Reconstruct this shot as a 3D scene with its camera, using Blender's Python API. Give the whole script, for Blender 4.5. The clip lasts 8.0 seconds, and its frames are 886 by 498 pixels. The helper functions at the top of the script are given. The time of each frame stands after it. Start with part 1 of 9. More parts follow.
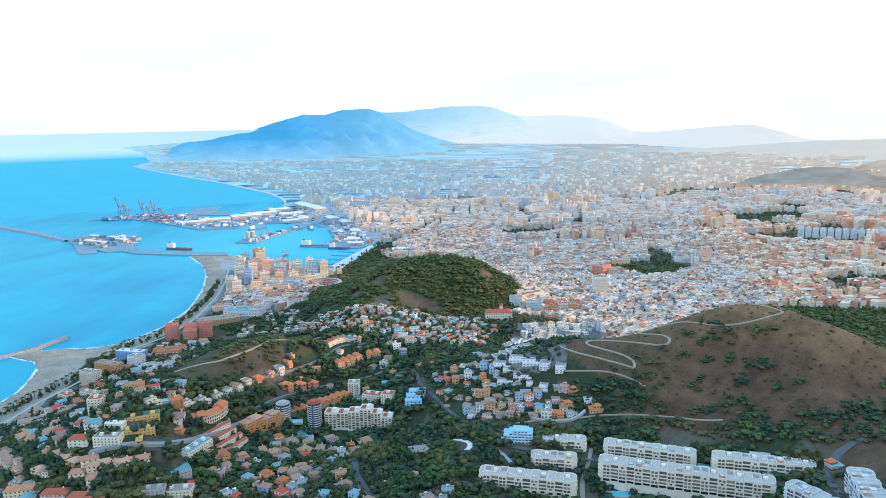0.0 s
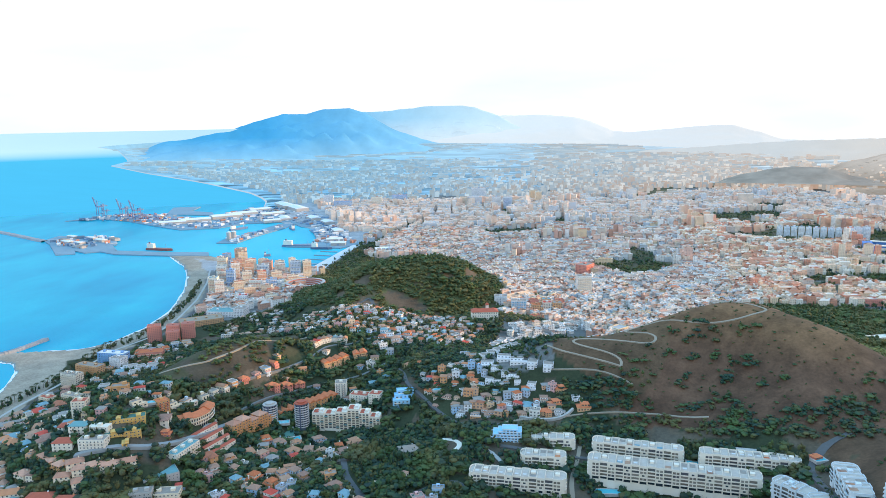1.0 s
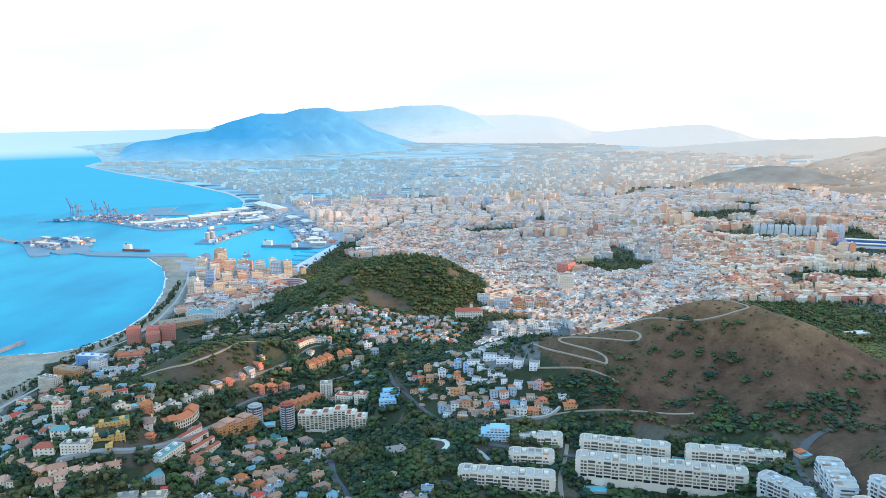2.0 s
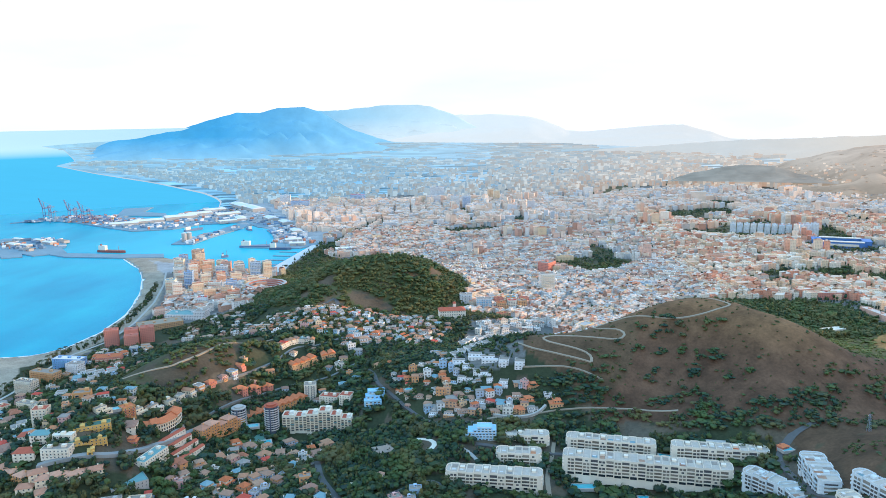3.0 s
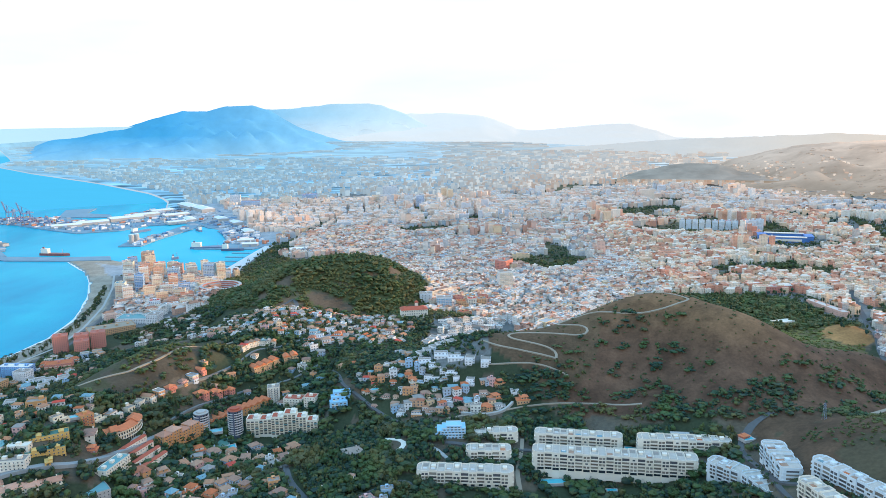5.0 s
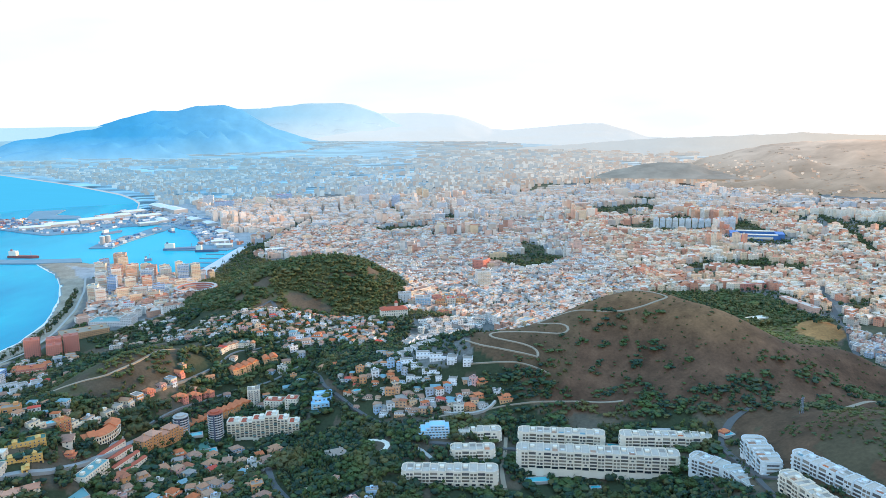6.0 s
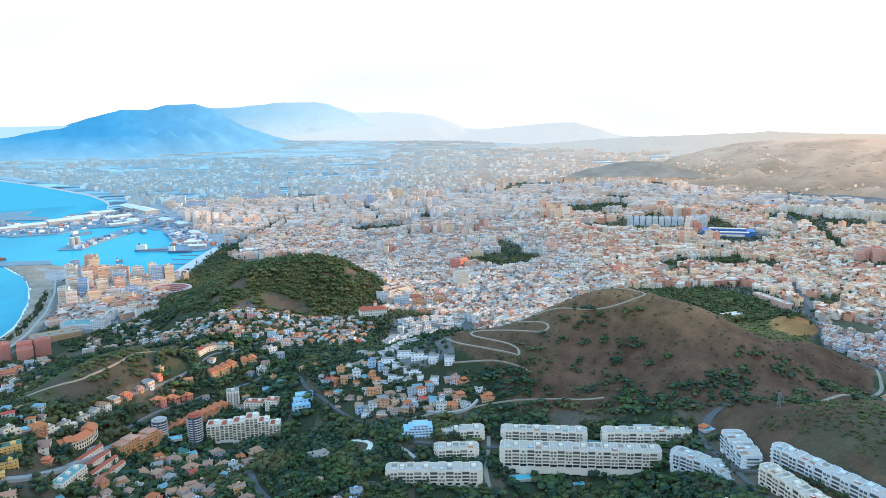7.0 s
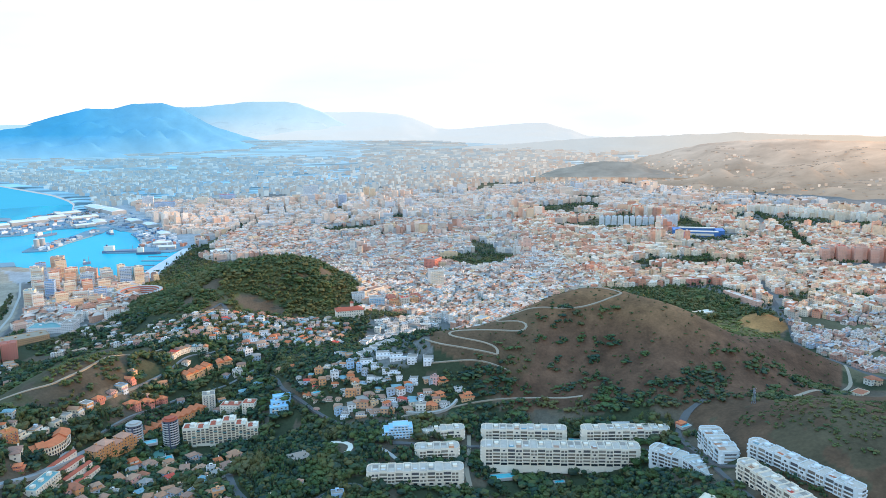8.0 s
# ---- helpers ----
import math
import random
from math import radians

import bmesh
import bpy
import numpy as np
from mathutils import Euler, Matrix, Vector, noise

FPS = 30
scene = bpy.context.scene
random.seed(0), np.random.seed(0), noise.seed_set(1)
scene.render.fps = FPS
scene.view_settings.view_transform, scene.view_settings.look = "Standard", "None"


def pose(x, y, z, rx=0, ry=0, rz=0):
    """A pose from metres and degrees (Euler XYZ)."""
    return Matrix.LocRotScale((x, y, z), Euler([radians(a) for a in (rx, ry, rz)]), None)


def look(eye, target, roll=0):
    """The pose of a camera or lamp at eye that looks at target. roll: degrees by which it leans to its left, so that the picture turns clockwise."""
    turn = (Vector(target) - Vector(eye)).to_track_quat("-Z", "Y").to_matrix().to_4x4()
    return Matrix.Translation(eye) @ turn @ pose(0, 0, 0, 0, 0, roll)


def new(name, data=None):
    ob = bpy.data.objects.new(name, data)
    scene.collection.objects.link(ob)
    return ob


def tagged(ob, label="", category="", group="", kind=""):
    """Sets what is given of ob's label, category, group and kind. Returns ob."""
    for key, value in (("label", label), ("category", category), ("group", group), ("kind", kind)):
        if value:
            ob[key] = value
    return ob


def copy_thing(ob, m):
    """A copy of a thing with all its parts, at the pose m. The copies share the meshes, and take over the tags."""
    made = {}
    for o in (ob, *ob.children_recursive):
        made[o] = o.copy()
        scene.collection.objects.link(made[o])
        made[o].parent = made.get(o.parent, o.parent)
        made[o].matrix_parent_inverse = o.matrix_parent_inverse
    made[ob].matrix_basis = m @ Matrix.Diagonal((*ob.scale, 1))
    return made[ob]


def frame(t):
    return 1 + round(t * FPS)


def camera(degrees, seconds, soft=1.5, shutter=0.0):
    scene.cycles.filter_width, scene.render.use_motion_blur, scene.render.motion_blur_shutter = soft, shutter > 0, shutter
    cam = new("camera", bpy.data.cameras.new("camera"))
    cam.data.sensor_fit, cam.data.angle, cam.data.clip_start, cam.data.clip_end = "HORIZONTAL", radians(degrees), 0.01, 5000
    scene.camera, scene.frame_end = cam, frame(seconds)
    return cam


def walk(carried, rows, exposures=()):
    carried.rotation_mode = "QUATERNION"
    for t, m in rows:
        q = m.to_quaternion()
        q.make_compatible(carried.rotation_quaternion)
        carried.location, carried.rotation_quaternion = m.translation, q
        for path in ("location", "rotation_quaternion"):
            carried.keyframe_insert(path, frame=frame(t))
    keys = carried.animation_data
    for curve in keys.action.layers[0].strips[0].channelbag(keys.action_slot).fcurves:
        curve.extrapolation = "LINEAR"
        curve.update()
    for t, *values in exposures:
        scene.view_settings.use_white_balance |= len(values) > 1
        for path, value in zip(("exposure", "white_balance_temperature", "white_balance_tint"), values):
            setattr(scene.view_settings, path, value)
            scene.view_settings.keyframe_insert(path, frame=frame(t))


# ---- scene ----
cam = camera(63.0, 8.0, soft=0.8)
PATH = [
    (0, (-4.365, 0.444, 340.743), (-4.732, 2.379, 340.395), -1.2),
    (0.5, (-7.928, -0.169, 340.761), (-8.269, 1.77, 340.411), -1.1),
    (1, (-11.912, -0.744, 340.661), (-12.225, 1.2, 340.311), -1.1),
    (1.5, (-16.046, -0.969, 340.513), (-16.329, 0.979, 340.162), -1.1),
    (3, (-28.453, -0.538, 340.002), (-28.642, 1.421, 339.648), -1.0),
    (3.5, (-32.273, -0.54, 339.907), (-32.429, 1.422, 339.551), -1.0),
    (4, (-35.964, -0.573, 339.842), (-36.086, 1.391, 339.485), -0.9),
    (4.5, (-39.941, -0.576, 339.831), (-40.028, 1.39, 339.473), -0.9),
    (6, (-52.034, -0.065, 340.058), (-52.012, 1.902, 339.697), -0.9),
    (6.5, (-55.934, 0.236, 340.07), (-55.876, 2.202, 339.708), -0.9),
    (7, (-59.861, 0.635, 340.006), (-59.765, 2.599, 339.642), -0.9),
    (7.5, (-64.044, 1.142, 339.963), (-63.908, 3.104, 339.599), -0.8),
    (8, (-68.185, 1.729, 339.961), (-68.007, 3.687, 339.596), -0.7),
]
walk(cam, [(t, look(eye, target, roll)) for t, eye, target, roll in PATH])

# ---- world, sun ----
SUN_TURN, SUN_HEIGHT = 78.0, 9.0   # degrees east of the view's axis, degrees above the horizon
world = bpy.data.worlds.new("sky")
scene.world = world
world.use_nodes = True
wn, wl = world.node_tree.nodes, world.node_tree.links
wn.clear()
sky = wn.new("ShaderNodeTexSky")
sky.sky_type, sky.sun_disc = "NISHITA", False
sky.sun_elevation, sky.sun_rotation = radians(SUN_HEIGHT), radians(SUN_TURN)
sky.air_density, sky.dust_density, sky.ozone_density = 1.4, 2.5, 2.0
sky_level = wn.new("ShaderNodeVectorMath")
sky_level.operation = "SCALE"
sky_level.inputs["Scale"].default_value = 0.12
wl.new(sky.outputs[0], sky_level.inputs[0])
wc = wn.new("ShaderNodeTexCoord")
wmap = wn.new("ShaderNodeMapping")
wmap.inputs["Scale"].default_value = (1.2, 1.2, 6.0)
wl.new(wc.outputs["Generated"], wmap.inputs[0])
cloud = wn.new("ShaderNodeTexNoise")
cloud.inputs["Scale"].default_value, cloud.inputs["Detail"].default_value = 2.2, 6.0
wl.new(wmap.outputs[0], cloud.inputs[0])
veil = wn.new("ShaderNodeMapRange")
veil.inputs[1].default_value, veil.inputs[2].default_value = 0.30, 0.62
veil.inputs[3].default_value, veil.inputs[4].default_value = 0.78, 1.0
wl.new(cloud.outputs["Fac"], veil.inputs[0])
wmix = wn.new("ShaderNodeMix")
wmix.data_type = "RGBA"
# thin cloud: white and bright low down, bluer overhead
high = wn.new("ShaderNodeSeparateXYZ")
wl.new(wc.outputs["Generated"], high.inputs[0])
lift = wn.new("ShaderNodeMapRange")
lift.interpolation_type = "SMOOTHSTEP"
lift.inputs[1].default_value, lift.inputs[2].default_value = 0.25, 0.75
wl.new(high.outputs[2], lift.inputs[0])
layer = wn.new("ShaderNodeMix")
layer.data_type = "RGBA"
layer.inputs["A"].default_value = (1.0, 1.09, 1.18, 1)
layer.inputs["B"].default_value = (0.43, 0.97, 1.56, 1)
wl.new(lift.outputs[0], layer.inputs["Factor"])
# warm glow of the low sun through the haze
toward = wn.new("ShaderNodeVectorMath")
toward.operation = "DOT_PRODUCT"
toward.inputs[1].default_value = (math.sin(radians(SUN_TURN)), math.cos(radians(SUN_TURN)), 0.0)
wl.new(wc.outputs["Generated"], toward.inputs[0])
ahead = wn.new("ShaderNodeMath")
ahead.operation = "MAXIMUM"
wl.new(toward.outputs["Value"], ahead.inputs[0])
narrow = wn.new("ShaderNodeMath")
narrow.operation, narrow.inputs[1].default_value = "POWER", 6.5
wl.new(ahead.outputs[0], narrow.inputs[0])
glow = wn.new("ShaderNodeMix")
glow.data_type = "RGBA"
glow.inputs["B"].default_value = (2.3, 1.25, 0.55, 1)
wl.new(narrow.outputs[0], glow.inputs["Factor"])
wl.new(layer.outputs["Result"], glow.inputs["A"])
wl.new(glow.outputs["Result"], wmix.inputs["B"])
wl.new(veil.outputs[0], wmix.inputs["Factor"])
wl.new(sky_level.outputs[0], wmix.inputs["A"])
wback = wn.new("ShaderNodeBackground")
wback.inputs["Strength"].default_value = 1.10
wl.new(wmix.outputs["Result"], wback.inputs["Color"])
wout = wn.new("ShaderNodeOutputWorld")
wl.new(wback.outputs[0], wout.inputs["Surface"])

sun = new("sun", bpy.data.lights.new("sun", "SUN"))
sun.data.energy, sun.data.angle, sun.data.color = 3.5, radians(3.0), (1.0, 0.66, 0.39)
st, sh = radians(SUN_TURN), radians(SUN_HEIGHT)
sun.matrix_world = look((0, 0, 900), (-1000 * math.sin(st) * math.cos(sh), -1000 * math.cos(st) * math.cos(sh), 900 - 1000 * math.sin(sh)))

# ---- materials ----
def node(nt, kind, **values):
    n = nt.nodes.new(kind)
    for key, value in values.items():
        n.inputs[key.replace("_", " ")].default_value = value
    return n


def ramp(nt, stops, constant=False):
    r = nt.nodes.new("ShaderNodeValToRGB")
    r.color_ramp.interpolation = "CONSTANT" if constant else "LINEAR"
    while len(r.color_ramp.elements) < len(stops):
        r.color_ramp.elements.new(0.5)
    for e, (p, c) in zip(r.color_ramp.elements, stops):
        e.position, e.color = p, (*c, 1)
    return r


def mixed(nt, kind, fac, a, b):
    m = nt.nodes.new("ShaderNodeMix")
    m.data_type, m.blend_type = "RGBA", kind
    for socket, value in (("Factor", fac), ("A", a), ("B", b)):
        if isinstance(value, bpy.types.NodeSocket):
            nt.links.new(value, m.inputs[socket])
        elif socket == "Factor":
            m.inputs[0].default_value = value
        else:
            m.inputs[socket].default_value = (*value, 1)
    return m.outputs["Result"]


def math_node(nt, op, a, b=0.0, c=0.0):
    m = nt.nodes.new("ShaderNodeMath")
    m.operation = op
    for i, v in enumerate((a, b, c)):
        if isinstance(v, bpy.types.NodeSocket):
            nt.links.new(v, m.inputs[i])
        else:
            m.inputs[i].default_value = v
    return m.outputs[0]


def noise_node(nt, scale, detail=4.0, coords=None, rough=0.55):
    n = node(nt, "ShaderNodeTexNoise", Scale=scale, Detail=detail, Roughness=rough)
    if coords is None:
        coords = nt.nodes.new("ShaderNodeTexCoord").outputs["Object"]
    nt.links.new(coords, n.inputs["Vector"])
    return n.outputs["Fac"]


def world_coords(nt):
    return nt.nodes.new("ShaderNodeNewGeometry").outputs["Position"]


def material(name, rough=0.8, metal=0.0):
    m = bpy.data.materials.new(name)
    m.use_nodes = True
    nt = m.node_tree
    b = nt.nodes["Principled BSDF"]
    b.inputs["Roughness"].default_value, b.inputs["Metallic"].default_value = rough, metal
    b.inputs["Specular IOR Level"].default_value = 0.3
    return m, nt, b


def surface(name, palette, rough=0.85, metal=0.0, by="object", grain=0.18, grain_scale=0.35, fine=2.5, bump=0.0):
    """A worn surface: its colour from the palette by the thing (or island) at random, with stains and grain."""
    m, nt, b = material(name, rough, metal)
    if len(palette) > 1:
        if by == "object":
            rnd = nt.nodes.new("ShaderNodeObjectInfo").outputs["Random"]
        else:
            rnd = nt.nodes.new("ShaderNodeNewGeometry").outputs["Random Per Island"]
        r = ramp(nt, [(i / len(palette), c) for i, c in enumerate(palette)], constant=True)
        nt.links.new(rnd, r.inputs[0])
        colour = r.outputs[0]
    else:
        r = nt.nodes.new("ShaderNodeRGB")
        r.outputs[0].default_value = (*palette[0], 1)
        colour = r.outputs[0]
    co = world_coords(nt)
    big = noise_node(nt, grain_scale, 3.0, co)
    small = noise_node(nt, fine, 2.0, co)
    both = math_node(nt, "ADD", math_node(nt, "MULTIPLY", big, 0.65), math_node(nt, "MULTIPLY", small, 0.35))
    shade = math_node(nt, "MULTIPLY_ADD", math_node(nt, "SUBTRACT", both, 0.5), 2.2 * grain, 1.0)
    grey = nt.nodes.new("ShaderNodeCombineColor")
    for i in range(3):
        nt.links.new(shade, grey.inputs[i])
    out = mixed(nt, "MULTIPLY", 1.0, colour, grey.outputs[0])
    nt.links.new(out, b.inputs["Base Color"])
    if bump:
        bp = node(nt, "ShaderNodeBump", Strength=bump, Distance=0.1)
        nt.links.new(small, bp.inputs["Height"])
        nt.links.new(bp.outputs[0], b.inputs["Normal"])
    return m


def facade(name, palette, storey=3.1, bay=3.0, share=(0.30, 0.74), by="island", glass=(0.06, 0.075, 0.095), weight=1.0):
    """Plaster with rows of windows, laid out in metres by the UV map (u along the wall, v up); roofs have v below zero."""
    m = surface(name, palette, 0.85, by=by, grain=0.14, grain_scale=0.08, fine=0.7)
    nt = m.node_tree
    b = nt.nodes["Principled BSDF"]
    old = b.inputs["Base Color"].links[0].from_socket
    uv = nt.nodes.new("ShaderNodeUVMap")
    sep = nt.nodes.new("ShaderNodeSeparateXYZ")
    nt.links.new(uv.outputs[0], sep.inputs[0])
    u, v = sep.outputs[0], sep.outputs[1]
    fu = math_node(nt, "FRACT", math_node(nt, "DIVIDE", u, bay))
    fv = math_node(nt, "FRACT", math_node(nt, "DIVIDE", v, storey))
    inside = math_node(nt, "MULTIPLY", math_node(nt, "GREATER_THAN", fu, share[0]), math_node(nt, "LESS_THAN", fu, share[1]))
    inside = math_node(nt, "MULTIPLY", inside, math_node(nt, "GREATER_THAN", fv, 0.30))
    inside = math_node(nt, "MULTIPLY", inside, math_node(nt, "LESS_THAN", fv, 0.78))
    inside = math_node(nt, "MULTIPLY", inside, math_node(nt, "GREATER_THAN", v, 0.0))
    if weight < 1:
        inside = math_node(nt, "MULTIPLY", inside, weight)
    nt.links.new(mixed(nt, "MIX", inside, old, glass), b.inputs["Base Color"])
    nt.links.new(math_node(nt, "MULTIPLY_ADD", inside, -0.6, 0.85), b.inputs["Roughness"])
    return m


WHITES = [(0.82, 0.82, 0.80), (0.80, 0.80, 0.82), (0.78, 0.74, 0.66), (0.84, 0.83, 0.80)]
OLD_TOWN = [(0.88, 0.84, 0.78), (0.86, 0.74, 0.64), (0.84, 0.60, 0.49), (0.90, 0.88, 0.85), (0.70, 0.42, 0.33), (0.58, 0.60, 0.62), (0.87, 0.72, 0.58), (0.80, 0.55, 0.46), (0.89, 0.85, 0.80), (0.60, 0.36, 0.27), (0.52, 0.60, 0.68), (0.86, 0.80, 0.72), (0.89, 0.87, 0.84), (0.84, 0.66, 0.44), (0.66, 0.58, 0.50), (0.72, 0.74, 0.74)]
# salmon and cream plaster, warmed further to paint in the haze's glow
EAST_TOWN_WALLS = [(0.92, 0.78, 0.64), (0.90, 0.60, 0.42), (0.92, 0.86, 0.76), (0.80, 0.40, 0.28), (0.90, 0.70, 0.50), (0.92, 0.82, 0.68), (0.88, 0.52, 0.38), (0.66, 0.60, 0.55), (0.92, 0.76, 0.58), (0.72, 0.36, 0.25), (0.92, 0.84, 0.73), (0.88, 0.66, 0.46)]
# clay and pale roofs with the same painted warmth
EAST_ROOFS = [(0.60, 0.30, 0.19), (0.74, 0.62, 0.52), (0.54, 0.27, 0.17), (0.80, 0.70, 0.60), (0.46, 0.25, 0.17), (0.66, 0.40, 0.28), (0.82, 0.74, 0.66), (0.66, 0.46, 0.35)]
ROOFS = [(0.59, 0.4, 0.31), (0.64, 0.54, 0.49), (0.65, 0.48, 0.39), (0.69, 0.61, 0.55), (0.56, 0.41, 0.33), (0.71, 0.64, 0.6), (0.62, 0.51, 0.44), (0.67, 0.54, 0.46), (0.65, 0.6, 0.57), (0.58, 0.49, 0.43)]
VILLA_WALLS = [(0.82, 0.80, 0.74), (0.66, 0.74, 0.82), (0.78, 0.58, 0.38), (0.86, 0.86, 0.84), (0.76, 0.40, 0.20), (0.76, 0.64, 0.48), (0.44, 0.64, 0.84), (0.72, 0.44, 0.28), (0.80, 0.72, 0.60), (0.76, 0.46, 0.44), (0.86, 0.87, 0.88), (0.50, 0.60, 0.72)]
VILLA_ROOFS = [(0.58, 0.17, 0.07), (0.62, 0.27, 0.14), (0.44, 0.17, 0.10), (0.64, 0.10, 0.07), (0.48, 0.29, 0.20), (0.34, 0.32, 0.30), (0.50, 0.26, 0.16), (0.42, 0.25, 0.18), (0.36, 0.21, 0.16), (0.22, 0.38, 0.44)]

m_plaster = surface("villa_plaster", VILLA_WALLS, 0.85, grain=0.10)
m_f_white = facade("white_flats_facade", [(0.82, 0.83, 0.85)], glass=(0.20, 0.22, 0.25))
m_f_cream = facade("cream_flats_facade", [(0.78, 0.72, 0.62)])
m_f_brick = facade("brick_flats_facade", [(0.70, 0.29, 0.23)], share=(0.35, 0.68), glass=(0.20, 0.12, 0.11))
m_f_salmon = facade("salmon_flats_facade", [(0.80, 0.50, 0.40)], share=(0.35, 0.68), glass=(0.30, 0.20, 0.18), weight=0.6)
m_f_orange = facade("orange_flats_facade", [(0.68, 0.42, 0.24)])
m_f_blue = facade("blue_flats_facade", [(0.28, 0.48, 0.80)])
m_tile = surface("clay_tile", VILLA_ROOFS, 0.8, grain=0.28, grain_scale=0.25, fine=1.6, bump=0.3)
m_white = surface("white_plaster", [(0.88, 0.81, 0.70)], 0.8, grain=0.10, grain_scale=0.12)
m_cream = surface("cream_plaster", [(0.86, 0.75, 0.59)], 0.8, grain=0.10, grain_scale=0.12)
m_ivory = surface("ivory_plaster", [(0.92, 0.86, 0.74)], 0.8, grain=0.08, grain_scale=0.12)
m_flat_roof = surface("gravel_flat_roof", [(0.36, 0.31, 0.27)], 0.95, grain=0.30, grain_scale=0.25, fine=1.2)
m_glass, nt, b = material("dark_window_glass", 0.08)
b.inputs["Base Color"].default_value = (0.035, 0.045, 0.055, 1)
b.inputs["Specular IOR Level"].default_value = 0.5
m_block_roof = surface("pale_roof_felt", [(0.58, 0.51, 0.45)], 0.95, grain=0.34, grain_scale=0.18, fine=0.9)
m_pale_blue = surface("pale_blue_plaster", [(0.72, 0.79, 0.83)], 0.8, grain=0.10, grain_scale=0.12)
# shade of the balcony recesses put into near-black colours
m_recess = surface("painted_recess_shade", [(0.20, 0.17, 0.14), (0.12, 0.12, 0.12), (0.30, 0.27, 0.23), (0.10, 0.10, 0.11)], 0.85, grain=0.2)
m_frame = surface("pale_frame", [(0.70, 0.70, 0.70)], 0.6, grain=0.05)
m_brick = surface("red_brick", [(0.52, 0.20, 0.15)], 0.85, grain=0.15)
m_ochre = surface("ochre_plaster", [(0.76, 0.49, 0.17)], 0.85, grain=0.12)
m_orange = surface("orange_plaster", [(0.70, 0.37, 0.17)], 0.85, grain=0.15)
m_green_roof = surface("green_painted_roof", [(0.10, 0.24, 0.20)], 0.7, grain=0.2)
m_teal_roof = surface("teal_roof", [(0.17, 0.37, 0.39)], 0.6, grain=0.15)
m_terracotta = surface("terracotta_tile", [(0.70, 0.22, 0.10)], 0.8, grain=0.3, grain_scale=0.3, fine=1.6, bump=0.3)
m_pink_tile = surface("pink_brown_tile", [(0.62, 0.32, 0.22), (0.68, 0.36, 0.25), (0.55, 0.27, 0.18)], 0.85, grain=0.28, grain_scale=0.25, fine=1.6)
m_red_roof = surface("red_clay_roof", [(0.50, 0.13, 0.08)], 0.8, grain=0.22)
m_blue = surface("blue_plaster", [(0.24, 0.56, 0.80)], 0.75, grain=0.1)
m_sky_blue = surface("sky_blue_plaster", [(0.36, 0.66, 0.88)], 0.75, grain=0.1)
m_concrete = surface("concrete", [(0.48, 0.47, 0.45)], 0.9, grain=0.2)
m_dark_bays = surface("dark_window_bays", [(0.12, 0.15, 0.22)], 0.5, grain=0.2)
m_stone = surface("weathered_stone", [(0.46, 0.40, 0.32)], 0.95, grain=0.3, grain_scale=0.2)
m_asphalt = surface("asphalt", [(0.13, 0.132, 0.135)], 0.9, grain=0.2)
m_pale_road = surface("pale_worn_road", [(0.23, 0.235, 0.235)], 0.9, grain=0.25)
m_main_road = surface("pale_concrete_road", [(0.34, 0.36, 0.37)], 0.9, grain=0.2)
m_track = surface("pale_dirt_track", [(0.38, 0.32, 0.25)], 0.95, grain=0.22, grain_scale=0.1)
m_steel = surface("painted_steel", [(0.30, 0.36, 0.46)], 0.5, 0.3, grain=0.1)
m_bark = surface("bark", [(0.16, 0.11, 0.08)], 0.95, grain=0.25)
m_stadium_blue = surface("blue_seats_and_cladding", [(0.09, 0.24, 0.58)], 0.55, grain=0.1)
m_pool, nt, b = material("pool_water", 0.05)
b.inputs["Base Color"].default_value = (0.08, 0.55, 0.66, 1)

m_old_town = facade("town_facades", OLD_TOWN, glass=(0.22, 0.20, 0.20), weight=0.55)
WARM_ROOFS = [(0.52, 0.27, 0.18), (0.60, 0.50, 0.43), (0.47, 0.25, 0.17), (0.64, 0.55, 0.48), (0.40, 0.22, 0.16), (0.58, 0.36, 0.26), (0.68, 0.60, 0.54), (0.36, 0.34, 0.33), (0.60, 0.42, 0.33), (0.55, 0.26, 0.17), (0.50, 0.50, 0.50), (0.44, 0.30, 0.23)]
m_east_town = facade("eastern_flats_facades", EAST_TOWN_WALLS, glass=(0.24, 0.19, 0.17), weight=0.5)
m_east_roof = surface("eastern_roofs", EAST_ROOFS, 0.9, by="island", grain=0.2, grain_scale=0.1, fine=0.6)
m_town_roof = surface("town_roofs", WARM_ROOFS, 0.9, by="island", grain=0.2, grain_scale=0.1, fine=0.6)
m_pale_roof = surface("pale_roofs", ROOFS, 0.9, by="island", grain=0.2, grain_scale=0.1, fine=0.6)
m_slope_stuff = facade("slope_house_facades", [(0.70, 0.68, 0.64), (0.62, 0.48, 0.36), (0.74, 0.74, 0.73), (0.66, 0.42, 0.32), (0.54, 0.62, 0.70), (0.72, 0.64, 0.54), (0.60, 0.50, 0.44), (0.76, 0.76, 0.75)], bay=3.4, glass=(0.24, 0.24, 0.25))
m_white_stuff = facade("white_house_facades", WHITES, bay=3.4, glass=(0.28, 0.29, 0.31))
m_slope_town = facade("hillside_town_facades", [(0.756, 0.672, 0.607), (0.504, 0.571, 0.672), (0.702, 0.437, 0.377), (0.756, 0.655, 0.574), (0.72, 0.538, 0.361), (0.756, 0.689, 0.656), (0.738, 0.588, 0.508), (0.774, 0.714, 0.681), (0.63, 0.353, 0.279)], bay=3.2, glass=(0.22, 0.22, 0.23), weight=0.6)
m_villa_stuff = facade("house_facades", VILLA_WALLS, bay=3.4, by="object", glass=(0.16, 0.16, 0.17))
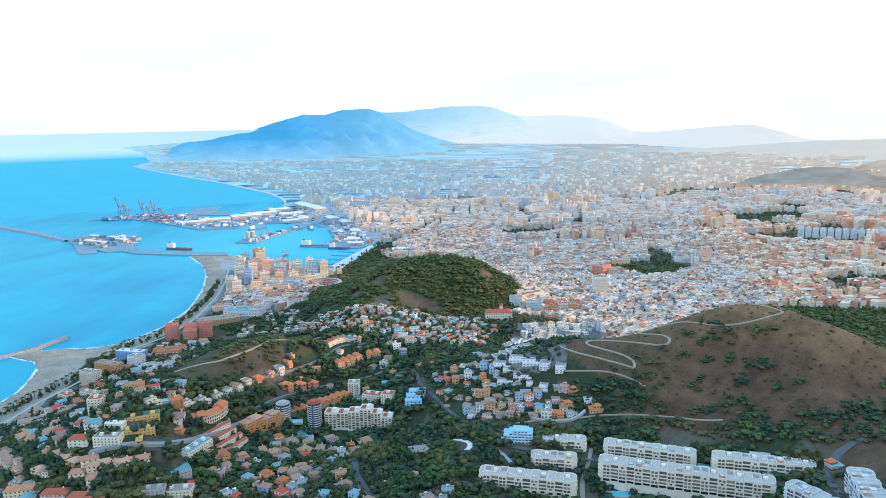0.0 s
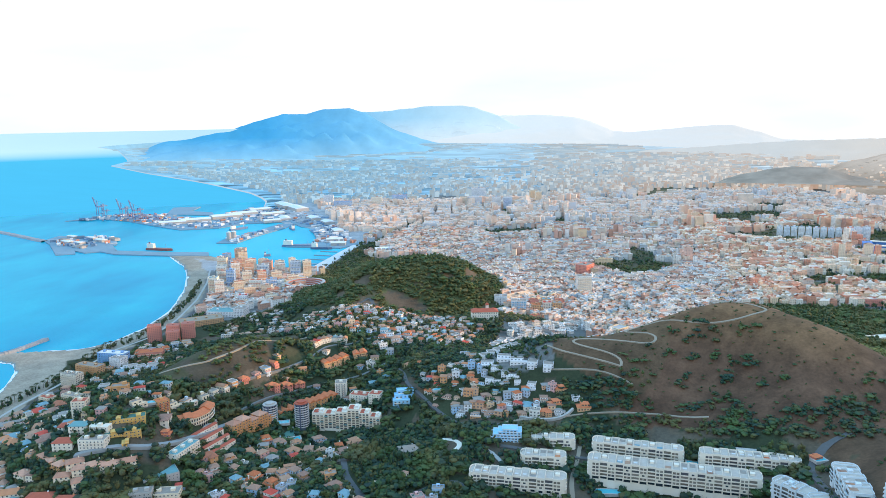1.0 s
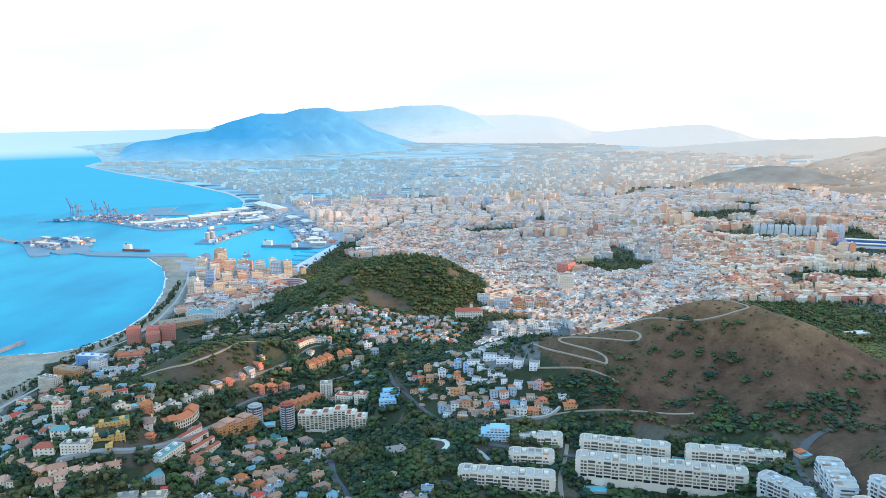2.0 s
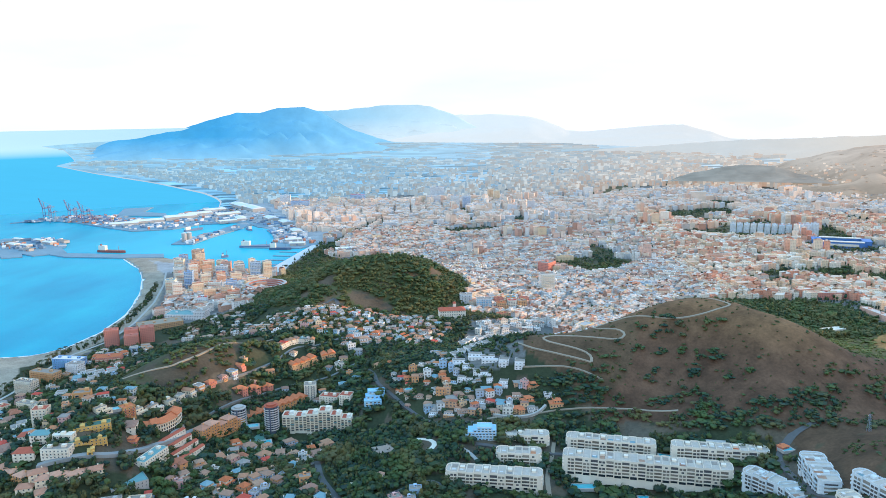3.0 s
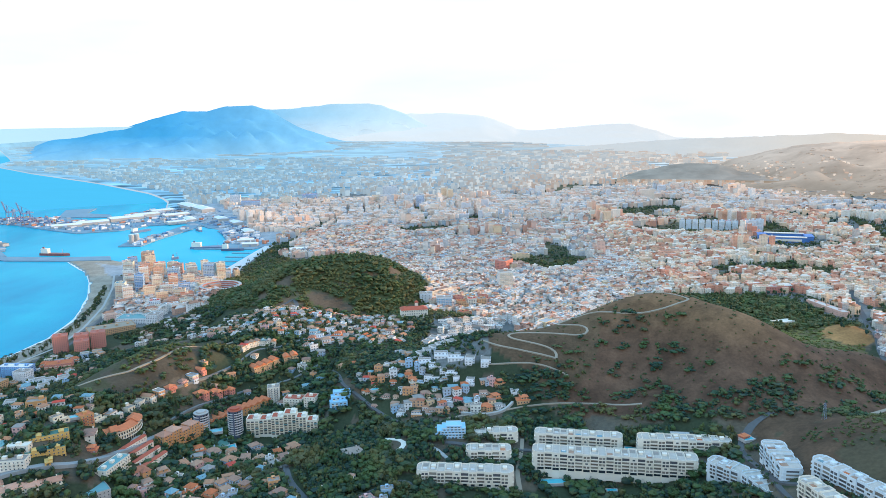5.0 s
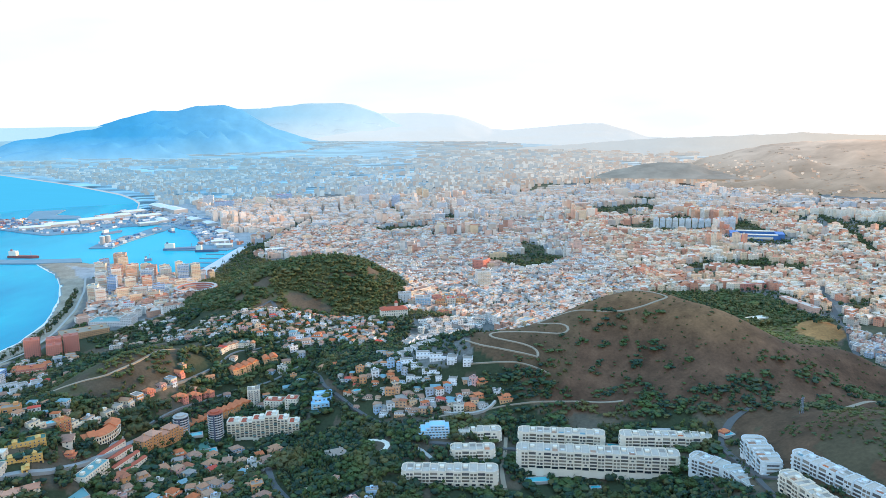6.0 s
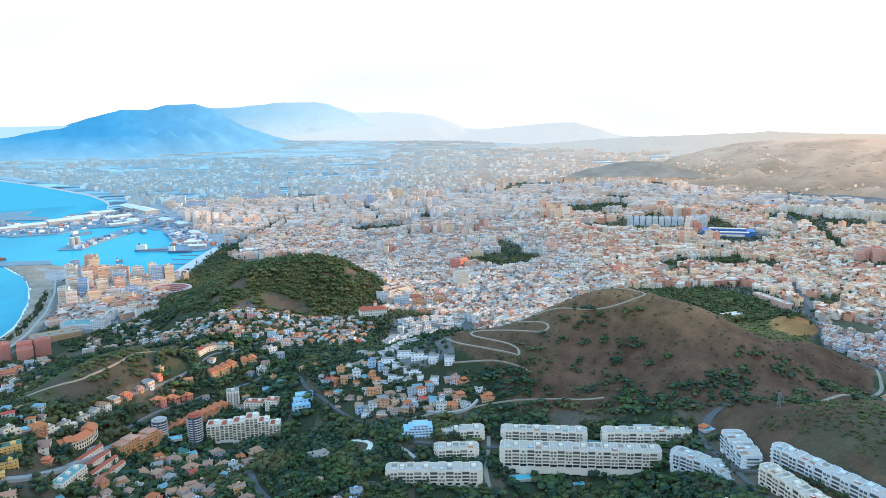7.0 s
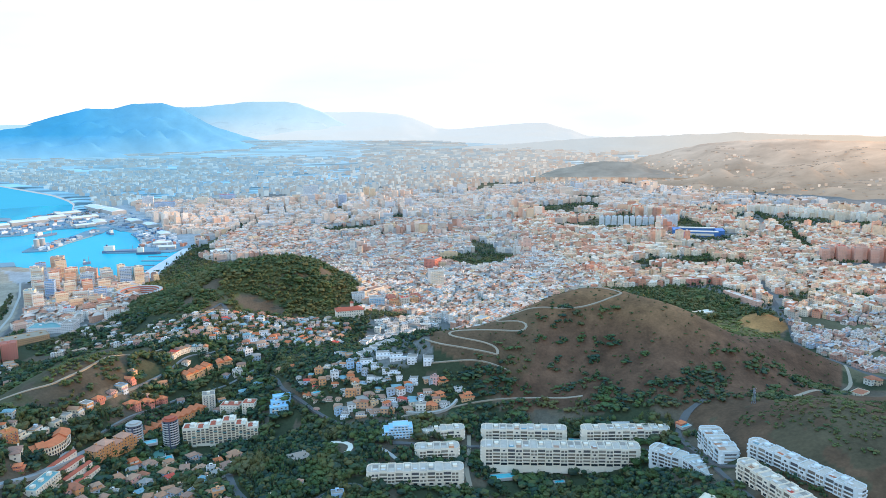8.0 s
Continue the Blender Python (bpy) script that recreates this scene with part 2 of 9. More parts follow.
m_pale_flats = facade("pale_flats_facades", [(0.89, 0.77, 0.67), (0.86, 0.68, 0.55), (0.88, 0.76, 0.65), (0.82, 0.58, 0.46), (0.88, 0.84, 0.80), (0.86, 0.66, 0.53), (0.68, 0.70, 0.74)], bay=3.6, glass=(0.24, 0.23, 0.24), weight=0.55)


def leaves(name, palette, by, dry_share=0.75):
    m = surface(name, palette, 0.75, by=by, grain=0.32, grain_scale=0.25, fine=1.4)
    nt = m.node_tree
    b = nt.nodes["Principled BSDF"]
    old = b.inputs["Base Color"].links[0].from_socket
    stand = noise_node(nt, 0.016, 5.0, world_coords(nt), 0.6)
    dry = node(nt, "ShaderNodeMapRange")
    nt.links.new(stand, dry.inputs[0])
    dry.inputs[1].default_value, dry.inputs[2].default_value = 0.50, 0.68
    dry.inputs[4].default_value = dry_share
    lush = node(nt, "ShaderNodeMapRange")
    nt.links.new(noise_node(nt, 0.045, 3.0, world_coords(nt)), lush.inputs[0])
    lush.inputs[1].default_value, lush.inputs[2].default_value, lush.inputs[4].default_value = 0.52, 0.66, 0.75
    green = mixed(nt, "MIX", lush.outputs[0], old, (0.088, 0.138, 0.040))
    nt.links.new(mixed(nt, "MIX", dry.outputs[0], green, (0.170, 0.142, 0.050)), b.inputs["Base Color"])
    return m


m_leaf = leaves("mixed_foliage", [(0.039, 0.079, 0.027), (0.035, 0.068, 0.027), (0.053, 0.083, 0.025), (0.064, 0.086, 0.027), (0.032, 0.064, 0.028), (0.044, 0.088, 0.03)], "object", 0.2)
m_woods = leaves("woodland_foliage", [(0.064, 0.098, 0.035), (0.053, 0.084, 0.035), (0.079, 0.1, 0.033), (0.101, 0.106, 0.036), (0.051, 0.081, 0.037), (0.068, 0.106, 0.037), (0.111, 0.105, 0.04), (0.057, 0.089, 0.036)], "island")
m_olive = leaves("olive_scrub_foliage", [(0.17, 0.18, 0.05), (0.22, 0.19, 0.055), (0.13, 0.16, 0.045), (0.25, 0.21, 0.06)], "island")
m_garden = leaves("garden_foliage", [(0.027, 0.064, 0.039), (0.022, 0.052, 0.037), (0.063, 0.105, 0.037), (0.02, 0.048, 0.039), (0.036, 0.082, 0.044), (0.085, 0.098, 0.041), (0.029, 0.068, 0.051), (0.047, 0.098, 0.041), (0.101, 0.105, 0.044)], "island", 0.7)
m_palm = leaves("palm_fronds", [(0.06, 0.085, 0.035), (0.075, 0.09, 0.04)], "object")

# sea: blue water with small waves; paler where it shoals
m_sea, nt, b = material("sea_water", 0.12)
co = world_coords(nt)
swell = noise_node(nt, 0.004, 5.0, co)
drift = nt.nodes.new("ShaderNodeMapping")
drift.inputs["Scale"].default_value = (0.012, 0.0035, 0.01)
drift.inputs["Rotation"].default_value = (0, 0, 0.5)
nt.links.new(co, drift.inputs[0])
streak = node(nt, "ShaderNodeTexNoise", Scale=1.0, Detail=5.0)
nt.links.new(drift.outputs[0], streak.inputs[0])
tone = math_node(nt, "ADD", math_node(nt, "MULTIPLY", swell, 0.5), math_node(nt, "MULTIPLY", streak.outputs["Fac"], 0.5))
r = ramp(nt, [(0.35, (0.001, 0.35, 0.52)), (0.5, (0.002, 0.43, 0.60)), (0.66, (0.006, 0.52, 0.66))])
nt.links.new(tone, r.inputs[0])
nt.links.new(r.outputs[0], b.inputs["Base Color"])
ripple = noise_node(nt, 0.12, 4.0, co)
bp = node(nt, "ShaderNodeBump", Strength=0.5, Distance=1.2)
nt.links.new(ripple, bp.inputs["Height"])
nt.links.new(bp.outputs[0], b.inputs["Normal"])
water_body, sheen, both_ = nt.nodes.new("ShaderNodeBsdfDiffuse"), nt.nodes.new("ShaderNodeBsdfGlossy"), nt.nodes.new("ShaderNodeMixShader")
sep = nt.nodes.new("ShaderNodeSeparateXYZ")
nt.links.new(co, sep.inputs[0])
basin_x, basin_y = node(nt, "ShaderNodeMapRange"), node(nt, "ShaderNodeMapRange")
for n_, s_, a_, b_ in ((basin_x, 0, -1350, -950), (basin_y, 1, 1640, 1820)):
    nt.links.new(sep.outputs[s_], n_.inputs[0])
    n_.inputs[1].default_value, n_.inputs[2].default_value = a_, b_
calm = math_node(nt, "MULTIPLY", basin_x.outputs[0], basin_y.outputs[0])
nt.links.new(mixed(nt, "MIX", calm, r.outputs[0], (0.03, 0.56, 0.72)), water_body.inputs["Color"])
sheen.inputs["Roughness"].default_value = 0.25
for n_ in (water_body, sheen):
    nt.links.new(bp.outputs[0], n_.inputs["Normal"])
graze = nt.nodes.new("ShaderNodeLayerWeight")
graze.inputs["Blend"].default_value = 0.25
nt.links.new(math_node(nt, "MULTIPLY_ADD", graze.outputs["Fresnel"], 0.32, 0.01), both_.inputs[0])
nt.links.new(water_body.outputs[0], both_.inputs[1])
nt.links.new(sheen.outputs[0], both_.inputs[2])
nt.links.new(both_.outputs[0], nt.nodes["Material Output"].inputs["Surface"])
m_foam = surface("surf_foam", [(0.82, 0.86, 0.88)], 0.8, grain=0.15, grain_scale=0.1)

# ground: the land cover (sand, soil, scrub, paving) from the colour attribute, with tufts and bare patches
m_ground, nt, b = material("ground", 0.95)
cover = nt.nodes.new("ShaderNodeAttribute")
cover.attribute_name = "land_cover"
co = world_coords(nt)
patch = noise_node(nt, 0.03, 6.0, co, 0.65)
tuft = noise_node(nt, 0.35, 3.0, co)
both = math_node(nt, "ADD", math_node(nt, "MULTIPLY", patch, 0.6), math_node(nt, "MULTIPLY", tuft, 0.4))
shade = math_node(nt, "MULTIPLY_ADD", math_node(nt, "SUBTRACT", both, 0.5), 2.1, 1.0)
grey = nt.nodes.new("ShaderNodeCombineColor")
for i in range(3):
    nt.links.new(shade, grey.inputs[i])
nt.links.new(mixed(nt, "MULTIPLY", 1.0, cover.outputs["Color"], grey.outputs[0]), b.inputs["Base Color"])
bp = node(nt, "ShaderNodeBump", Strength=0.6, Distance=1.0)
nt.links.new(both, bp.inputs["Height"])
nt.links.new(bp.outputs[0], b.inputs["Normal"])

# ---- the land: its shore, hills and far distance ----
COAST_NEAR = [(-560, 150), (-640, 450), (-700, 690), (-721, 749), (-730, 798), (-766, 871), (-801, 904), (-853, 919), (-853, 945), (-799, 962), (-748, 974),
              (-715, 1013), (-706, 1096), (-721, 1208), (-778, 1364), (-841, 1499), (-920, 1624), (-1032, 1754), (-1030, 1790), (-937, 1761)]
COAST_PORT = [(-860, 1719), (-825, 1745), (-704, 1607), (-599, 1596), (-590, 1651), (-580, 1935), (-640, 2010), (-700, 2040), (-770, 2200), (-878, 2310),
              (-928, 2335), (-1060, 2480), (-1180, 2600), (-1200, 2800), (-1280, 3020), (-1363, 3171)]
COAST_FAR = [(-1525, 3410), (-2085, 4029), (-2975, 4892), (-3720, 5687), (-3889, 5863), (-4176, 6604), (-6237, 9647), (-7764, 11435), (-8100, 12500),
             (-8300, 14500), (-9000, 17000), (-11000, 40000)]
COAST = COAST_NEAR + COAST_PORT + COAST_FAR
# hills as swellings: middle x, y, half-widths, height
VICTORIA_HILL = [
    (190, 800, 100, 100, 59), (100, 780, 75, 75, 54), (20, 760, 65, 75, 39.6), (-40, 760, 60, 70, 42.1),
    (240, 720, 75, 70, 52.4), (310, 650, 85, 75, 29.8), (330, 760, 100, 90, 9.2), (150, 700, 60, 55, 4.7),
    (60, 690, 60, 60, 20.1), (230, 640, 60, 50, 23.8), (150, 640, 60, 50, 18.9), (420, 640, 100, 100, 20.2),
    (230, 880, 110, 90, 44.8), (0, 690, 55, 55, 8.4), (300, 730, 60, 55, 7.2), (370, 745, 55, 45, 22.1),
    (320, 620, 50, 45, -15.6), (400, 670, 60, 50, -22.8), (250, 650, 40, 40, -13.5),
]
CASTLE_HILL = [
    (-240, 1190, 120, 110, 68.5), (-340, 1110, 90, 110, 39.6), (-160, 1230, 90, 100, 12.1), (-430, 1240, 100, 120, 23.3),
    (-260, 1360, 130, 120, 30.2), (-280, 950, 90, 80, 55), (-110, 960, 110, 90, 46.4), (-380, 1000, 90, 90, 8.6),
    (80, 980, 140, 90, 16.4), (-200, 1050, 100, 90, -11),
    (-330, 1200, 80, 80, 8.0), (-175, 1230, 70, 80, 9.0), (-250, 1205, 80, 70, 3.0),
]
WEST_SLOPES = [
    (-380, 700, 80, 80, 64.9), (-370, 590, 75, 65, 17.8), (-480, 720, 100, 120, 17.5), (-310, 560, 60, 60, -0.8),
    (-300, 650, 60, 60, 0.3), (-220, 740, 75, 75, 4.4), (-150, 750, 70, 60, 33.5), (-250, 830, 80, 70, 28.3),
    (-90, 700, 65, 60, 27.6), (-340, 820, 80, 70, -4.5), (-430, 880, 100, 90, 38.5), (-500, 560, 120, 120, 37.4),
    (-390, 520, 80, 70, 43.4),
]
NEAR_SLOPES = [
    (-100, 600, 75, 65, 20.8), (-190, 570, 75, 70, 19.9), (-30, 620, 60, 50, 15.3), (-20, 555, 60, 50, 4.5),
    (80, 600, 65, 50, 12.8), (80, 530, 80, 60, -7.2), (175, 570, 50, 50, 7.4), (200, 500, 70, 60, 10.1),
    (280, 540, 80, 65, 37), (310, 440, 120, 90, 56.6), (100, 420, 110, 100, 19.7), (-100, 440, 120, 90, 17.1),
    (-280, 460, 110, 90, 12.9), (0, 300, 250, 120, 8.3), (380, 540, 110, 100, 14.7),
]
# folds of the ground: the spur behind the curved hotel, the terraces, the village's ridge
SPUR_FOLDS = [
    (-367, 724, 58, 58, -7.9), (-359, 783, 58, 58, 21.4), (-358, 656, 58, 58, -3.9), (-308, 811, 58, 58, 9.4), (-266, 809, 58, 58, -6.6),
    (-376, 588, 58, 58, 2.1), (-412, 586, 58, 58, 16.2), (-293, 640, 58, 58, 3.3), (-400, 760, 58, 58, 18.6), (-330, 840, 58, 58, 16.9),
    (-358, 788, 36, 36, 7.0), (-280, 870, 58, 58, 3.8), (-440, 640, 58, 58, 9.3), (-326, 917, 58, 58, 4.8), (-220, 850, 58, 58, 4.7),
]
VILLAGE_FOLDS = [
    (23, 713, 58, 58, 5.4), (82, 744, 58, 58, -3.5), (206, 757, 58, 58, 3.9), (170, 823, 58, 58, 4.2), (-90, 946, 58, 58, 1.9),
    (-125, 852, 58, 58, 13.7), (-91, 718, 58, 58, 5.2), (-28, 718, 58, 58, -4.6), (-70, 776, 58, 58, 7.1), (-102, 668, 58, 58, -6.6),
    (330, 880, 80, 70, 11.0), (408, 748, 42, 42, 9.0), (468, 938, 36, 42, 15.0),
    (-204, 925, 58, 58, 7.0), (-27, 624, 58, 58, 4.2), (-160, 850, 58, 58, 12.0), (-100, 810, 58, 58, 9.7), (-150, 800, 58, 58, 6.4),
]
# unseen hills added east of the view, to keep the evening sun off the near slopes
SHADE_HILLS = [(1420, 760, 260, 200, 340), (1420, 420, 260, 200, 320), (1420, 962, 240, 125, 440)]
HILLS = SHADE_HILLS + VICTORIA_HILL + CASTLE_HILL + WEST_SLOPES + NEAR_SLOPES + SPUR_FOLDS + VILLAGE_FOLDS
MID = (-36.0, 0.0, 340.0)
NEAR_LIMIT, FAR_SPAN = 2600.0, 1950.0


def smooth(t):
    t = np.clip(t, 0, 1)
    return t * t * (3 - 2 * t)


def coast_distance(x, y):
    """Metres inland from the shore; below zero at sea."""
    x, y = np.asarray(x, float), np.asarray(y, float)
    best, inside = np.full(x.shape, 1e12), np.zeros(x.shape, bool)
    ring = COAST + [(60000, 40000), (60000, -3000), (-560, -3000)]
    for i, (ax, ay) in enumerate(ring):
        bx, by = ring[(i + 1) % len(ring)]
        if i < len(COAST) - 1:
            dx, dy = bx - ax, by - ay
            k = np.clip(((x - ax) * dx + (y - ay) * dy) / (dx * dx + dy * dy), 0, 1)
            best = np.minimum(best, (x - ax - k * dx) ** 2 + (y - ay - k * dy) ** 2)
        xs = ax + (y - ay) * (bx - ax) / (by - ay if by != ay else 1e-9)
        inside ^= ((ay > y) != (by > y)) & (x < xs)
    return np.where(inside, np.sqrt(best), -np.sqrt(best))


def ground(x, y):
    """The land's height; below zero at sea."""
    x, y = np.asarray(x, float), np.asarray(y, float)
    d = coast_distance(x, y)
    base = np.where(d > 0, 1.5 + 6 * smooth(d / 150) + 38 * smooth((x + 700) / 1400) * smooth(d / 500), -6 * smooth(-d / 25))
    hills = sum(h * np.exp(-((x - cx) / rx) ** 2 - ((y - cy) / ry) ** 2) for cx, cy, rx, ry, h in HILLS)
    return base + np.where(d > 0, hills * smooth(d / 140), 0)


def ground_at(x, y):
    return float(ground(np.array([x]), np.array([y]))[0])


def warp(x, y, z):
    """Past NEAR_LIMIT the distance is drawn together along the line of sight, so that the far coast and the ranges lie within the lens's reach."""
    x, y, z = (np.asarray(v, float) for v in (x, y, z))
    d = np.hypot(x - MID[0], y - MID[1])
    far = np.maximum(d - NEAR_LIMIT, 0)
    k = np.where(d > NEAR_LIMIT, (NEAR_LIMIT + FAR_SPAN * (1 - np.exp(-far / FAR_SPAN))) / np.maximum(d, 1), 1.0)
    return MID[0] + (x - MID[0]) * k, MID[1] + (y - MID[1]) * k, MID[2] + (z - MID[2]) * k, k


def in_polygon(x, y, ring):
    x, y = np.asarray(x, float), np.asarray(y, float)
    inside = np.zeros(x.shape, bool)
    for i, (ax, ay) in enumerate(ring):
        bx, by = ring[(i + 1) % len(ring)]
        inside ^= ((ay > y) != (by > y)) & (x < ax + (y - ay) * (bx - ax) / (by - ay if by != ay else 1e-9))
    return inside


def lattice_noise(x, y, size, seed):
    """Smooth random values between 0 and 1, with lumps of the given size."""
    rs = np.random.RandomState(seed)
    table = rs.rand(64, 64)
    u, v = np.asarray(x, float) / size, np.asarray(y, float) / size
    iu, iv = np.floor(u).astype(int), np.floor(v).astype(int)
    fu, fv = u - iu, v - iv
    fu, fv = fu * fu * (3 - 2 * fu), fv * fv * (3 - 2 * fv)
    a, b_ = table[iu % 64, iv % 64], table[(iu + 1) % 64, iv % 64]
    c, d = table[iu % 64, (iv + 1) % 64], table[(iu + 1) % 64, (iv + 1) % 64]
    return (a * (1 - fu) + b_ * fu) * (1 - fv) + (c * (1 - fu) + d * fu) * fv


def raw_mesh(name, verts, faces, mats, face_mat=None, uv=None, flat=True):
    """A mesh from arrays of vertices (n, 3) and quads or triangles (m, 4 or 3)."""
    me = bpy.data.meshes.new(name)
    verts, faces = np.asarray(verts, np.float32), np.asarray(faces, np.int32)
    k = faces.shape[1]
    me.vertices.add(len(verts))
    me.vertices.foreach_set("co", verts.ravel())
    me.loops.add(faces.size)
    me.loops.foreach_set("vertex_index", faces.ravel())
    me.polygons.add(len(faces))
    me.polygons.foreach_set("loop_start", np.arange(0, faces.size, k, dtype=np.int32))
    me.polygons.foreach_set("loop_total", np.full(len(faces), k, np.int32))
    for m in mats:
        me.materials.append(m)
    if face_mat is not None:
        me.polygons.foreach_set("material_index", np.asarray(face_mat, np.int32))
    if uv is not None:
        layer = me.uv_layers.new(name="UVMap")
        layer.data.foreach_set("uv", np.asarray(uv, np.float32).ravel())
    me.update(calc_edges=True)
    me.polygons.foreach_set("use_smooth", np.full(len(faces), not flat))
    return me


def polar_sheet(radii, angles, height, base=0):
    """Vertices and quads of a sheet over the true plan, drawn together by warp(). angles in degrees, 0 ahead, right positive."""
    a = np.radians(angles)[None, :]
    r = np.asarray(radii, float)[:, None]
    x, y = MID[0] + r * np.sin(a), MID[1] + r * np.cos(a)
    z = height(x, y)
    wx, wy, wz, _ = warp(x, y, z)
    n, m = x.shape
    idx = np.arange(n * m).reshape(n, m)
    faces = np.stack([idx[:-1, :-1], idx[:-1, 1:], idx[1:, 1:], idx[1:, :-1]], -1).reshape(-1, 4)
    return np.stack([wx, wy, wz], -1).reshape(-1, 3), faces, x.ravel(), y.ravel(), z.ravel()


WEDGE = [(-125, 800), (-98, 850), (-94, 872), (-84, 905), (-80, 938), (-62, 962), (-30, 985), (-22, 1030), (-40, 1110), (-62, 1125), (-95, 1060), (-125, 960), (-128, 930), (-120, 880)]
WOOD_HILL = [(-500, 1290), (-545, 1480), (-470, 1640), (-330, 1700), (-200, 1500), (-120, 1330), (-95, 1120), (-120, 1015), (-210, 1000), (-300, 1010), (-400, 1090), (-480, 1180)]
DRY_HILL = [(-20, 735), (30, 690), (60, 650), (130, 640), (200, 620), (260, 600), (330, 615), (400, 665), (450, 735), (400, 795), (320, 870), (180, 960), (60, 930), (0, 830)]
BACK_WOOD = [(200, 930), (320, 850), (400, 792), (438, 830), (470, 900), (498, 985), (492, 1060), (478, 1130), (440, 1180), (340, 1195), (230, 1160), (190, 1050)]


PARKS = [[(-540, 1519), (-548, 1698), (-554, 1894), (-540, 1960), (-500, 1980), (-485, 1880), (-480, 1830), (-500, 1760), (-440, 1690), (-360, 1640), (-470, 1560)],
         [(92, 1574), (96, 1500), (191, 1453), (240, 1500), (225, 1560), (160, 1610)],
         [(383, 2269), (533, 2220), (540, 2120), (480, 2090), (368, 2106)],
         [(467, 1850), (540, 1820), (700, 1760), (770, 1750), (800, 1900), (780, 2000), (640, 2060), (560, 2000), (480, 1930)],
         [(500, 1330), (566, 1419), (657, 1350), (612, 1302)],
         [(560, 1010), (610, 1040), (622, 1080), (590, 1085), (562, 1050)]]
CLEARINGS = [(706, 1672, 90), (680, 1590, 60), (-455, 1798, 34), (1090, 1810, 70), (1000, 1850, 60), (1180, 1750, 60), (870, 1310, 80), (43, 1440, 30)]


# tree belts along avenues and in small parks of the town: line, half-width
BELTS = [([(-520, 1980), (-490, 2120), (-470, 2330), (-440, 2430)], 13), ([(365, 2213), (450, 2140), (540, 2069)], 24), ([(446, 1854), (569, 1778), (660, 1800), (752, 1870)], 20), ([(90, 1520), (135, 1450), (190, 1505)], 30), ([(470, 1385), (577, 1385), (620, 1310)], 22),
         ([(1077, 2132), (990, 1820), (939, 1653), (848, 1438)], 11), ([(-168, 2830), (-200, 2500), (-140, 2250)], 14), ([(700, 1040), (760, 1000), (820, 1020)], 22), ([(240, 1700), (420, 1640), (600, 1500)], 9)]


def in_belt(x, y, grow=0.0):
    """Within a tree belt of the town."""
    near = np.zeros(np.shape(x), bool)
    for line, half in BELTS:
        for (ax, ay), (bx, by) in zip(line, line[1:]):
            dx, dy = bx - ax, by - ay
            k = np.clip(((x - ax) * dx + (y - ay) * dy) / (dx * dx + dy * dy), 0, 1)
            near |= (x - ax - k * dx) ** 2 + (y - ay - k * dy) ** 2 < (half + grow) ** 2
    return near


def open_ground(x, y):
    """Parks, orchards and waste land within the town."""
    return ((lattice_noise(x, y * 0.8, 150, 77) > 0.78) & (x > -250) | (lattice_noise(x, y * 0.8, 330, 78) > 0.79) & (x > 150)) & (y > 1180) & (x < 850)


def bare_of_trees(x, y):
    """Bare slopes on the wooded hill."""
    r = ((x + 248) / 44) ** 2 + ((y - 1088) / 15) ** 2 + 1.1 * (lattice_noise(x, y, 22, 91) - 0.5)
    return (r < 1) | (((x + 308) / 20) ** 2 + ((y - 1058) / 18) ** 2 < 1) | (lattice_noise(x, y, 40, 92) > 0.86)


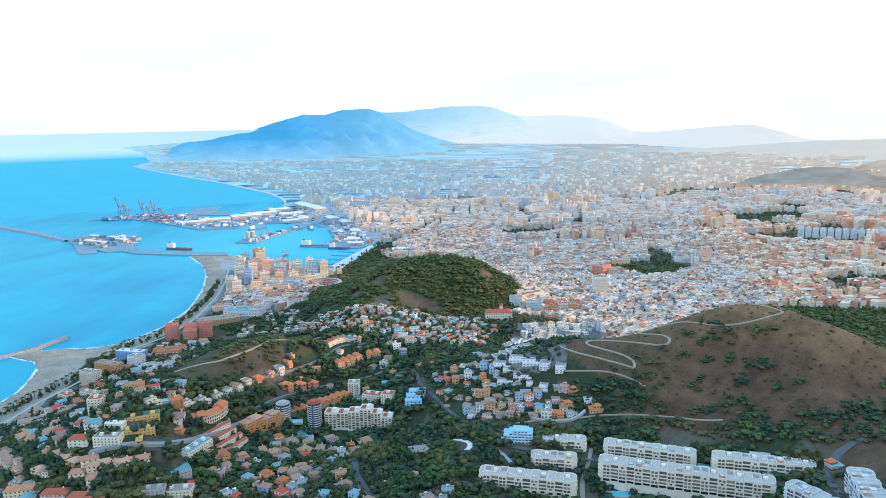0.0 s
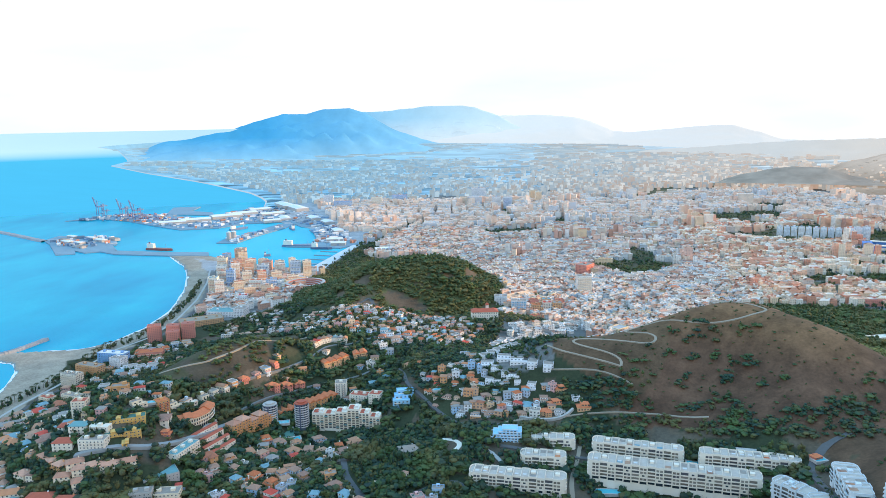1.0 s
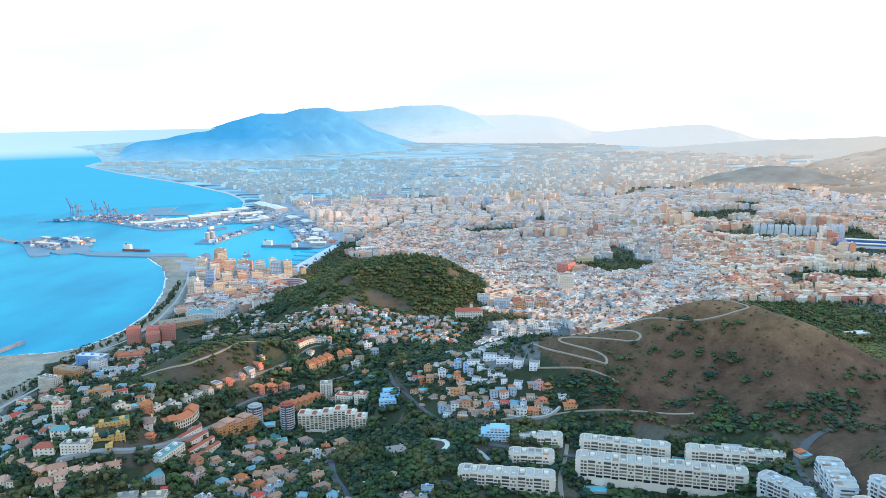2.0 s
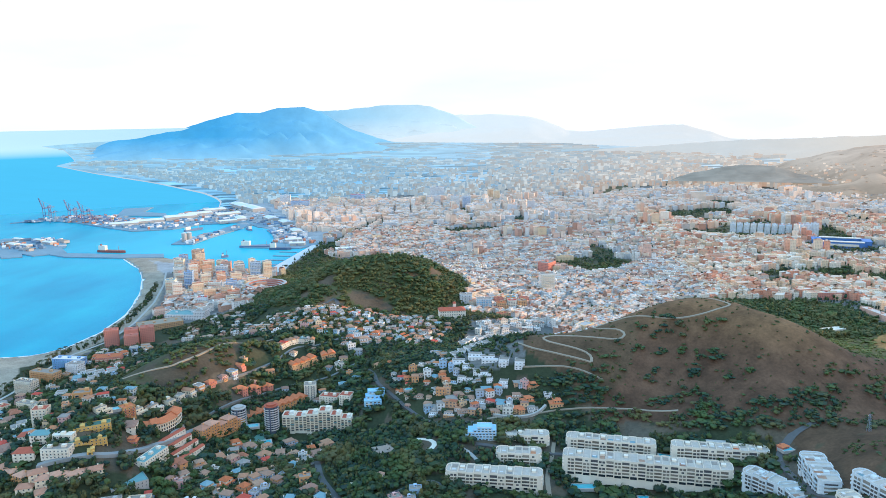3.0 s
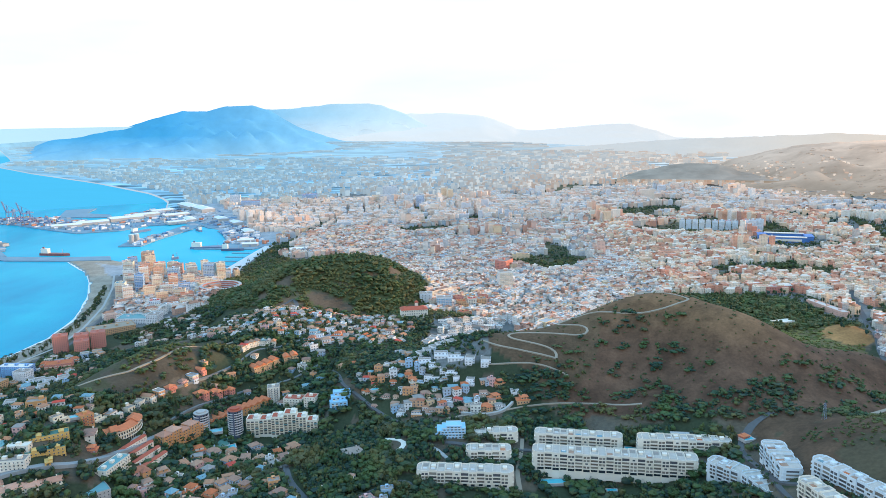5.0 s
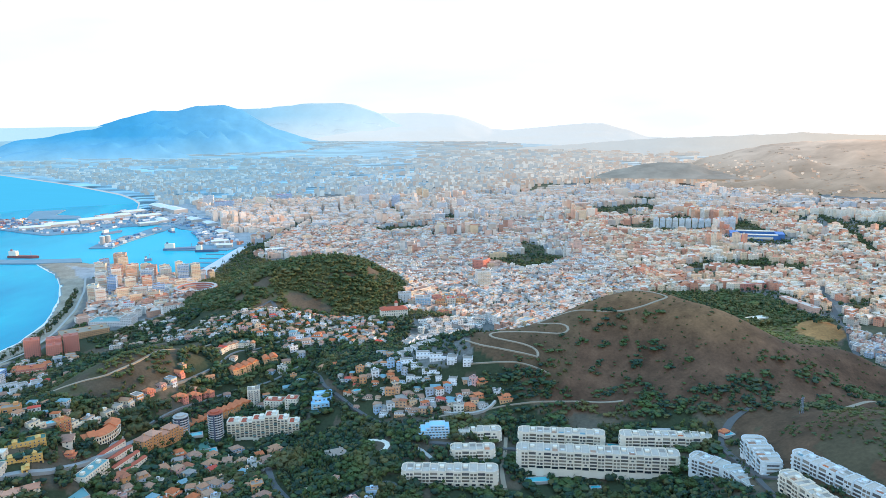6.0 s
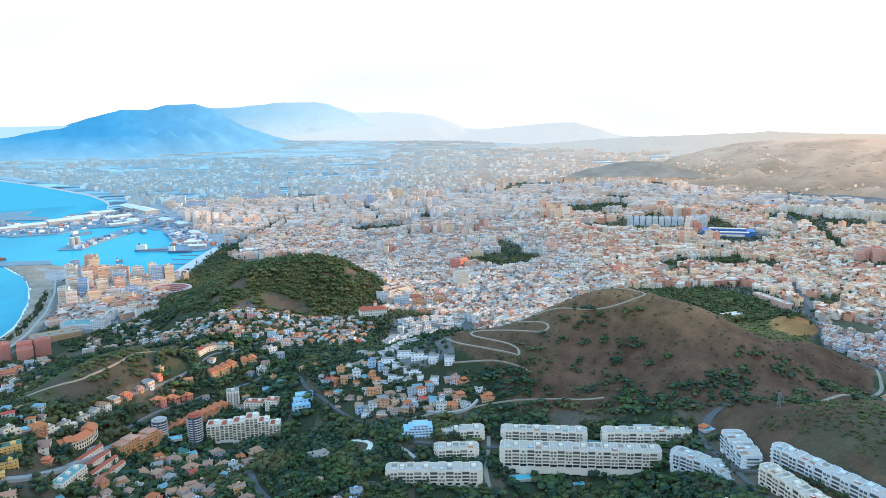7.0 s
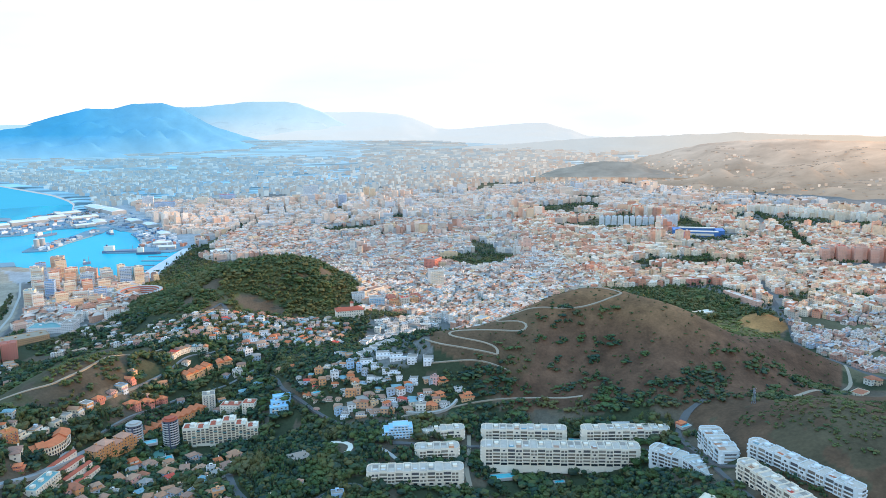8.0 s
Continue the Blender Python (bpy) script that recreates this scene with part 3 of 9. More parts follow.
def land_colour(x, y, z):
    n = len(x)
    d = coast_distance(x, y)
    dist = np.hypot(x - MID[0], y)
    lump = lattice_noise(x, y, 60, 3) * 0.6 + lattice_noise(x, y, 17, 4) * 0.4
    wide = lattice_noise(x, y, 260, 5)
    c = np.empty((n, 3))
    c[:] = (0.112, 0.096, 0.072)                                           # villa gardens, yards
    garden = np.array((0.045, 0.058, 0.030))
    c[:] = np.where((lump > 0.42)[:, None], garden, c)
    dryish = np.array((0.125, 0.098, 0.068))
    c[:] = np.where(((lump > 0.30) & (lump < 0.42))[:, None], dryish, c)
    flat = ((y > 1130) | (y > 1000) & (x > -100)) & ~in_polygon(x, y, WOOD_HILL) & (z < 70)
    paving = np.array((0.21, 0.20, 0.19)) * (0.85 + 0.3 * lump[:, None])
    c[:] = np.where(flat[:, None], paving, c)
    c[:] = np.where((flat & open_ground(x, y))[:, None], np.array((0.115, 0.110, 0.060)) * (0.7 + 0.6 * lump[:, None]), c)
    for p in PARKS:
        c[:] = np.where(in_polygon(x, y, p)[:, None], np.array((0.130, 0.115, 0.072)) * (0.6 + 0.7 * lump[:, None]), c)
    c[:] = np.where(in_belt(x, y)[:, None], np.array((0.110, 0.110, 0.060)) * (0.6 + 0.7 * lump[:, None]), c)
    lots = (x > 440) & (x < 900) & (y > 600) & (y < 965) & (lattice_noise(x, y, 60, 66) > 0.64)
    c[:] = np.where(lots[:, None], np.array((0.130, 0.120, 0.070)) * (0.6 + 0.7 * lump[:, None]), c)
    dry = in_polygon(x, y, DRY_HILL)
    fine = lattice_noise(x, y, 7, 31)
    # sunlit gold of the hill's crest painted into the soil by height
    crest = smooth((z - 100) / 40)[:, None]
    soil = (np.array((0.190, 0.104, 0.064)) * (1 - crest) + np.array((0.300, 0.160, 0.078)) * crest) * (0.34 + 0.40 * lump[:, None] + 0.36 * fine[:, None])
    grassy = np.array((0.115, 0.095, 0.050))
    soil = np.where((wide > 0.6)[:, None], soil * 0.7 + grassy * 0.3, soil)
    c[:] = np.where(dry[:, None], soil, c)
    near_dry = (x > 205) & (y < 640) & (y > 250) | (x > 140) & (y < 450)
    c[:] = np.where((near_dry & ~dry)[:, None], np.where((lump > 0.56)[:, None], np.array((0.098, 0.078, 0.046)), soil * 0.72 + np.array((0.085, 0.070, 0.040)) * 0.28), c)
    west = in_polygon(x, y, [(-560, 860), (-545, 760), (-455, 630), (-400, 625), (-368, 640), (-346, 720), (-322, 790), (-318, 850), (-350, 890), (-420, 905), (-500, 900)])
    c[:] = np.where(west[:, None], np.where((lump > 0.62)[:, None], np.array((0.075, 0.072, 0.038)), np.array((0.092, 0.074, 0.050)) * (0.55 + 0.8 * lump[:, None])), c)
    village = in_polygon(x, y, [(-125, 790), (-100, 860), (-80, 1010), (90, 1010), (60, 930), (0, 850), (-18, 770), (-15, 722), (-62, 705), (-105, 745)])
    village |= in_polygon(x, y, [(-250, 900), (-225, 990), (-175, 985), (-125, 935), (-120, 880), (-165, 862), (-230, 865)]) & (lump > 0.4)
    c[:] = np.where(village[:, None], np.array((0.17, 0.172, 0.165)) * (0.7 + 0.6 * lump[:, None]), c)
    wood = in_polygon(x, y, WOOD_HILL) | in_polygon(x, y, BACK_WOOD)
    c[:] = np.where(wood[:, None], np.where((lump > 0.62)[:, None], np.array((0.13, 0.11, 0.06)), np.array((0.110, 0.118, 0.048))), c)
    back_ = in_polygon(x, y, BACK_WOOD)
    c[:] = np.where(back_[:, None], np.array((0.150, 0.118, 0.052)) * (0.6 + 0.7 * lump[:, None]), c)
    # sunlight on the knoll painted as bright golden soil
    c[:] = np.where((((x - 457) / 30) ** 2 + ((y - 922) / 32) ** 2 + 0.8 * (lump - 0.5) < 1)[:, None], np.array((0.42, 0.21, 0.08)) * (0.7 + 0.6 * lump[:, None]), c)
    bare = bare_of_trees(x, y) & ~back_
    c[:] = np.where((wood & bare)[:, None], np.array((0.135, 0.098, 0.066)) * (0.7 + 0.6 * lump[:, None]), c)
    sand_width = np.where(y < 1000, 62, np.where(y < 1800, 40, 14)) + 10 * (lattice_noise(x, y, 80, 8) - 0.5)
    beach = (d < sand_width) & ((y < 1770) & (x < -600) | (y > 3150))
    c[:] = np.where(beach[:, None], np.array((0.37, 0.32, 0.255)) * (0.9 + 0.2 * lump[:, None]), c)
    port = (x < -560) & (y > 1560) & (y < 3150) & (d < 260)
    c[:] = np.where((port & ~beach)[:, None], np.array((0.40, 0.42, 0.44)), c)
    c[:] = np.where((d < 0)[:, None], np.array((0.12, 0.30, 0.36)), c)
    return c


inner = np.geomspace(250, 3300, 380)
fan = np.concatenate([np.linspace(-180, -50, 27)[:-1], np.linspace(-50, 44, 520), np.linspace(44, 180, 28)[1:]])
v, f, tx, ty, tz = polar_sheet(np.concatenate([[0.05, 40, 120], inner]), fan, ground)
me = raw_mesh("ground", v, f, [m_ground], flat=False)
attr = me.color_attributes.new("land_cover", "FLOAT_COLOR", "POINT")
col = np.ones((len(v), 4), np.float32)
col[:, :3] = land_colour(tx, ty, tz)
attr.data.foreach_set("color", col.ravel())
tagged(new("ground", me), "hilly coastal ground with dry brown slopes, gardens, sand and pale paving", "ground", kind="structure")

sea_r = np.concatenate([[5, 200, 500], np.geomspace(600, 3300, 70)])
v, f, *_ = polar_sheet(sea_r, np.concatenate([np.linspace(-150, -50, 14)[:-1], np.linspace(-50, -12, 90)]), lambda x, y: 0 * x)
tagged(new("water", raw_mesh("water", v, f, [m_sea], flat=False)), "bright blue calm sea with faint swell", "sea", kind="structure")


def surf(pts, seed):
    """A broken band of foam where the swell runs up the beach."""
    p = np.array(pts, float)
    line = np.concatenate([np.linspace(a, b_, 16, endpoint=False) for a, b_ in zip(p, p[1:])] + [p[-1:]])
    for _ in range(4):
        line[1:-1] = 0.25 * line[:-2] + 0.5 * line[1:-1] + 0.25 * line[2:]
    t = np.gradient(line, axis=0)
    t /= np.linalg.norm(t, axis=1)[:, None]
    out = np.stack([-t[:, 1], t[:, 0]], 1)
    wob = lattice_noise(np.arange(len(line)) * 9.0, np.zeros(len(line)), 40, seed)
    wide = (1.2 + 4.5 * wob)[:, None]
    v = np.stack([np.column_stack([line - out * 2.0, np.full(len(line), 0.35)]), np.column_stack([line + out * wide, np.full(len(line), 0.25)])], 1).reshape(-1, 3)
    f = [(2 * i, 2 * i + 1, 2 * i + 3, 2 * i + 2) for i in range(len(line) - 1)]
    return tagged(new("surf", raw_mesh("surf", v, f, [m_foam])), "white line of surf along the beach", "surf", kind="structure")


surf(COAST_NEAR[1:8], 61)
surf(COAST_NEAR[9:18], 62)

# ---- the far plain and the ranges: a backdrop in painted haze ----
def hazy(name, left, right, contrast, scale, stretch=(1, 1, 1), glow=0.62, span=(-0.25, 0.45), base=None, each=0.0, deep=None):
    """Far land with haze painted into its colour and emission, cool to the west and pale to the east."""
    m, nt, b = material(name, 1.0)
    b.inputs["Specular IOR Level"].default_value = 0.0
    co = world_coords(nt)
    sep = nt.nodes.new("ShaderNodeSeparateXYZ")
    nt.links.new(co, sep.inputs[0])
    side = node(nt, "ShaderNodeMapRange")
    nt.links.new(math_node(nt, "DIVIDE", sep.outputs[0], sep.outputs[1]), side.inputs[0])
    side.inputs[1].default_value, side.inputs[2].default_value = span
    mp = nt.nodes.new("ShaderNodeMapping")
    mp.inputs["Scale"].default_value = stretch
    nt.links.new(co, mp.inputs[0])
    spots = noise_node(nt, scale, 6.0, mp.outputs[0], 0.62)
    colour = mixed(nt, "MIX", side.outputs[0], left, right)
    # haze painted by height: another colour towards the foot
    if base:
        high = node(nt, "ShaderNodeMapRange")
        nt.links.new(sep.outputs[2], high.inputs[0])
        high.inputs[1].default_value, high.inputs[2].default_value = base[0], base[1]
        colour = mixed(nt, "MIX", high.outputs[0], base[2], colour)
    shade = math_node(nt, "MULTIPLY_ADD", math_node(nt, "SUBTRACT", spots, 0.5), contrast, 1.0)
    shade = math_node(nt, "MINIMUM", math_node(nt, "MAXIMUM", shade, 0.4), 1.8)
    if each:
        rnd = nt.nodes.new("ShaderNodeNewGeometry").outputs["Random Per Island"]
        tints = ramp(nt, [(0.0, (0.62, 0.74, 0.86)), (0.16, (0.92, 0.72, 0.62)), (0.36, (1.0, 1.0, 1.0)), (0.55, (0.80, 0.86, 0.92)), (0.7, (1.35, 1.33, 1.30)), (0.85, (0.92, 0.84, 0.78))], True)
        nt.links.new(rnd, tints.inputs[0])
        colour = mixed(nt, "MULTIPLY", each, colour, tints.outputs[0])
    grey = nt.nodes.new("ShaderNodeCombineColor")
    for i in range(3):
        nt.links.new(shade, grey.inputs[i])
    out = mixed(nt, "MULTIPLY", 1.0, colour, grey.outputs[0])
    # haze painted over the colour, stronger with distance
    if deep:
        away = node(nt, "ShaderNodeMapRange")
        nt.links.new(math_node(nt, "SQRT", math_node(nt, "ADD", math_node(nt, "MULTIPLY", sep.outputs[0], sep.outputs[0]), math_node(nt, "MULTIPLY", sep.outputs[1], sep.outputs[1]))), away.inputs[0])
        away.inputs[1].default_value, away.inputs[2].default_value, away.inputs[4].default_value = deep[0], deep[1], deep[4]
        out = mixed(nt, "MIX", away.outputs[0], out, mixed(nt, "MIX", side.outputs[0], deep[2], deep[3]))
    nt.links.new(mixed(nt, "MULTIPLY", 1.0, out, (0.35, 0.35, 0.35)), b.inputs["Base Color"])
    # the painted haze also glows, though nothing out there is a lamp
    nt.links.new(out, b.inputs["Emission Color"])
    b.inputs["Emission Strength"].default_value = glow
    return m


# colours of the painted haze, cool west and warm east
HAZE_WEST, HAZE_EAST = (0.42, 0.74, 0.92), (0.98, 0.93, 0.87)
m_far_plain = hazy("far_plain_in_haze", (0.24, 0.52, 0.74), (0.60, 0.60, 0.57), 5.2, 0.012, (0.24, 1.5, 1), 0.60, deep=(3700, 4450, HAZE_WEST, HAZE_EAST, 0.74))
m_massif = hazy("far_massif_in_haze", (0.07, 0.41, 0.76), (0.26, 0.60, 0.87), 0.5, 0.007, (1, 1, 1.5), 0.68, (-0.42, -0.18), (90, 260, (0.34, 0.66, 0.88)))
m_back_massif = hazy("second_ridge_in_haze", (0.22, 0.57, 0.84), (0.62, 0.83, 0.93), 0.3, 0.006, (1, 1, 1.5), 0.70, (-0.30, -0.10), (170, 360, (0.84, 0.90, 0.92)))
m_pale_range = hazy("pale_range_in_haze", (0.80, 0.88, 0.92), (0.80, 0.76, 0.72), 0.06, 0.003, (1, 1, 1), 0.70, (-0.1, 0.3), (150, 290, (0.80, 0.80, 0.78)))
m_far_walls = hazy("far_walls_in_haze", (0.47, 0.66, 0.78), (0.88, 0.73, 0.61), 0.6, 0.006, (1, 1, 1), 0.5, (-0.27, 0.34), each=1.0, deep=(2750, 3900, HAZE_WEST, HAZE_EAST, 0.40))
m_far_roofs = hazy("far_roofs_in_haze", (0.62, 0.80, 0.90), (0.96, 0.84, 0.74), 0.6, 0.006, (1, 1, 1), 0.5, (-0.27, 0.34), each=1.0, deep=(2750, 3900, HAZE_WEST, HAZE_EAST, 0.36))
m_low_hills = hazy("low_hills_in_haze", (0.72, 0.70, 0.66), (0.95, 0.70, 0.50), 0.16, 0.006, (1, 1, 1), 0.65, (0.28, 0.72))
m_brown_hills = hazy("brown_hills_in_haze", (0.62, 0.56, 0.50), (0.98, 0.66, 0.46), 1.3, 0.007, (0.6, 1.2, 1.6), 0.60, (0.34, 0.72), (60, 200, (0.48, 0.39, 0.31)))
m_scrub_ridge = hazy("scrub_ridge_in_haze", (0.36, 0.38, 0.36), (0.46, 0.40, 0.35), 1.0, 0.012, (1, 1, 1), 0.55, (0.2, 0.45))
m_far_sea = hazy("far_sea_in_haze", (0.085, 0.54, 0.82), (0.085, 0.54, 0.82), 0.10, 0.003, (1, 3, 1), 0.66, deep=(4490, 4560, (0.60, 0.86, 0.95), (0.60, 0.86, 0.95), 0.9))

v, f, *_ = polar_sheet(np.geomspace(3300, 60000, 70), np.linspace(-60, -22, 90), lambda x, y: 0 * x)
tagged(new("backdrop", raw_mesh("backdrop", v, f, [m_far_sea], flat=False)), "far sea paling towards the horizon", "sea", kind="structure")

def plain_reach(x, y):
    """How far the plain runs before the hills hide it, by bearing."""
    return np.interp(np.degrees(np.arctan2(x - MID[0], y)), [-24, -18, -8, 0, 6, 10, 14, 20], [17000, 12500, 11000, 9600, 8300, 7500, 6900, 6500])


def far_land(radii, angles):
    """The part of a sheet that is land, past the near ground."""
    v, f, x, y, _ = polar_sheet(radii, angles, lambda x, y: 6 + 30 * smooth((x + 1500) / 3000))
    dry = (coast_distance(x, y) > 0) & (np.hypot(x - MID[0], y) < plain_reach(x, y))
    return v, f[dry[f].sum(1) == 4]


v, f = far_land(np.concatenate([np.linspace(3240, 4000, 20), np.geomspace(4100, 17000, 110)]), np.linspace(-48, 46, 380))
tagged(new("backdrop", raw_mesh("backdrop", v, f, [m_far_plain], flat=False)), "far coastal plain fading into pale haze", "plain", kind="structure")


def far_beach():
    """The strand of the bay beyond the port, drawn together like the rest of the distance."""
    p = np.array(COAST_PORT[-3:] + COAST_FAR[:8], float)
    line = np.concatenate([np.linspace(a, b_, 20, endpoint=False) for a, b_ in zip(p, p[1:])] + [p[-1:]])
    for _ in range(6):
        line[1:-1] = 0.25 * line[:-2] + 0.5 * line[1:-1] + 0.25 * line[2:]
    t = np.gradient(line, axis=0)
    t /= np.linalg.norm(t, axis=1)[:, None]
    inland = np.stack([t[:, 1], -t[:, 0]], 1)
    wide = (50 + np.hypot(line[:, 0], line[:, 1]) * 0.02)[:, None]
    sand = (9 + np.hypot(line[:, 0], line[:, 1]) * 0.004)[:, None]
    rows_ = [np.column_stack([line + inland * o, np.full(len(line), z)]) for o, z in ((-8, -1.0), (0, 5.0), (sand, 9.0), (wide, 11.0))]
    v = np.stack(rows_, 1).reshape(-1, 3)
    w = np.stack(warp(v[:, 0], v[:, 1], v[:, 2])[:3], -1)
    f = [(4 * i + j, 4 * i + j + 1, 4 * i + j + 5, 4 * i + j + 4) for i in range(len(line) - 1) for j in range(3)]
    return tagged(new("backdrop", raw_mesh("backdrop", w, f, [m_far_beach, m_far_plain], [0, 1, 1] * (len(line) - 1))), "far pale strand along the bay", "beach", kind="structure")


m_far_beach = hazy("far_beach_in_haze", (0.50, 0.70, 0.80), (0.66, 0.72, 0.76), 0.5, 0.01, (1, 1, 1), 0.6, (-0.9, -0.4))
far_beach()


def range_of_hills(name, skyline, reach, foot, foot_dip, material_, label, rough, seed):
    """A range whose crest follows (bearing, elevation) in degrees, at reach metres, its foot nearer."""
    bearings = np.linspace(skyline[0][0], skyline[-1][0], 260)
    crest = np.interp(bearings, [s[0] for s in skyline], [s[1] for s in skyline])
    crest = crest + 0.06 * (lattice_noise(bearings * 40, bearings * 0, 22, seed) - 0.5) + 0.03 * (lattice_noise(bearings * 40, bearings * 0, 6, seed + 1) - 0.5)
    rows = np.linspace(0, 1, 26)
    verts = []
    for k in rows:
        r = foot + (reach - foot) * k
        low = MID[2] + math.tan(radians(foot_dip)) * foot
        top = MID[2] + np.tan(np.radians(crest)) * reach
        fold = lattice_noise(bearings * 60, np.full_like(bearings, k * 900), 90, seed + 2) - 0.5
        z = low + (top - low) * (k ** 1.25) + rough * fold * np.sin(np.pi * k) * np.maximum(top - low, 0)
        a = np.radians(bearings)
        verts.append(np.stack([MID[0] + r * np.sin(a), MID[1] + r * np.cos(a), z], -1))
    back = verts[-1].copy()
    back[:, 2] -= 90
    back[:, :2] = MID[:2] + (back[:, :2] - MID[:2]) * 1.02
    verts.append(back)
    verts = np.array(verts)
    n, m = verts.shape[:2]
    idx = np.arange(n * m).reshape(n, m)
    faces = np.stack([idx[:-1, :-1], idx[:-1, 1:], idx[1:, 1:], idx[1:, :-1]], -1).reshape(-1, 4)
    tagged(new(name, raw_mesh(name, verts.reshape(-1, 3), faces, [material_], flat=False)), label, "mountains", kind="structure")
    return verts


def on_range(verts, n, rows_, cols, seed):
    """Random spots on a range, between the given rows (foot to crest) and columns (west to east), as shares."""
    rs = np.random.RandomState(seed)
    u, v_ = rs.uniform(*rows_, n) * (len(verts) - 2), rs.uniform(*cols, n) * (verts.shape[1] - 2)
    i, j = u.astype(int), v_.astype(int)
    fu, fv = (u - i)[:, None], (v_ - j)[:, None]
    return (verts[i, j] * (1 - fu) + verts[i + 1, j] * fu) * (1 - fv) + (verts[i, j + 1] * (1 - fu) + verts[i + 1, j + 1] * fu) * fv


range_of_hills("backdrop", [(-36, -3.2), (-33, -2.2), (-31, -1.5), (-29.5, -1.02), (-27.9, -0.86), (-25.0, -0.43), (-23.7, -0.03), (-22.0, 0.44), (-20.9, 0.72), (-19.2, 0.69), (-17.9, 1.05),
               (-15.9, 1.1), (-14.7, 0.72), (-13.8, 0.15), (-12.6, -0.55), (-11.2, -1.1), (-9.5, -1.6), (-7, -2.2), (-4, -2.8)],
               4560, 4330, -3.0, m_massif, "mountain massif behind the far plain, blue with painted haze", 0.45, 21)
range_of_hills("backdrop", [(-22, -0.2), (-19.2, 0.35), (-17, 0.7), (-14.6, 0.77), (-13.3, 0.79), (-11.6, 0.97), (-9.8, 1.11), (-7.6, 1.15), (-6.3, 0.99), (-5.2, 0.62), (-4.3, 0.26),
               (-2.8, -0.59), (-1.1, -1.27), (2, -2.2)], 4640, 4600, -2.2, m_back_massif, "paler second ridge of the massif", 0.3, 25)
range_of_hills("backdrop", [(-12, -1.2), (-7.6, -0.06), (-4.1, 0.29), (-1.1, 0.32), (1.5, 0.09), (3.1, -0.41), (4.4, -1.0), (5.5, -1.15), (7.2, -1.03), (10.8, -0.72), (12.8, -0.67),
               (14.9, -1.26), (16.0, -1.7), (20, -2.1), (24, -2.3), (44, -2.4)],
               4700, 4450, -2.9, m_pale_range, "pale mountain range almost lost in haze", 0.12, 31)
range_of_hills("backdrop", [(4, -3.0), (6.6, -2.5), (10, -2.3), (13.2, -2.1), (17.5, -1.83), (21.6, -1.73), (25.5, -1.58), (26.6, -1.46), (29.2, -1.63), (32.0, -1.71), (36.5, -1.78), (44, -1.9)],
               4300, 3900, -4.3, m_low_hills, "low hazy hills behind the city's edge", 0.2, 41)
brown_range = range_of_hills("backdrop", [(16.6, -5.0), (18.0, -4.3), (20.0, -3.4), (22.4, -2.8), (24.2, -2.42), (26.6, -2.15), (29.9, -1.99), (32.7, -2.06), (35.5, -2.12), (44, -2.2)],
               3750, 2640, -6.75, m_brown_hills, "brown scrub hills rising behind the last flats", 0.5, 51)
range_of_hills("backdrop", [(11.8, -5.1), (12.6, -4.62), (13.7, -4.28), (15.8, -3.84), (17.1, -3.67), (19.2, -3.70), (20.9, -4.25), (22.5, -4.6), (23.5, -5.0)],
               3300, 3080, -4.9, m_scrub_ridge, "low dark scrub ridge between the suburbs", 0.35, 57)


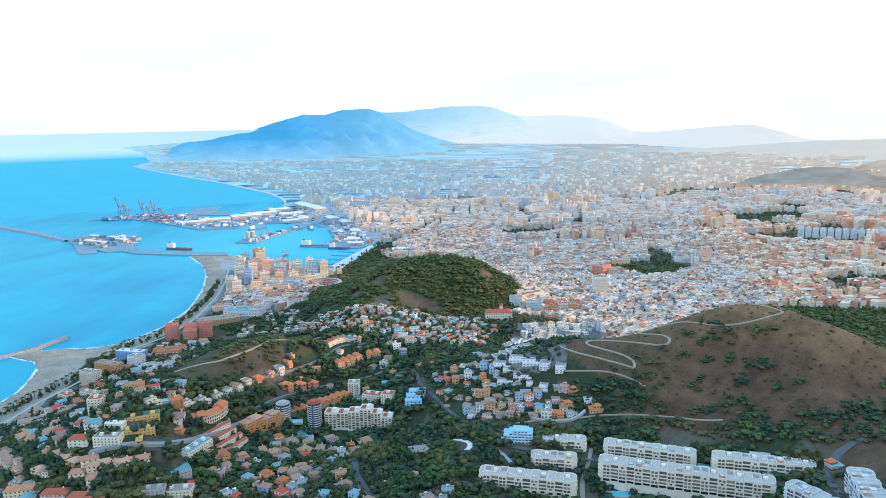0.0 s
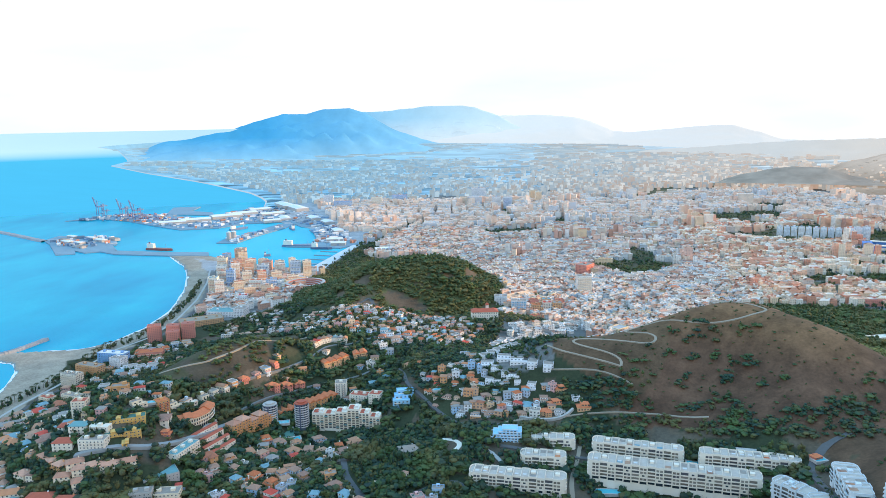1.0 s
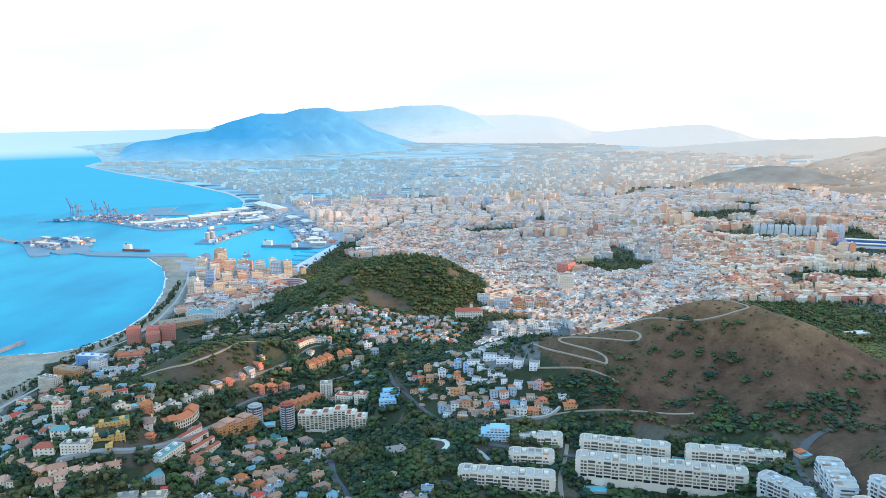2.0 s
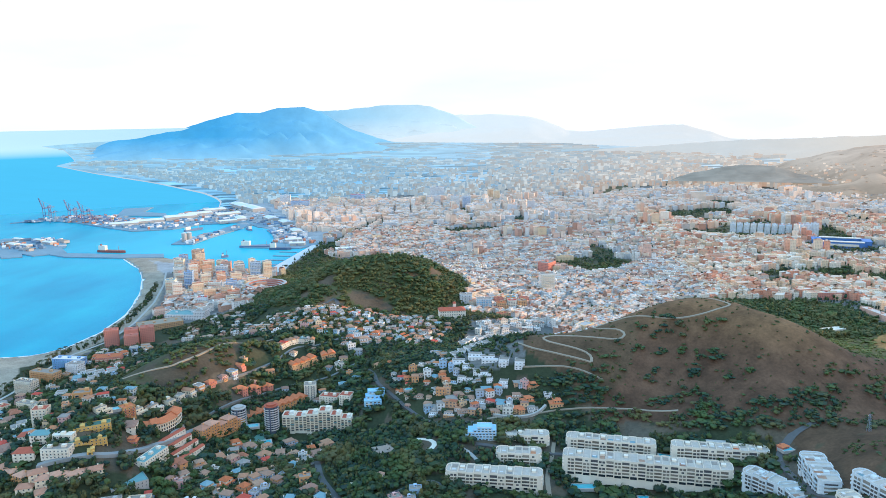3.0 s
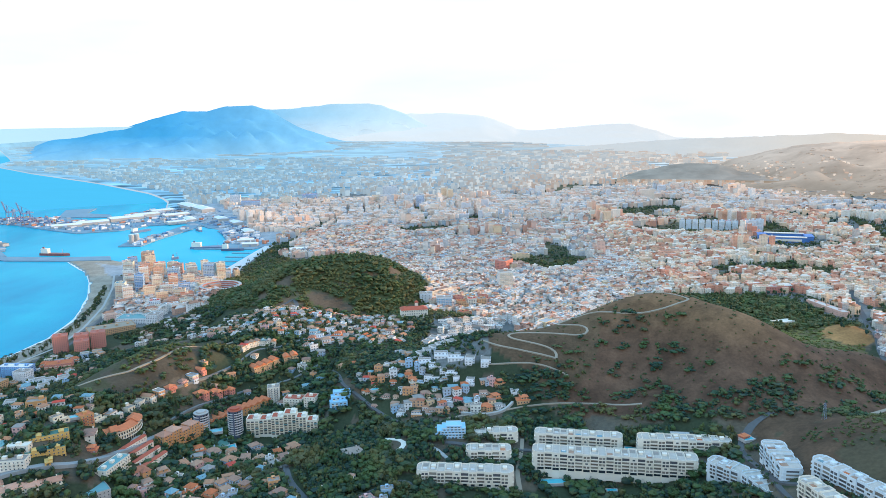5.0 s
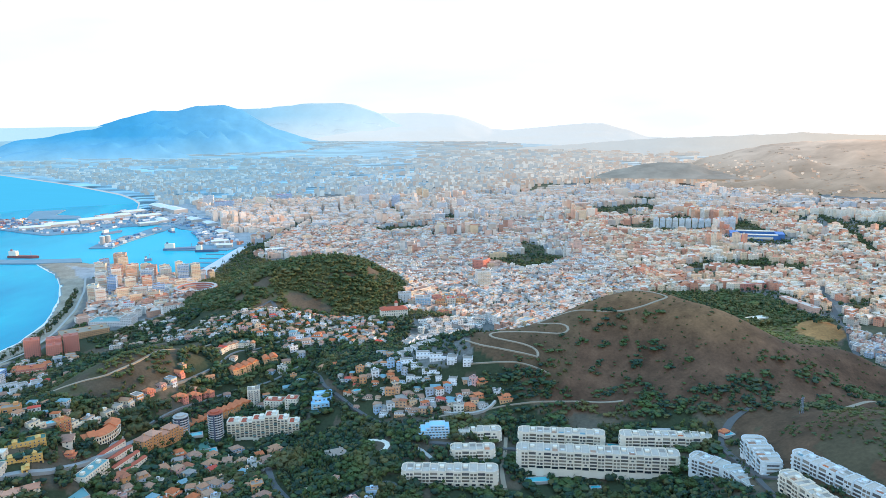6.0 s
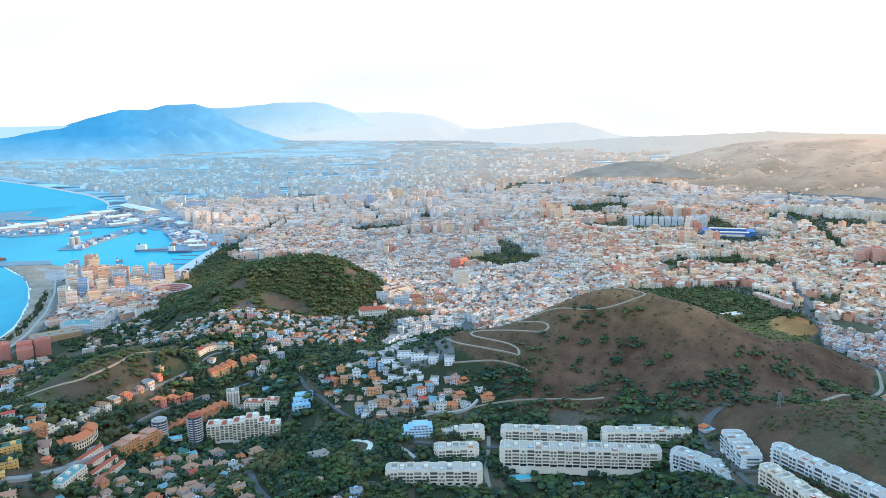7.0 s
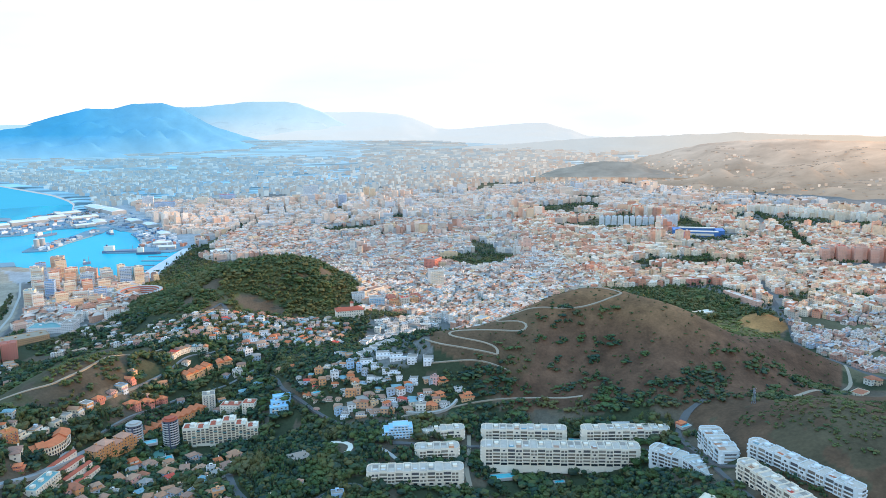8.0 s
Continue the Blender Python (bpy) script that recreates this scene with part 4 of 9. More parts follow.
# ---- builders ----
class Geo:
    """Gathers boxes, prisms and roofs into one mesh, with wall UVs in metres."""

    def __init__(self):
        self.v, self.f, self.m, self.uv = [], [], [], []

    def quad(self, pts, mat=0, uv=None):
        i = len(self.v)
        self.v += [tuple(p) for p in pts]
        self.f.append(list(range(i, i + len(pts))))
        self.m.append(mat)
        self.uv.append(uv or [(-1, -1)] * len(pts))

    def prism(self, ring, z0, z1, wall=0, top=None, bottom=False):
        n, u = len(ring), 0.0
        i = len(self.v)
        self.v += [(x, y, z0) for x, y in ring] + [(x, y, z1) for x, y in ring]
        for k in range(n):
            a, c = ring[k], ring[(k + 1) % n]
            w = math.hypot(c[0] - a[0], c[1] - a[1])
            self.f.append([i + k, i + (k + 1) % n, i + n + (k + 1) % n, i + n + k])
            self.m.append(wall)
            self.uv.append([(u, 0), (u + w, 0), (u + w, z1 - z0), (u, z1 - z0)])
            u += w
        self.f.append([i + n + k for k in range(n)])
        self.m.append(wall if top is None else top)
        self.uv.append([(-1, -1)] * n)
        if bottom:
            self.f.append([i + n - 1 - k for k in range(n)])
            self.m.append(wall)
            self.uv.append([(-1, -1)] * n)
        return self

    def box(self, x0, y0, z0, x1, y1, z1, wall=0, top=None):
        return self.prism([(x0, y0), (x1, y0), (x1, y1), (x0, y1)], z0, z1, wall, top, True)

    def frame_(self, outer, inner, z0, z1, mat=0):
        """A closed upstand between two rings of the same number of corners."""
        n, i = len(outer), len(self.v)
        self.v += [(x, y, z) for ring, z in ((outer, z0), (inner, z0), (outer, z1), (inner, z1)) for x, y in ring]
        for k in range(n):
            j = (k + 1) % n
            for face in ((k, j, 2 * n + j, 2 * n + k), (n + j, n + k, 3 * n + k, 3 * n + j), (2 * n + k, 2 * n + j, 3 * n + j, 3 * n + k), (j, k, n + k, n + j)):
                self.f.append([i + q for q in face])
                self.m.append(mat)
                self.uv.append([(-1, -1)] * 4)
        return self

    def rim(self, x0, y0, x1, y1, z0, z1, t, mat=0):
        return self.frame_([(x0, y0), (x1, y0), (x1, y1), (x0, y1)], [(x0 + t, y0 + t), (x1 - t, y0 + t), (x1 - t, y1 - t), (x0 + t, y1 - t)], z0, z1, mat)

    def hip(self, x0, y0, x1, y1, z, rise, over=0.5, mat=0, gable=False):
        """A hipped (or gabled) roof with eaves over the walls; the ridge runs along the longer side."""
        x0, y0, x1, y1 = x0 - over, y0 - over, x1 + over, y1 + over
        i = len(self.v)
        base = [(x0, y0), (x1, y0), (x1, y1), (x0, y1)]
        self.v += [(x, y, z - 0.2) for x, y in base] + [(x, y, z) for x, y in base]
        w, d = x1 - x0, y1 - y0
        run = 0.0 if gable else min(w, d) / 2
        if w >= d:
            self.v += [(x0 + run, (y0 + y1) / 2, z + rise), (x1 - run, (y0 + y1) / 2, z + rise)]
            tops = [[4, 5, 9, 8], [5, 6, 9], [6, 7, 8, 9], [7, 4, 8]]
        else:
            self.v += [((x0 + x1) / 2, y0 + run, z + rise), ((x0 + x1) / 2, y1 - run, z + rise)]
            tops = [[4, 5, 8], [5, 6, 9, 8], [6, 7, 9], [7, 4, 8, 9]]
        for face in [[3, 2, 1, 0]] + [[k, (k + 1) % 4, 4 + (k + 1) % 4, 4 + k] for k in range(4)] + tops:
            self.f.append([i + k for k in face])
            self.m.append(mat)
            self.uv.append([(-1, -1)] * len(face))
        return self

    def round_(self, cx, cy, r, z0, z1, n=20, wall=0, top=None, r1=None):
        r1 = r if r1 is None else r1
        i, u = len(self.v), 0.0
        for z, q in ((z0, r), (z1, r1)):
            self.v += [(cx + q * math.cos(2 * math.pi * k / n), cy + q * math.sin(2 * math.pi * k / n), z) for k in range(n)]
        w = 2 * math.pi * r / n
        for k in range(n):
            self.f.append([i + k, i + (k + 1) % n, i + n + (k + 1) % n, i + n + k])
            self.m.append(wall)
            self.uv.append([(k * w, 0), (k * w + w, 0), (k * w + w, z1 - z0), (k * w, z1 - z0)])
        self.f.append([i + n + k for k in range(n)])
        self.m.append(wall if top is None else top)
        self.uv.append([(-1, -1)] * n)
        self.f.append([i + n - 1 - k for k in range(n)])
        self.m.append(wall)
        self.uv.append([(-1, -1)] * n)
        return self

    def beam(self, a, b, t, mat=0):
        """A square bar from a to b."""
        a, b = Vector(a), Vector(b)
        d = (b - a).normalized()
        s = d.cross(Vector((0, 0, 1)) if abs(d.z) < 0.9 else Vector((1, 0, 0))).normalized() * t / 2
        q = d.cross(s).normalized() * t / 2
        i = len(self.v)
        self.v += [tuple(p + o) for p in (a, b) for o in (s + q, s - q, -s - q, -s + q)]
        for face in ([0, 1, 2, 3], [7, 6, 5, 4], [0, 4, 5, 1], [1, 5, 6, 2], [2, 6, 7, 3], [3, 7, 4, 0]):
            self.f.append([i + k for k in face])
            self.m.append(mat)
            self.uv.append([(-1, -1)] * 4)
        return self

    def mesh(self, name, *mats):
        me = bpy.data.meshes.new(name)
        me.from_pydata(self.v, [], self.f)
        for m in mats:
            me.materials.append(m)
        me.polygons.foreach_set("material_index", self.m)
        layer = me.uv_layers.new(name="UVMap")
        layer.data.foreach_set("uv", [c for face in self.uv for p in face for c in p])
        me.update()
        return me


def part(name, data, parent, label="", at=None):
    ob = new(name, data)
    ob.parent = parent
    if at is not None:
        ob.matrix_basis = at
    return tagged(ob, label) if label else ob


def thing(name, label, category, group=""):
    return tagged(new(name), label, category, group)


def set_down(ob, x, y, turn=0.0, z=None, sink=0.0):
    ob.matrix_basis = pose(x, y, (ground_at(x, y) if z is None else z) - sink, 0, 0, turn)
    return ob


LANES = []


def ribbon(name, pts, width, mat, label, category="road", lift=0.3, step=5.0, kind="structure"):
    """A strip over the ground along a bent line, with thickness."""
    LANES.append((pts, width))
    line = []
    for a, b in zip(pts, pts[1:]):
        n = max(1, int(math.dist(a, b) / step))
        line += [(a[0] + (b[0] - a[0]) * k / n, a[1] + (b[1] - a[1]) * k / n) for k in range(n)]
    line.append(pts[-1])
    p = np.array(line, float)
    for _ in range(3):
        p[1:-1] = 0.25 * p[:-2] + 0.5 * p[1:-1] + 0.25 * p[2:]
    t = np.gradient(p, axis=0)
    t /= np.maximum(np.linalg.norm(t, axis=1), 1e-6)[:, None]
    side = np.stack([t[:, 1], -t[:, 0]], 1) * width / 2
    zc = ground(p[:, 0], p[:, 1])
    zl, zr = ground(*(p - side).T), ground(*(p + side).T)
    top = np.maximum(zc, np.maximum(zl, zr) - 1.0) + lift
    rows = [np.column_stack([p - side, top]), np.column_stack([p + side, top]), np.column_stack([p - side, top - 3]), np.column_stack([p + side, top - 3])]
    v = np.stack(rows, 1).reshape(-1, 3)
    f = []
    for i in range(len(p) - 1):
        a, b = 4 * i, 4 * i + 4
        f += [(a, a + 1, b + 1, b), (a + 2, a, b, b + 2), (a + 1, a + 3, b + 3, b + 1)]
    return tagged(new(name, raw_mesh(name, v, f, [mat])), label, category, kind=kind)


# building masses in great number: rows of x, y, z, width, depth, height, turn, form
def masses(name, rows, mats, label, category, parapet=0.7, drawn=False):
    """Many buildings in one mesh: walls with UVs in metres, and a sunk flat roof (form 0) or a hipped tile roof (form 1)."""
    rows = np.asarray(rows, float)
    out_v, out_f, out_m, out_uv, count = [], [], [], [], 0
    for form in (0, 1):
        r = rows[rows[:, 7] == form]
        if not len(r):
            continue
        x, y, z, w, d, h, turn = r[:, :7].T
        hw, hd = w / 2, d / 2
        sx, sy = np.array([-1, 1, 1, -1]), np.array([-1, -1, 1, 1])
        def ring(k, zz, grow=0.0):
            return np.stack([(hw[:, None] + grow) * sx * k, (hd[:, None] + grow) * sy * k, np.repeat(zz[:, None], 4, 1)], -1)
        lift = np.where(np.minimum(w, d) < 5, 0.2, parapet)
        if form == 0:
            inset = np.clip(1 - 0.9 / np.maximum(np.minimum(hw, hd), 1), 0.5, 0.97)[:, None]
            v = np.concatenate([ring(1, 0 * h - 4), ring(1, h), ring(1, h) * np.concatenate([np.repeat(inset[:, :, None], 2, 2), np.ones((len(r), 1, 1))], 2),
                                ring(1, h - lift) * np.concatenate([np.repeat(inset[:, :, None], 2, 2), np.ones((len(r), 1, 1))], 2)], 1)
            f = [[k, (k + 1) % 4, 4 + (k + 1) % 4, 4 + k] for k in range(4)] + [[4 + k, 4 + (k + 1) % 4, 8 + (k + 1) % 4, 8 + k] for k in range(4)]
            f += [[8 + k, 8 + (k + 1) % 4, 12 + (k + 1) % 4, 12 + k] for k in range(4)] + [[12, 13, 14, 15]]
            m = [0] * 12 + [1]
        else:
            ridge = np.where((w >= d)[:, None, None], np.stack([np.stack([-(hw - hd) * 0.9, 0 * h, h + hd * 0.55], -1), np.stack([(hw - hd) * 0.9, 0 * h, h + hd * 0.55], -1)], 1),
                             np.stack([np.stack([0 * h, -(hd - hw) * 0.9, h + hw * 0.55], -1), np.stack([0 * h, (hd - hw) * 0.9, h + hw * 0.55], -1)], 1))
            v = np.concatenate([ring(1, 0 * h - 4), ring(1, h), ring(1, h, 0.4), ridge], 1)
            f = [[k, (k + 1) % 4, 4 + (k + 1) % 4, 4 + k] for k in range(4)] + [[4 + k, 4 + (k + 1) % 4, 8 + (k + 1) % 4, 8 + k] for k in range(4)]
            wide = [[8, 9, 13, 12], [9, 10, 13, 13], [10, 11, 12, 13], [11, 8, 12, 12]]
            m = [0] * 4 + [1] * 8
        ca, sa = np.cos(np.radians(turn))[:, None], np.sin(np.radians(turn))[:, None]
        px, py = v[..., 0] * ca - v[..., 1] * sa + x[:, None], v[..., 0] * sa + v[..., 1] * ca + y[:, None]
        vv = np.stack([px, py, v[..., 2] + z[:, None]], -1)
        n = v.shape[1]
        if form == 1:
            tall = [[8, 9, 12, 12], [9, 10, 13, 12], [10, 11, 13, 13], [11, 8, 12, 13]]
            fa = np.where((w >= d)[:, None, None], np.array(wide)[None], np.array(tall)[None])
            faces = np.concatenate([np.repeat(np.array(f)[None], len(r), 0), fa], 1)
        else:
            faces = np.repeat(np.array(f)[None], len(r), 0)
        faces = faces + (count + np.arange(len(r)) * n)[:, None, None]
        nf = faces.shape[1]
        uv = np.full((len(r), nf, 4, 2), -1.0)
        shift = (np.arange(len(r)) * 7.3 % 11)[:, None]
        lens = np.stack([w, d, w, d], 1)
        u0 = np.concatenate([0 * w[:, None], np.cumsum(lens, 1)[:, :3]], 1) + shift
        uv[:, :4, 0, 0], uv[:, :4, 1, 0], uv[:, :4, 2, 0], uv[:, :4, 3, 0] = u0, u0 + lens, u0 + lens, u0
        uv[:, :4, 0, 1] = uv[:, :4, 1, 1] = -4 + 0.0
        uv[:, :4, 2, 1] = uv[:, :4, 3, 1] = h[:, None]
        out_v.append(vv.reshape(-1, 3))
        out_f.append(faces.reshape(-1, 4))
        out_m.append(np.tile(m, len(r)))
        out_uv.append(uv.reshape(-1, 2))
        count += len(r) * n
    v = np.concatenate(out_v)
    wx, wy, wz = v.T if drawn else warp(v[:, 0], v[:, 1], v[:, 2])[:3]
    me = raw_mesh(name, np.stack([wx, wy, wz], -1), np.concatenate(out_f), mats, np.concatenate(out_m), np.concatenate(out_uv))
    me.validate()
    return tagged(new(name, me), label, category, kind="stuff")

# ---- shared small pieces of houses ----
TAKEN = []          # x, y, radius of what stands on the near ground, so that no tree grows through it


def window_mesh(w, h):
    g = Geo()
    g.box(-w / 2, -0.10, 0, w / 2, 0.05, h, 0)
    g.box(-w / 2 + 0.12, -0.13, 0.12, -0.04, -0.05, h - 0.12, 1)
    g.box(0.04, -0.13, 0.12, w / 2 - 0.12, -0.05, h - 0.12, 1)
    return g.mesh("window", m_frame, m_glass)


def opening_mesh(w, h):
    return Geo().box(-w / 2, -0.12, 0, w / 2, 0.05, h, 0).mesh("window", m_glass)


win_small, win_wide, win_door, win_band = window_mesh(1.3, 1.4), window_mesh(2.2, 1.5), opening_mesh(1.1, 2.1), opening_mesh(3.6, 2.2)


def windows_on(parent, x0, x1, y, floors, turn=0.0, pitch=3.8, first=0.9, mesh=None, storey=3.0, name="window"):
    """Windows in a row on each floor, on the wall at y that faces the way -y turned by turn."""
    n = max(1, int((x1 - x0) / pitch))
    for k in range(floors):
        for i in range(n):
            x = x0 + (i + 0.5) * (x1 - x0) / n
            part(name, mesh or win_small, parent, at=pose(0, 0, 0, 0, 0, turn) @ pose(x, y, first + storey * k))


# ---- villas: some forms, each built once and copied ----
def villa(form, wall, roof, windows_on=windows_on):
    t = thing("villa", "", "villa")
    w, r, c = Geo(), Geo(), Geo()
    extra = []

    def more(name):
        extra.append((name, Geo()))
        return extra[-1][1]

    if form == 0:
        w.box(-6, -4.5, -4, 6, 4.5, 6)
        more("wing").box(-1, -8.5, -4, 6, -4.5, 5.6)
        r.hip(-6, -4.5, 6, 4.5, 6, 2.2)
        r.hip(-1, -9, 6, -3, 5.6, 1.8)
        c.box(3, 1.5, 6, 3.9, 2.4, 9)
        windows_on(t, -6, -1, -4.5, 2)
        windows_on(t, -1, 6, -8.5, 2)
    elif form == 1:
        w.box(-7, -5, -4, 7, 5, 3.4)
        more("wing").box(-3, -4, 3.4, 5, 4, 6.2)
        r.hip(-7, -5, 7, 5, 3.4, 2.0)
        r.hip(-3, -4, 5, 4, 6.3, 2.0)
        c.box(-5.5, 0, 3.4, -4.7, 0.8, 7)
        windows_on(t, -7, 7, -5, 1)
        windows_on(t, -2.5, 4.5, -4, 1, first=4.5)
    elif form == 2:
        w.box(-7, -5, -4, 7, 5, 3.2)
        more("wing").box(-7, -1.5, 3.2, 4, 5, 6.4)
        more("parapet").rim(-7, -5, 7, -1.5, 3.2, 4.1, 0.2)
        more("parapet").rim(-7, -1.5, 4, 5, 6.4, 7.0, 0.2)
        r.box(-6.8, -1.3, 6.4, 3.8, 4.8, 6.5)
        r.box(4.2, -1.3, 3.2, 6.8, 4.8, 3.3)
        c.box(0, 2, 6.4, 2.5, 4.5, 8.4)
        windows_on(t, -6.5, 6.5, -5, 1, mesh=win_wide, pitch=4)
        windows_on(t, -6.5, 3.5, -1.5, 1, first=3.9, mesh=win_wide, pitch=4)
    elif form == 3:
        w.box(-5, -4, -4, 5, 4, 6.2)
        more("wing").box(5, -3, -4, 9, 3.5, 3.2)
        more("wing").box(-4, -6.2, -4, 3, -4, 2.8)
        r.hip(-5, -4, 5, 4, 6.2, 2.0)
        r.hip(5, -3, 9, 3.5, 3.2, 1.3)
        r.hip(-4, -6.2, 3, -3.8, 2.8, 0.5, 0.3)
        c.box(-3.5, 1, 6, -2.7, 1.8, 9)
        windows_on(t, -4.5, 4.5, -4, 1, first=4.0)
        windows_on(t, -4, 3, -6.2, 1, mesh=win_door, first=0.1, pitch=2.3, name="door")
    elif form == 5:
        w.box(-4, -5.5, -4, 4, 5.5, 6.2)
        more("wing").box(-4, -7.5, -4, 2, -5.5, 3.1)
        more("parapet").rim(-4, -7.5, 2, -5.5, 3.1, 4.0, 0.18)
        more("parapet").rim(-4, -5.5, 4, 5.5, 6.2, 7.0, 0.18)
        r.box(-3.8, -5.3, 6.2, 3.8, 5.3, 6.35)
        c.box(-1, 1, 6.2, 2.5, 4.5, 8.8)
        windows_on(t, -3.6, 3.6, -5.5, 1, first=3.6, mesh=win_door, pitch=3.0)
        windows_on(t, -3.6, 1.8, -7.5, 1, first=0.7, pitch=2.6)
    else:
        w.box(-3.6, -5.5, -4, 3.6, 5.5, 6.4)
        more("wing").box(-3.6, -7.2, -4, 3.6, -5.5, 3.1)
        more("parapet").rim(-3.6, -7.2, 3.6, -5.5, 3.1, 4.0, 0.18)
        r.hip(-3.6, -5.5, 3.6, 5.5, 6.4, 1.9, 0.35, gable=True)
        c.box(1.5, 2, 6, 2.2, 2.7, 9)
        windows_on(t, -3.3, 3.3, -5.5, 1, first=3.5, mesh=win_door, pitch=2.6)
        windows_on(t, -3.3, 3.3, -7.2, 1, first=0.5, pitch=2.6)
    part("wall", w.mesh("wall", wall), t)
    for name, g in extra:
        part(name, g.mesh(name, wall), t)
    part("roof", r.mesh("roof", roof), t)
    if windows_on is not no_windows:
        part("chimney" if form != 5 else "stair_head", c.mesh("chimney", wall), t)
    return t


def no_windows(*rows, **more):
    """Houses too far off for framed windows carry theirs in the facade."""


VILLA_LABELS = {0: "two-storey villa with wings under clay-tile roofs among garden trees", 1: "broad villa with a raised upper floor and hipped tile roofs",
                2: "modern flat-roofed villa with stepped white terraces", 3: "small plastered house with a porch and clay-tile roofs",
                4: "narrow plastered terraced house with a gabled tile roof and balcony", 5: "flat-roofed plastered terraced house with a stepped terrace"}
models = {}
WALLS = {"mixed": m_plaster, "white": m_white, "orange": m_orange, "brick": m_brick, "cream": m_cream}
FAR_WALLS = {"mixed": m_villa_stuff, "white": m_f_white, "orange": m_f_orange, "brick": m_f_brick, "cream": m_f_cream}


def put_villa(form, look_, x, y, turn, scale=1.0, group="villas on the slopes"):
    z = min(ground_at(x + dx, y + dy) for dx in (-4, 4) for dy in (-4, 4)) + 0.8
    far = y > 640
    if (form, look_, far) in models:
        ob = copy_thing(models[form, look_, far], pose(x, y, z, 0, 0, turn))
    else:
        roof = m_flat_roof if form in (2, 5) else m_terracotta if look_ in ("orange", "brick") else m_tile
        ob = models[form, look_, far] = villa(form, FAR_WALLS[look_], roof, no_windows) if far else villa(form, WALLS[look_], roof)
        ob.matrix_basis = pose(x, y, z, 0, 0, turn)
    ob.scale = (0.86 * scale,) * 3
    if "white hillside" in group:
        ob.scale.x *= 1.2
        ob.scale.z *= 0.70 if y < 800 else 0.95
    elif "under the white" in group or "hillside village" in group:
        ob.scale.z *= 0.80
    label = VILLA_LABELS[form]
    if look_ == "orange":
        label = label.replace("plastered", "orange-plastered").replace("villa", "orange-plastered villa")
    if look_ in ("brick", "cream"):
        tone = "red-brick" if look_ == "brick" else "cream"
        label = label.replace("plastered", tone).replace("villa", tone + " villa")
    if look_ == "white" and "white" not in label:
        label = label.replace("plastered", "white-plastered").replace("villa", "white villa")
    tagged(ob, label, "house" if form > 2 else "villa", group)
    TAKEN.append((x, y, 7.5 * scale))
    return ob


vr = random.Random(5)


def along_slope(x, y):
    gx, gy = ground_at(x + 6, y) - ground_at(x - 6, y), ground_at(x, y + 6) - ground_at(x, y - 6)
    return math.degrees(math.atan2(-gx, gy)) if math.hypot(gx, gy) > 0.4 else 0.0


def villas_at(spots, look_="mixed", forms=(0, 1, 2, 3), scale=1.0, turn=None, group="villas on the slopes"):
    for x, y in spots:
        t = turn if turn is not None else max(-60, min(60, along_slope(x, y) * 0.5)) + vr.uniform(-25, 25)
        put_villa(vr.choice(forms), look_, x, y, t, scale * vr.uniform(0.9, 1.12), group)


def row_of(pts, n, look_, form, scale, lean, group):
    """Houses side by side along a bent line; lean turns their fronts from the line's right-hand side."""
    p = np.array(pts, float)
    run_ = np.concatenate([[0], np.cumsum(np.linalg.norm(np.diff(p, axis=0), axis=1))])
    for k in range(n):
        q = (k + 0.5) / n * run_[-1]
        x, y = np.interp(q, run_, p[:, 0]), np.interp(q, run_, p[:, 1])
        i = min(int(np.searchsorted(run_, q)), len(p) - 1)
        a = math.degrees(math.atan2(*(p[i] - p[i - 1])[::-1]))
        put_villa(form, look_, float(x), float(y), a + lean, scale, group)


# by the beach and on the flat behind it
villas_at([(-609, 696), (-607, 712), (-634, 712), (-612, 673), (-590, 700), (-570, 690), (-585, 720), (-620, 735), (-600, 735), (-638, 695), (-640, 770), (-620, 775), (-590, 660), (-560, 665), (-575, 645)], scale=1.25)
villas_at([(-600, 870), (-584, 866), (-568, 860), (-554, 864), (-573, 828), (-588, 842), (-572, 785), (-560, 833), (-545, 852)], "white", (2, 3, 5), 1.25)
villas_at([(-606, 950), (-601, 965), (-622, 942), (-585, 979), (-571, 987), (-588, 958), (-560, 975)], "mixed", (2, 3, 5), 1.3)
# the houses along the road on the spur, each with its own look
for i, (x, y, form, look_, size) in enumerate(((-389, 573, 2, "cream", 1.35), (-372, 603, 2, "cream", 1.3), (-367, 621, 2, "mixed", 1.5), (-362, 640, 5, "cream", 1.5), (-359, 655, 5, "cream", 1.4), (-355, 668, 4, "mixed", 1.45),
                                           (-350, 682, 5, "mixed", 1.4), (-345, 697, 3, "brick", 1.3), (-340, 718, 3, "mixed", 1.2), (-336, 735, 5, "mixed", 1.5), (-334, 754, 4, "brick", 1.3))):
    put_villa(form, look_, x, y, 62 + 7 * (i % 3), 0.80 * size, "houses along the spur road")
villas_at([(-425, 604)], "orange", (2,), 1.5, 20)
villas_at([(-364, 571)], "white", (0,), 1.3, 15)
villas_at([(-355, 556)], "brick", (1,), 0.95, 10)
villas_at([(-447, 528), (-462, 540), (-480, 552), (-495, 575), (-478, 590), (-468, 570), (-510, 560)], "white", (0, 2, 3), 1.25)
villas_at([(-499, 517), (-474, 502), (-463, 489), (-440, 470), (-418, 463)], "mixed", (1, 3), 1.2)
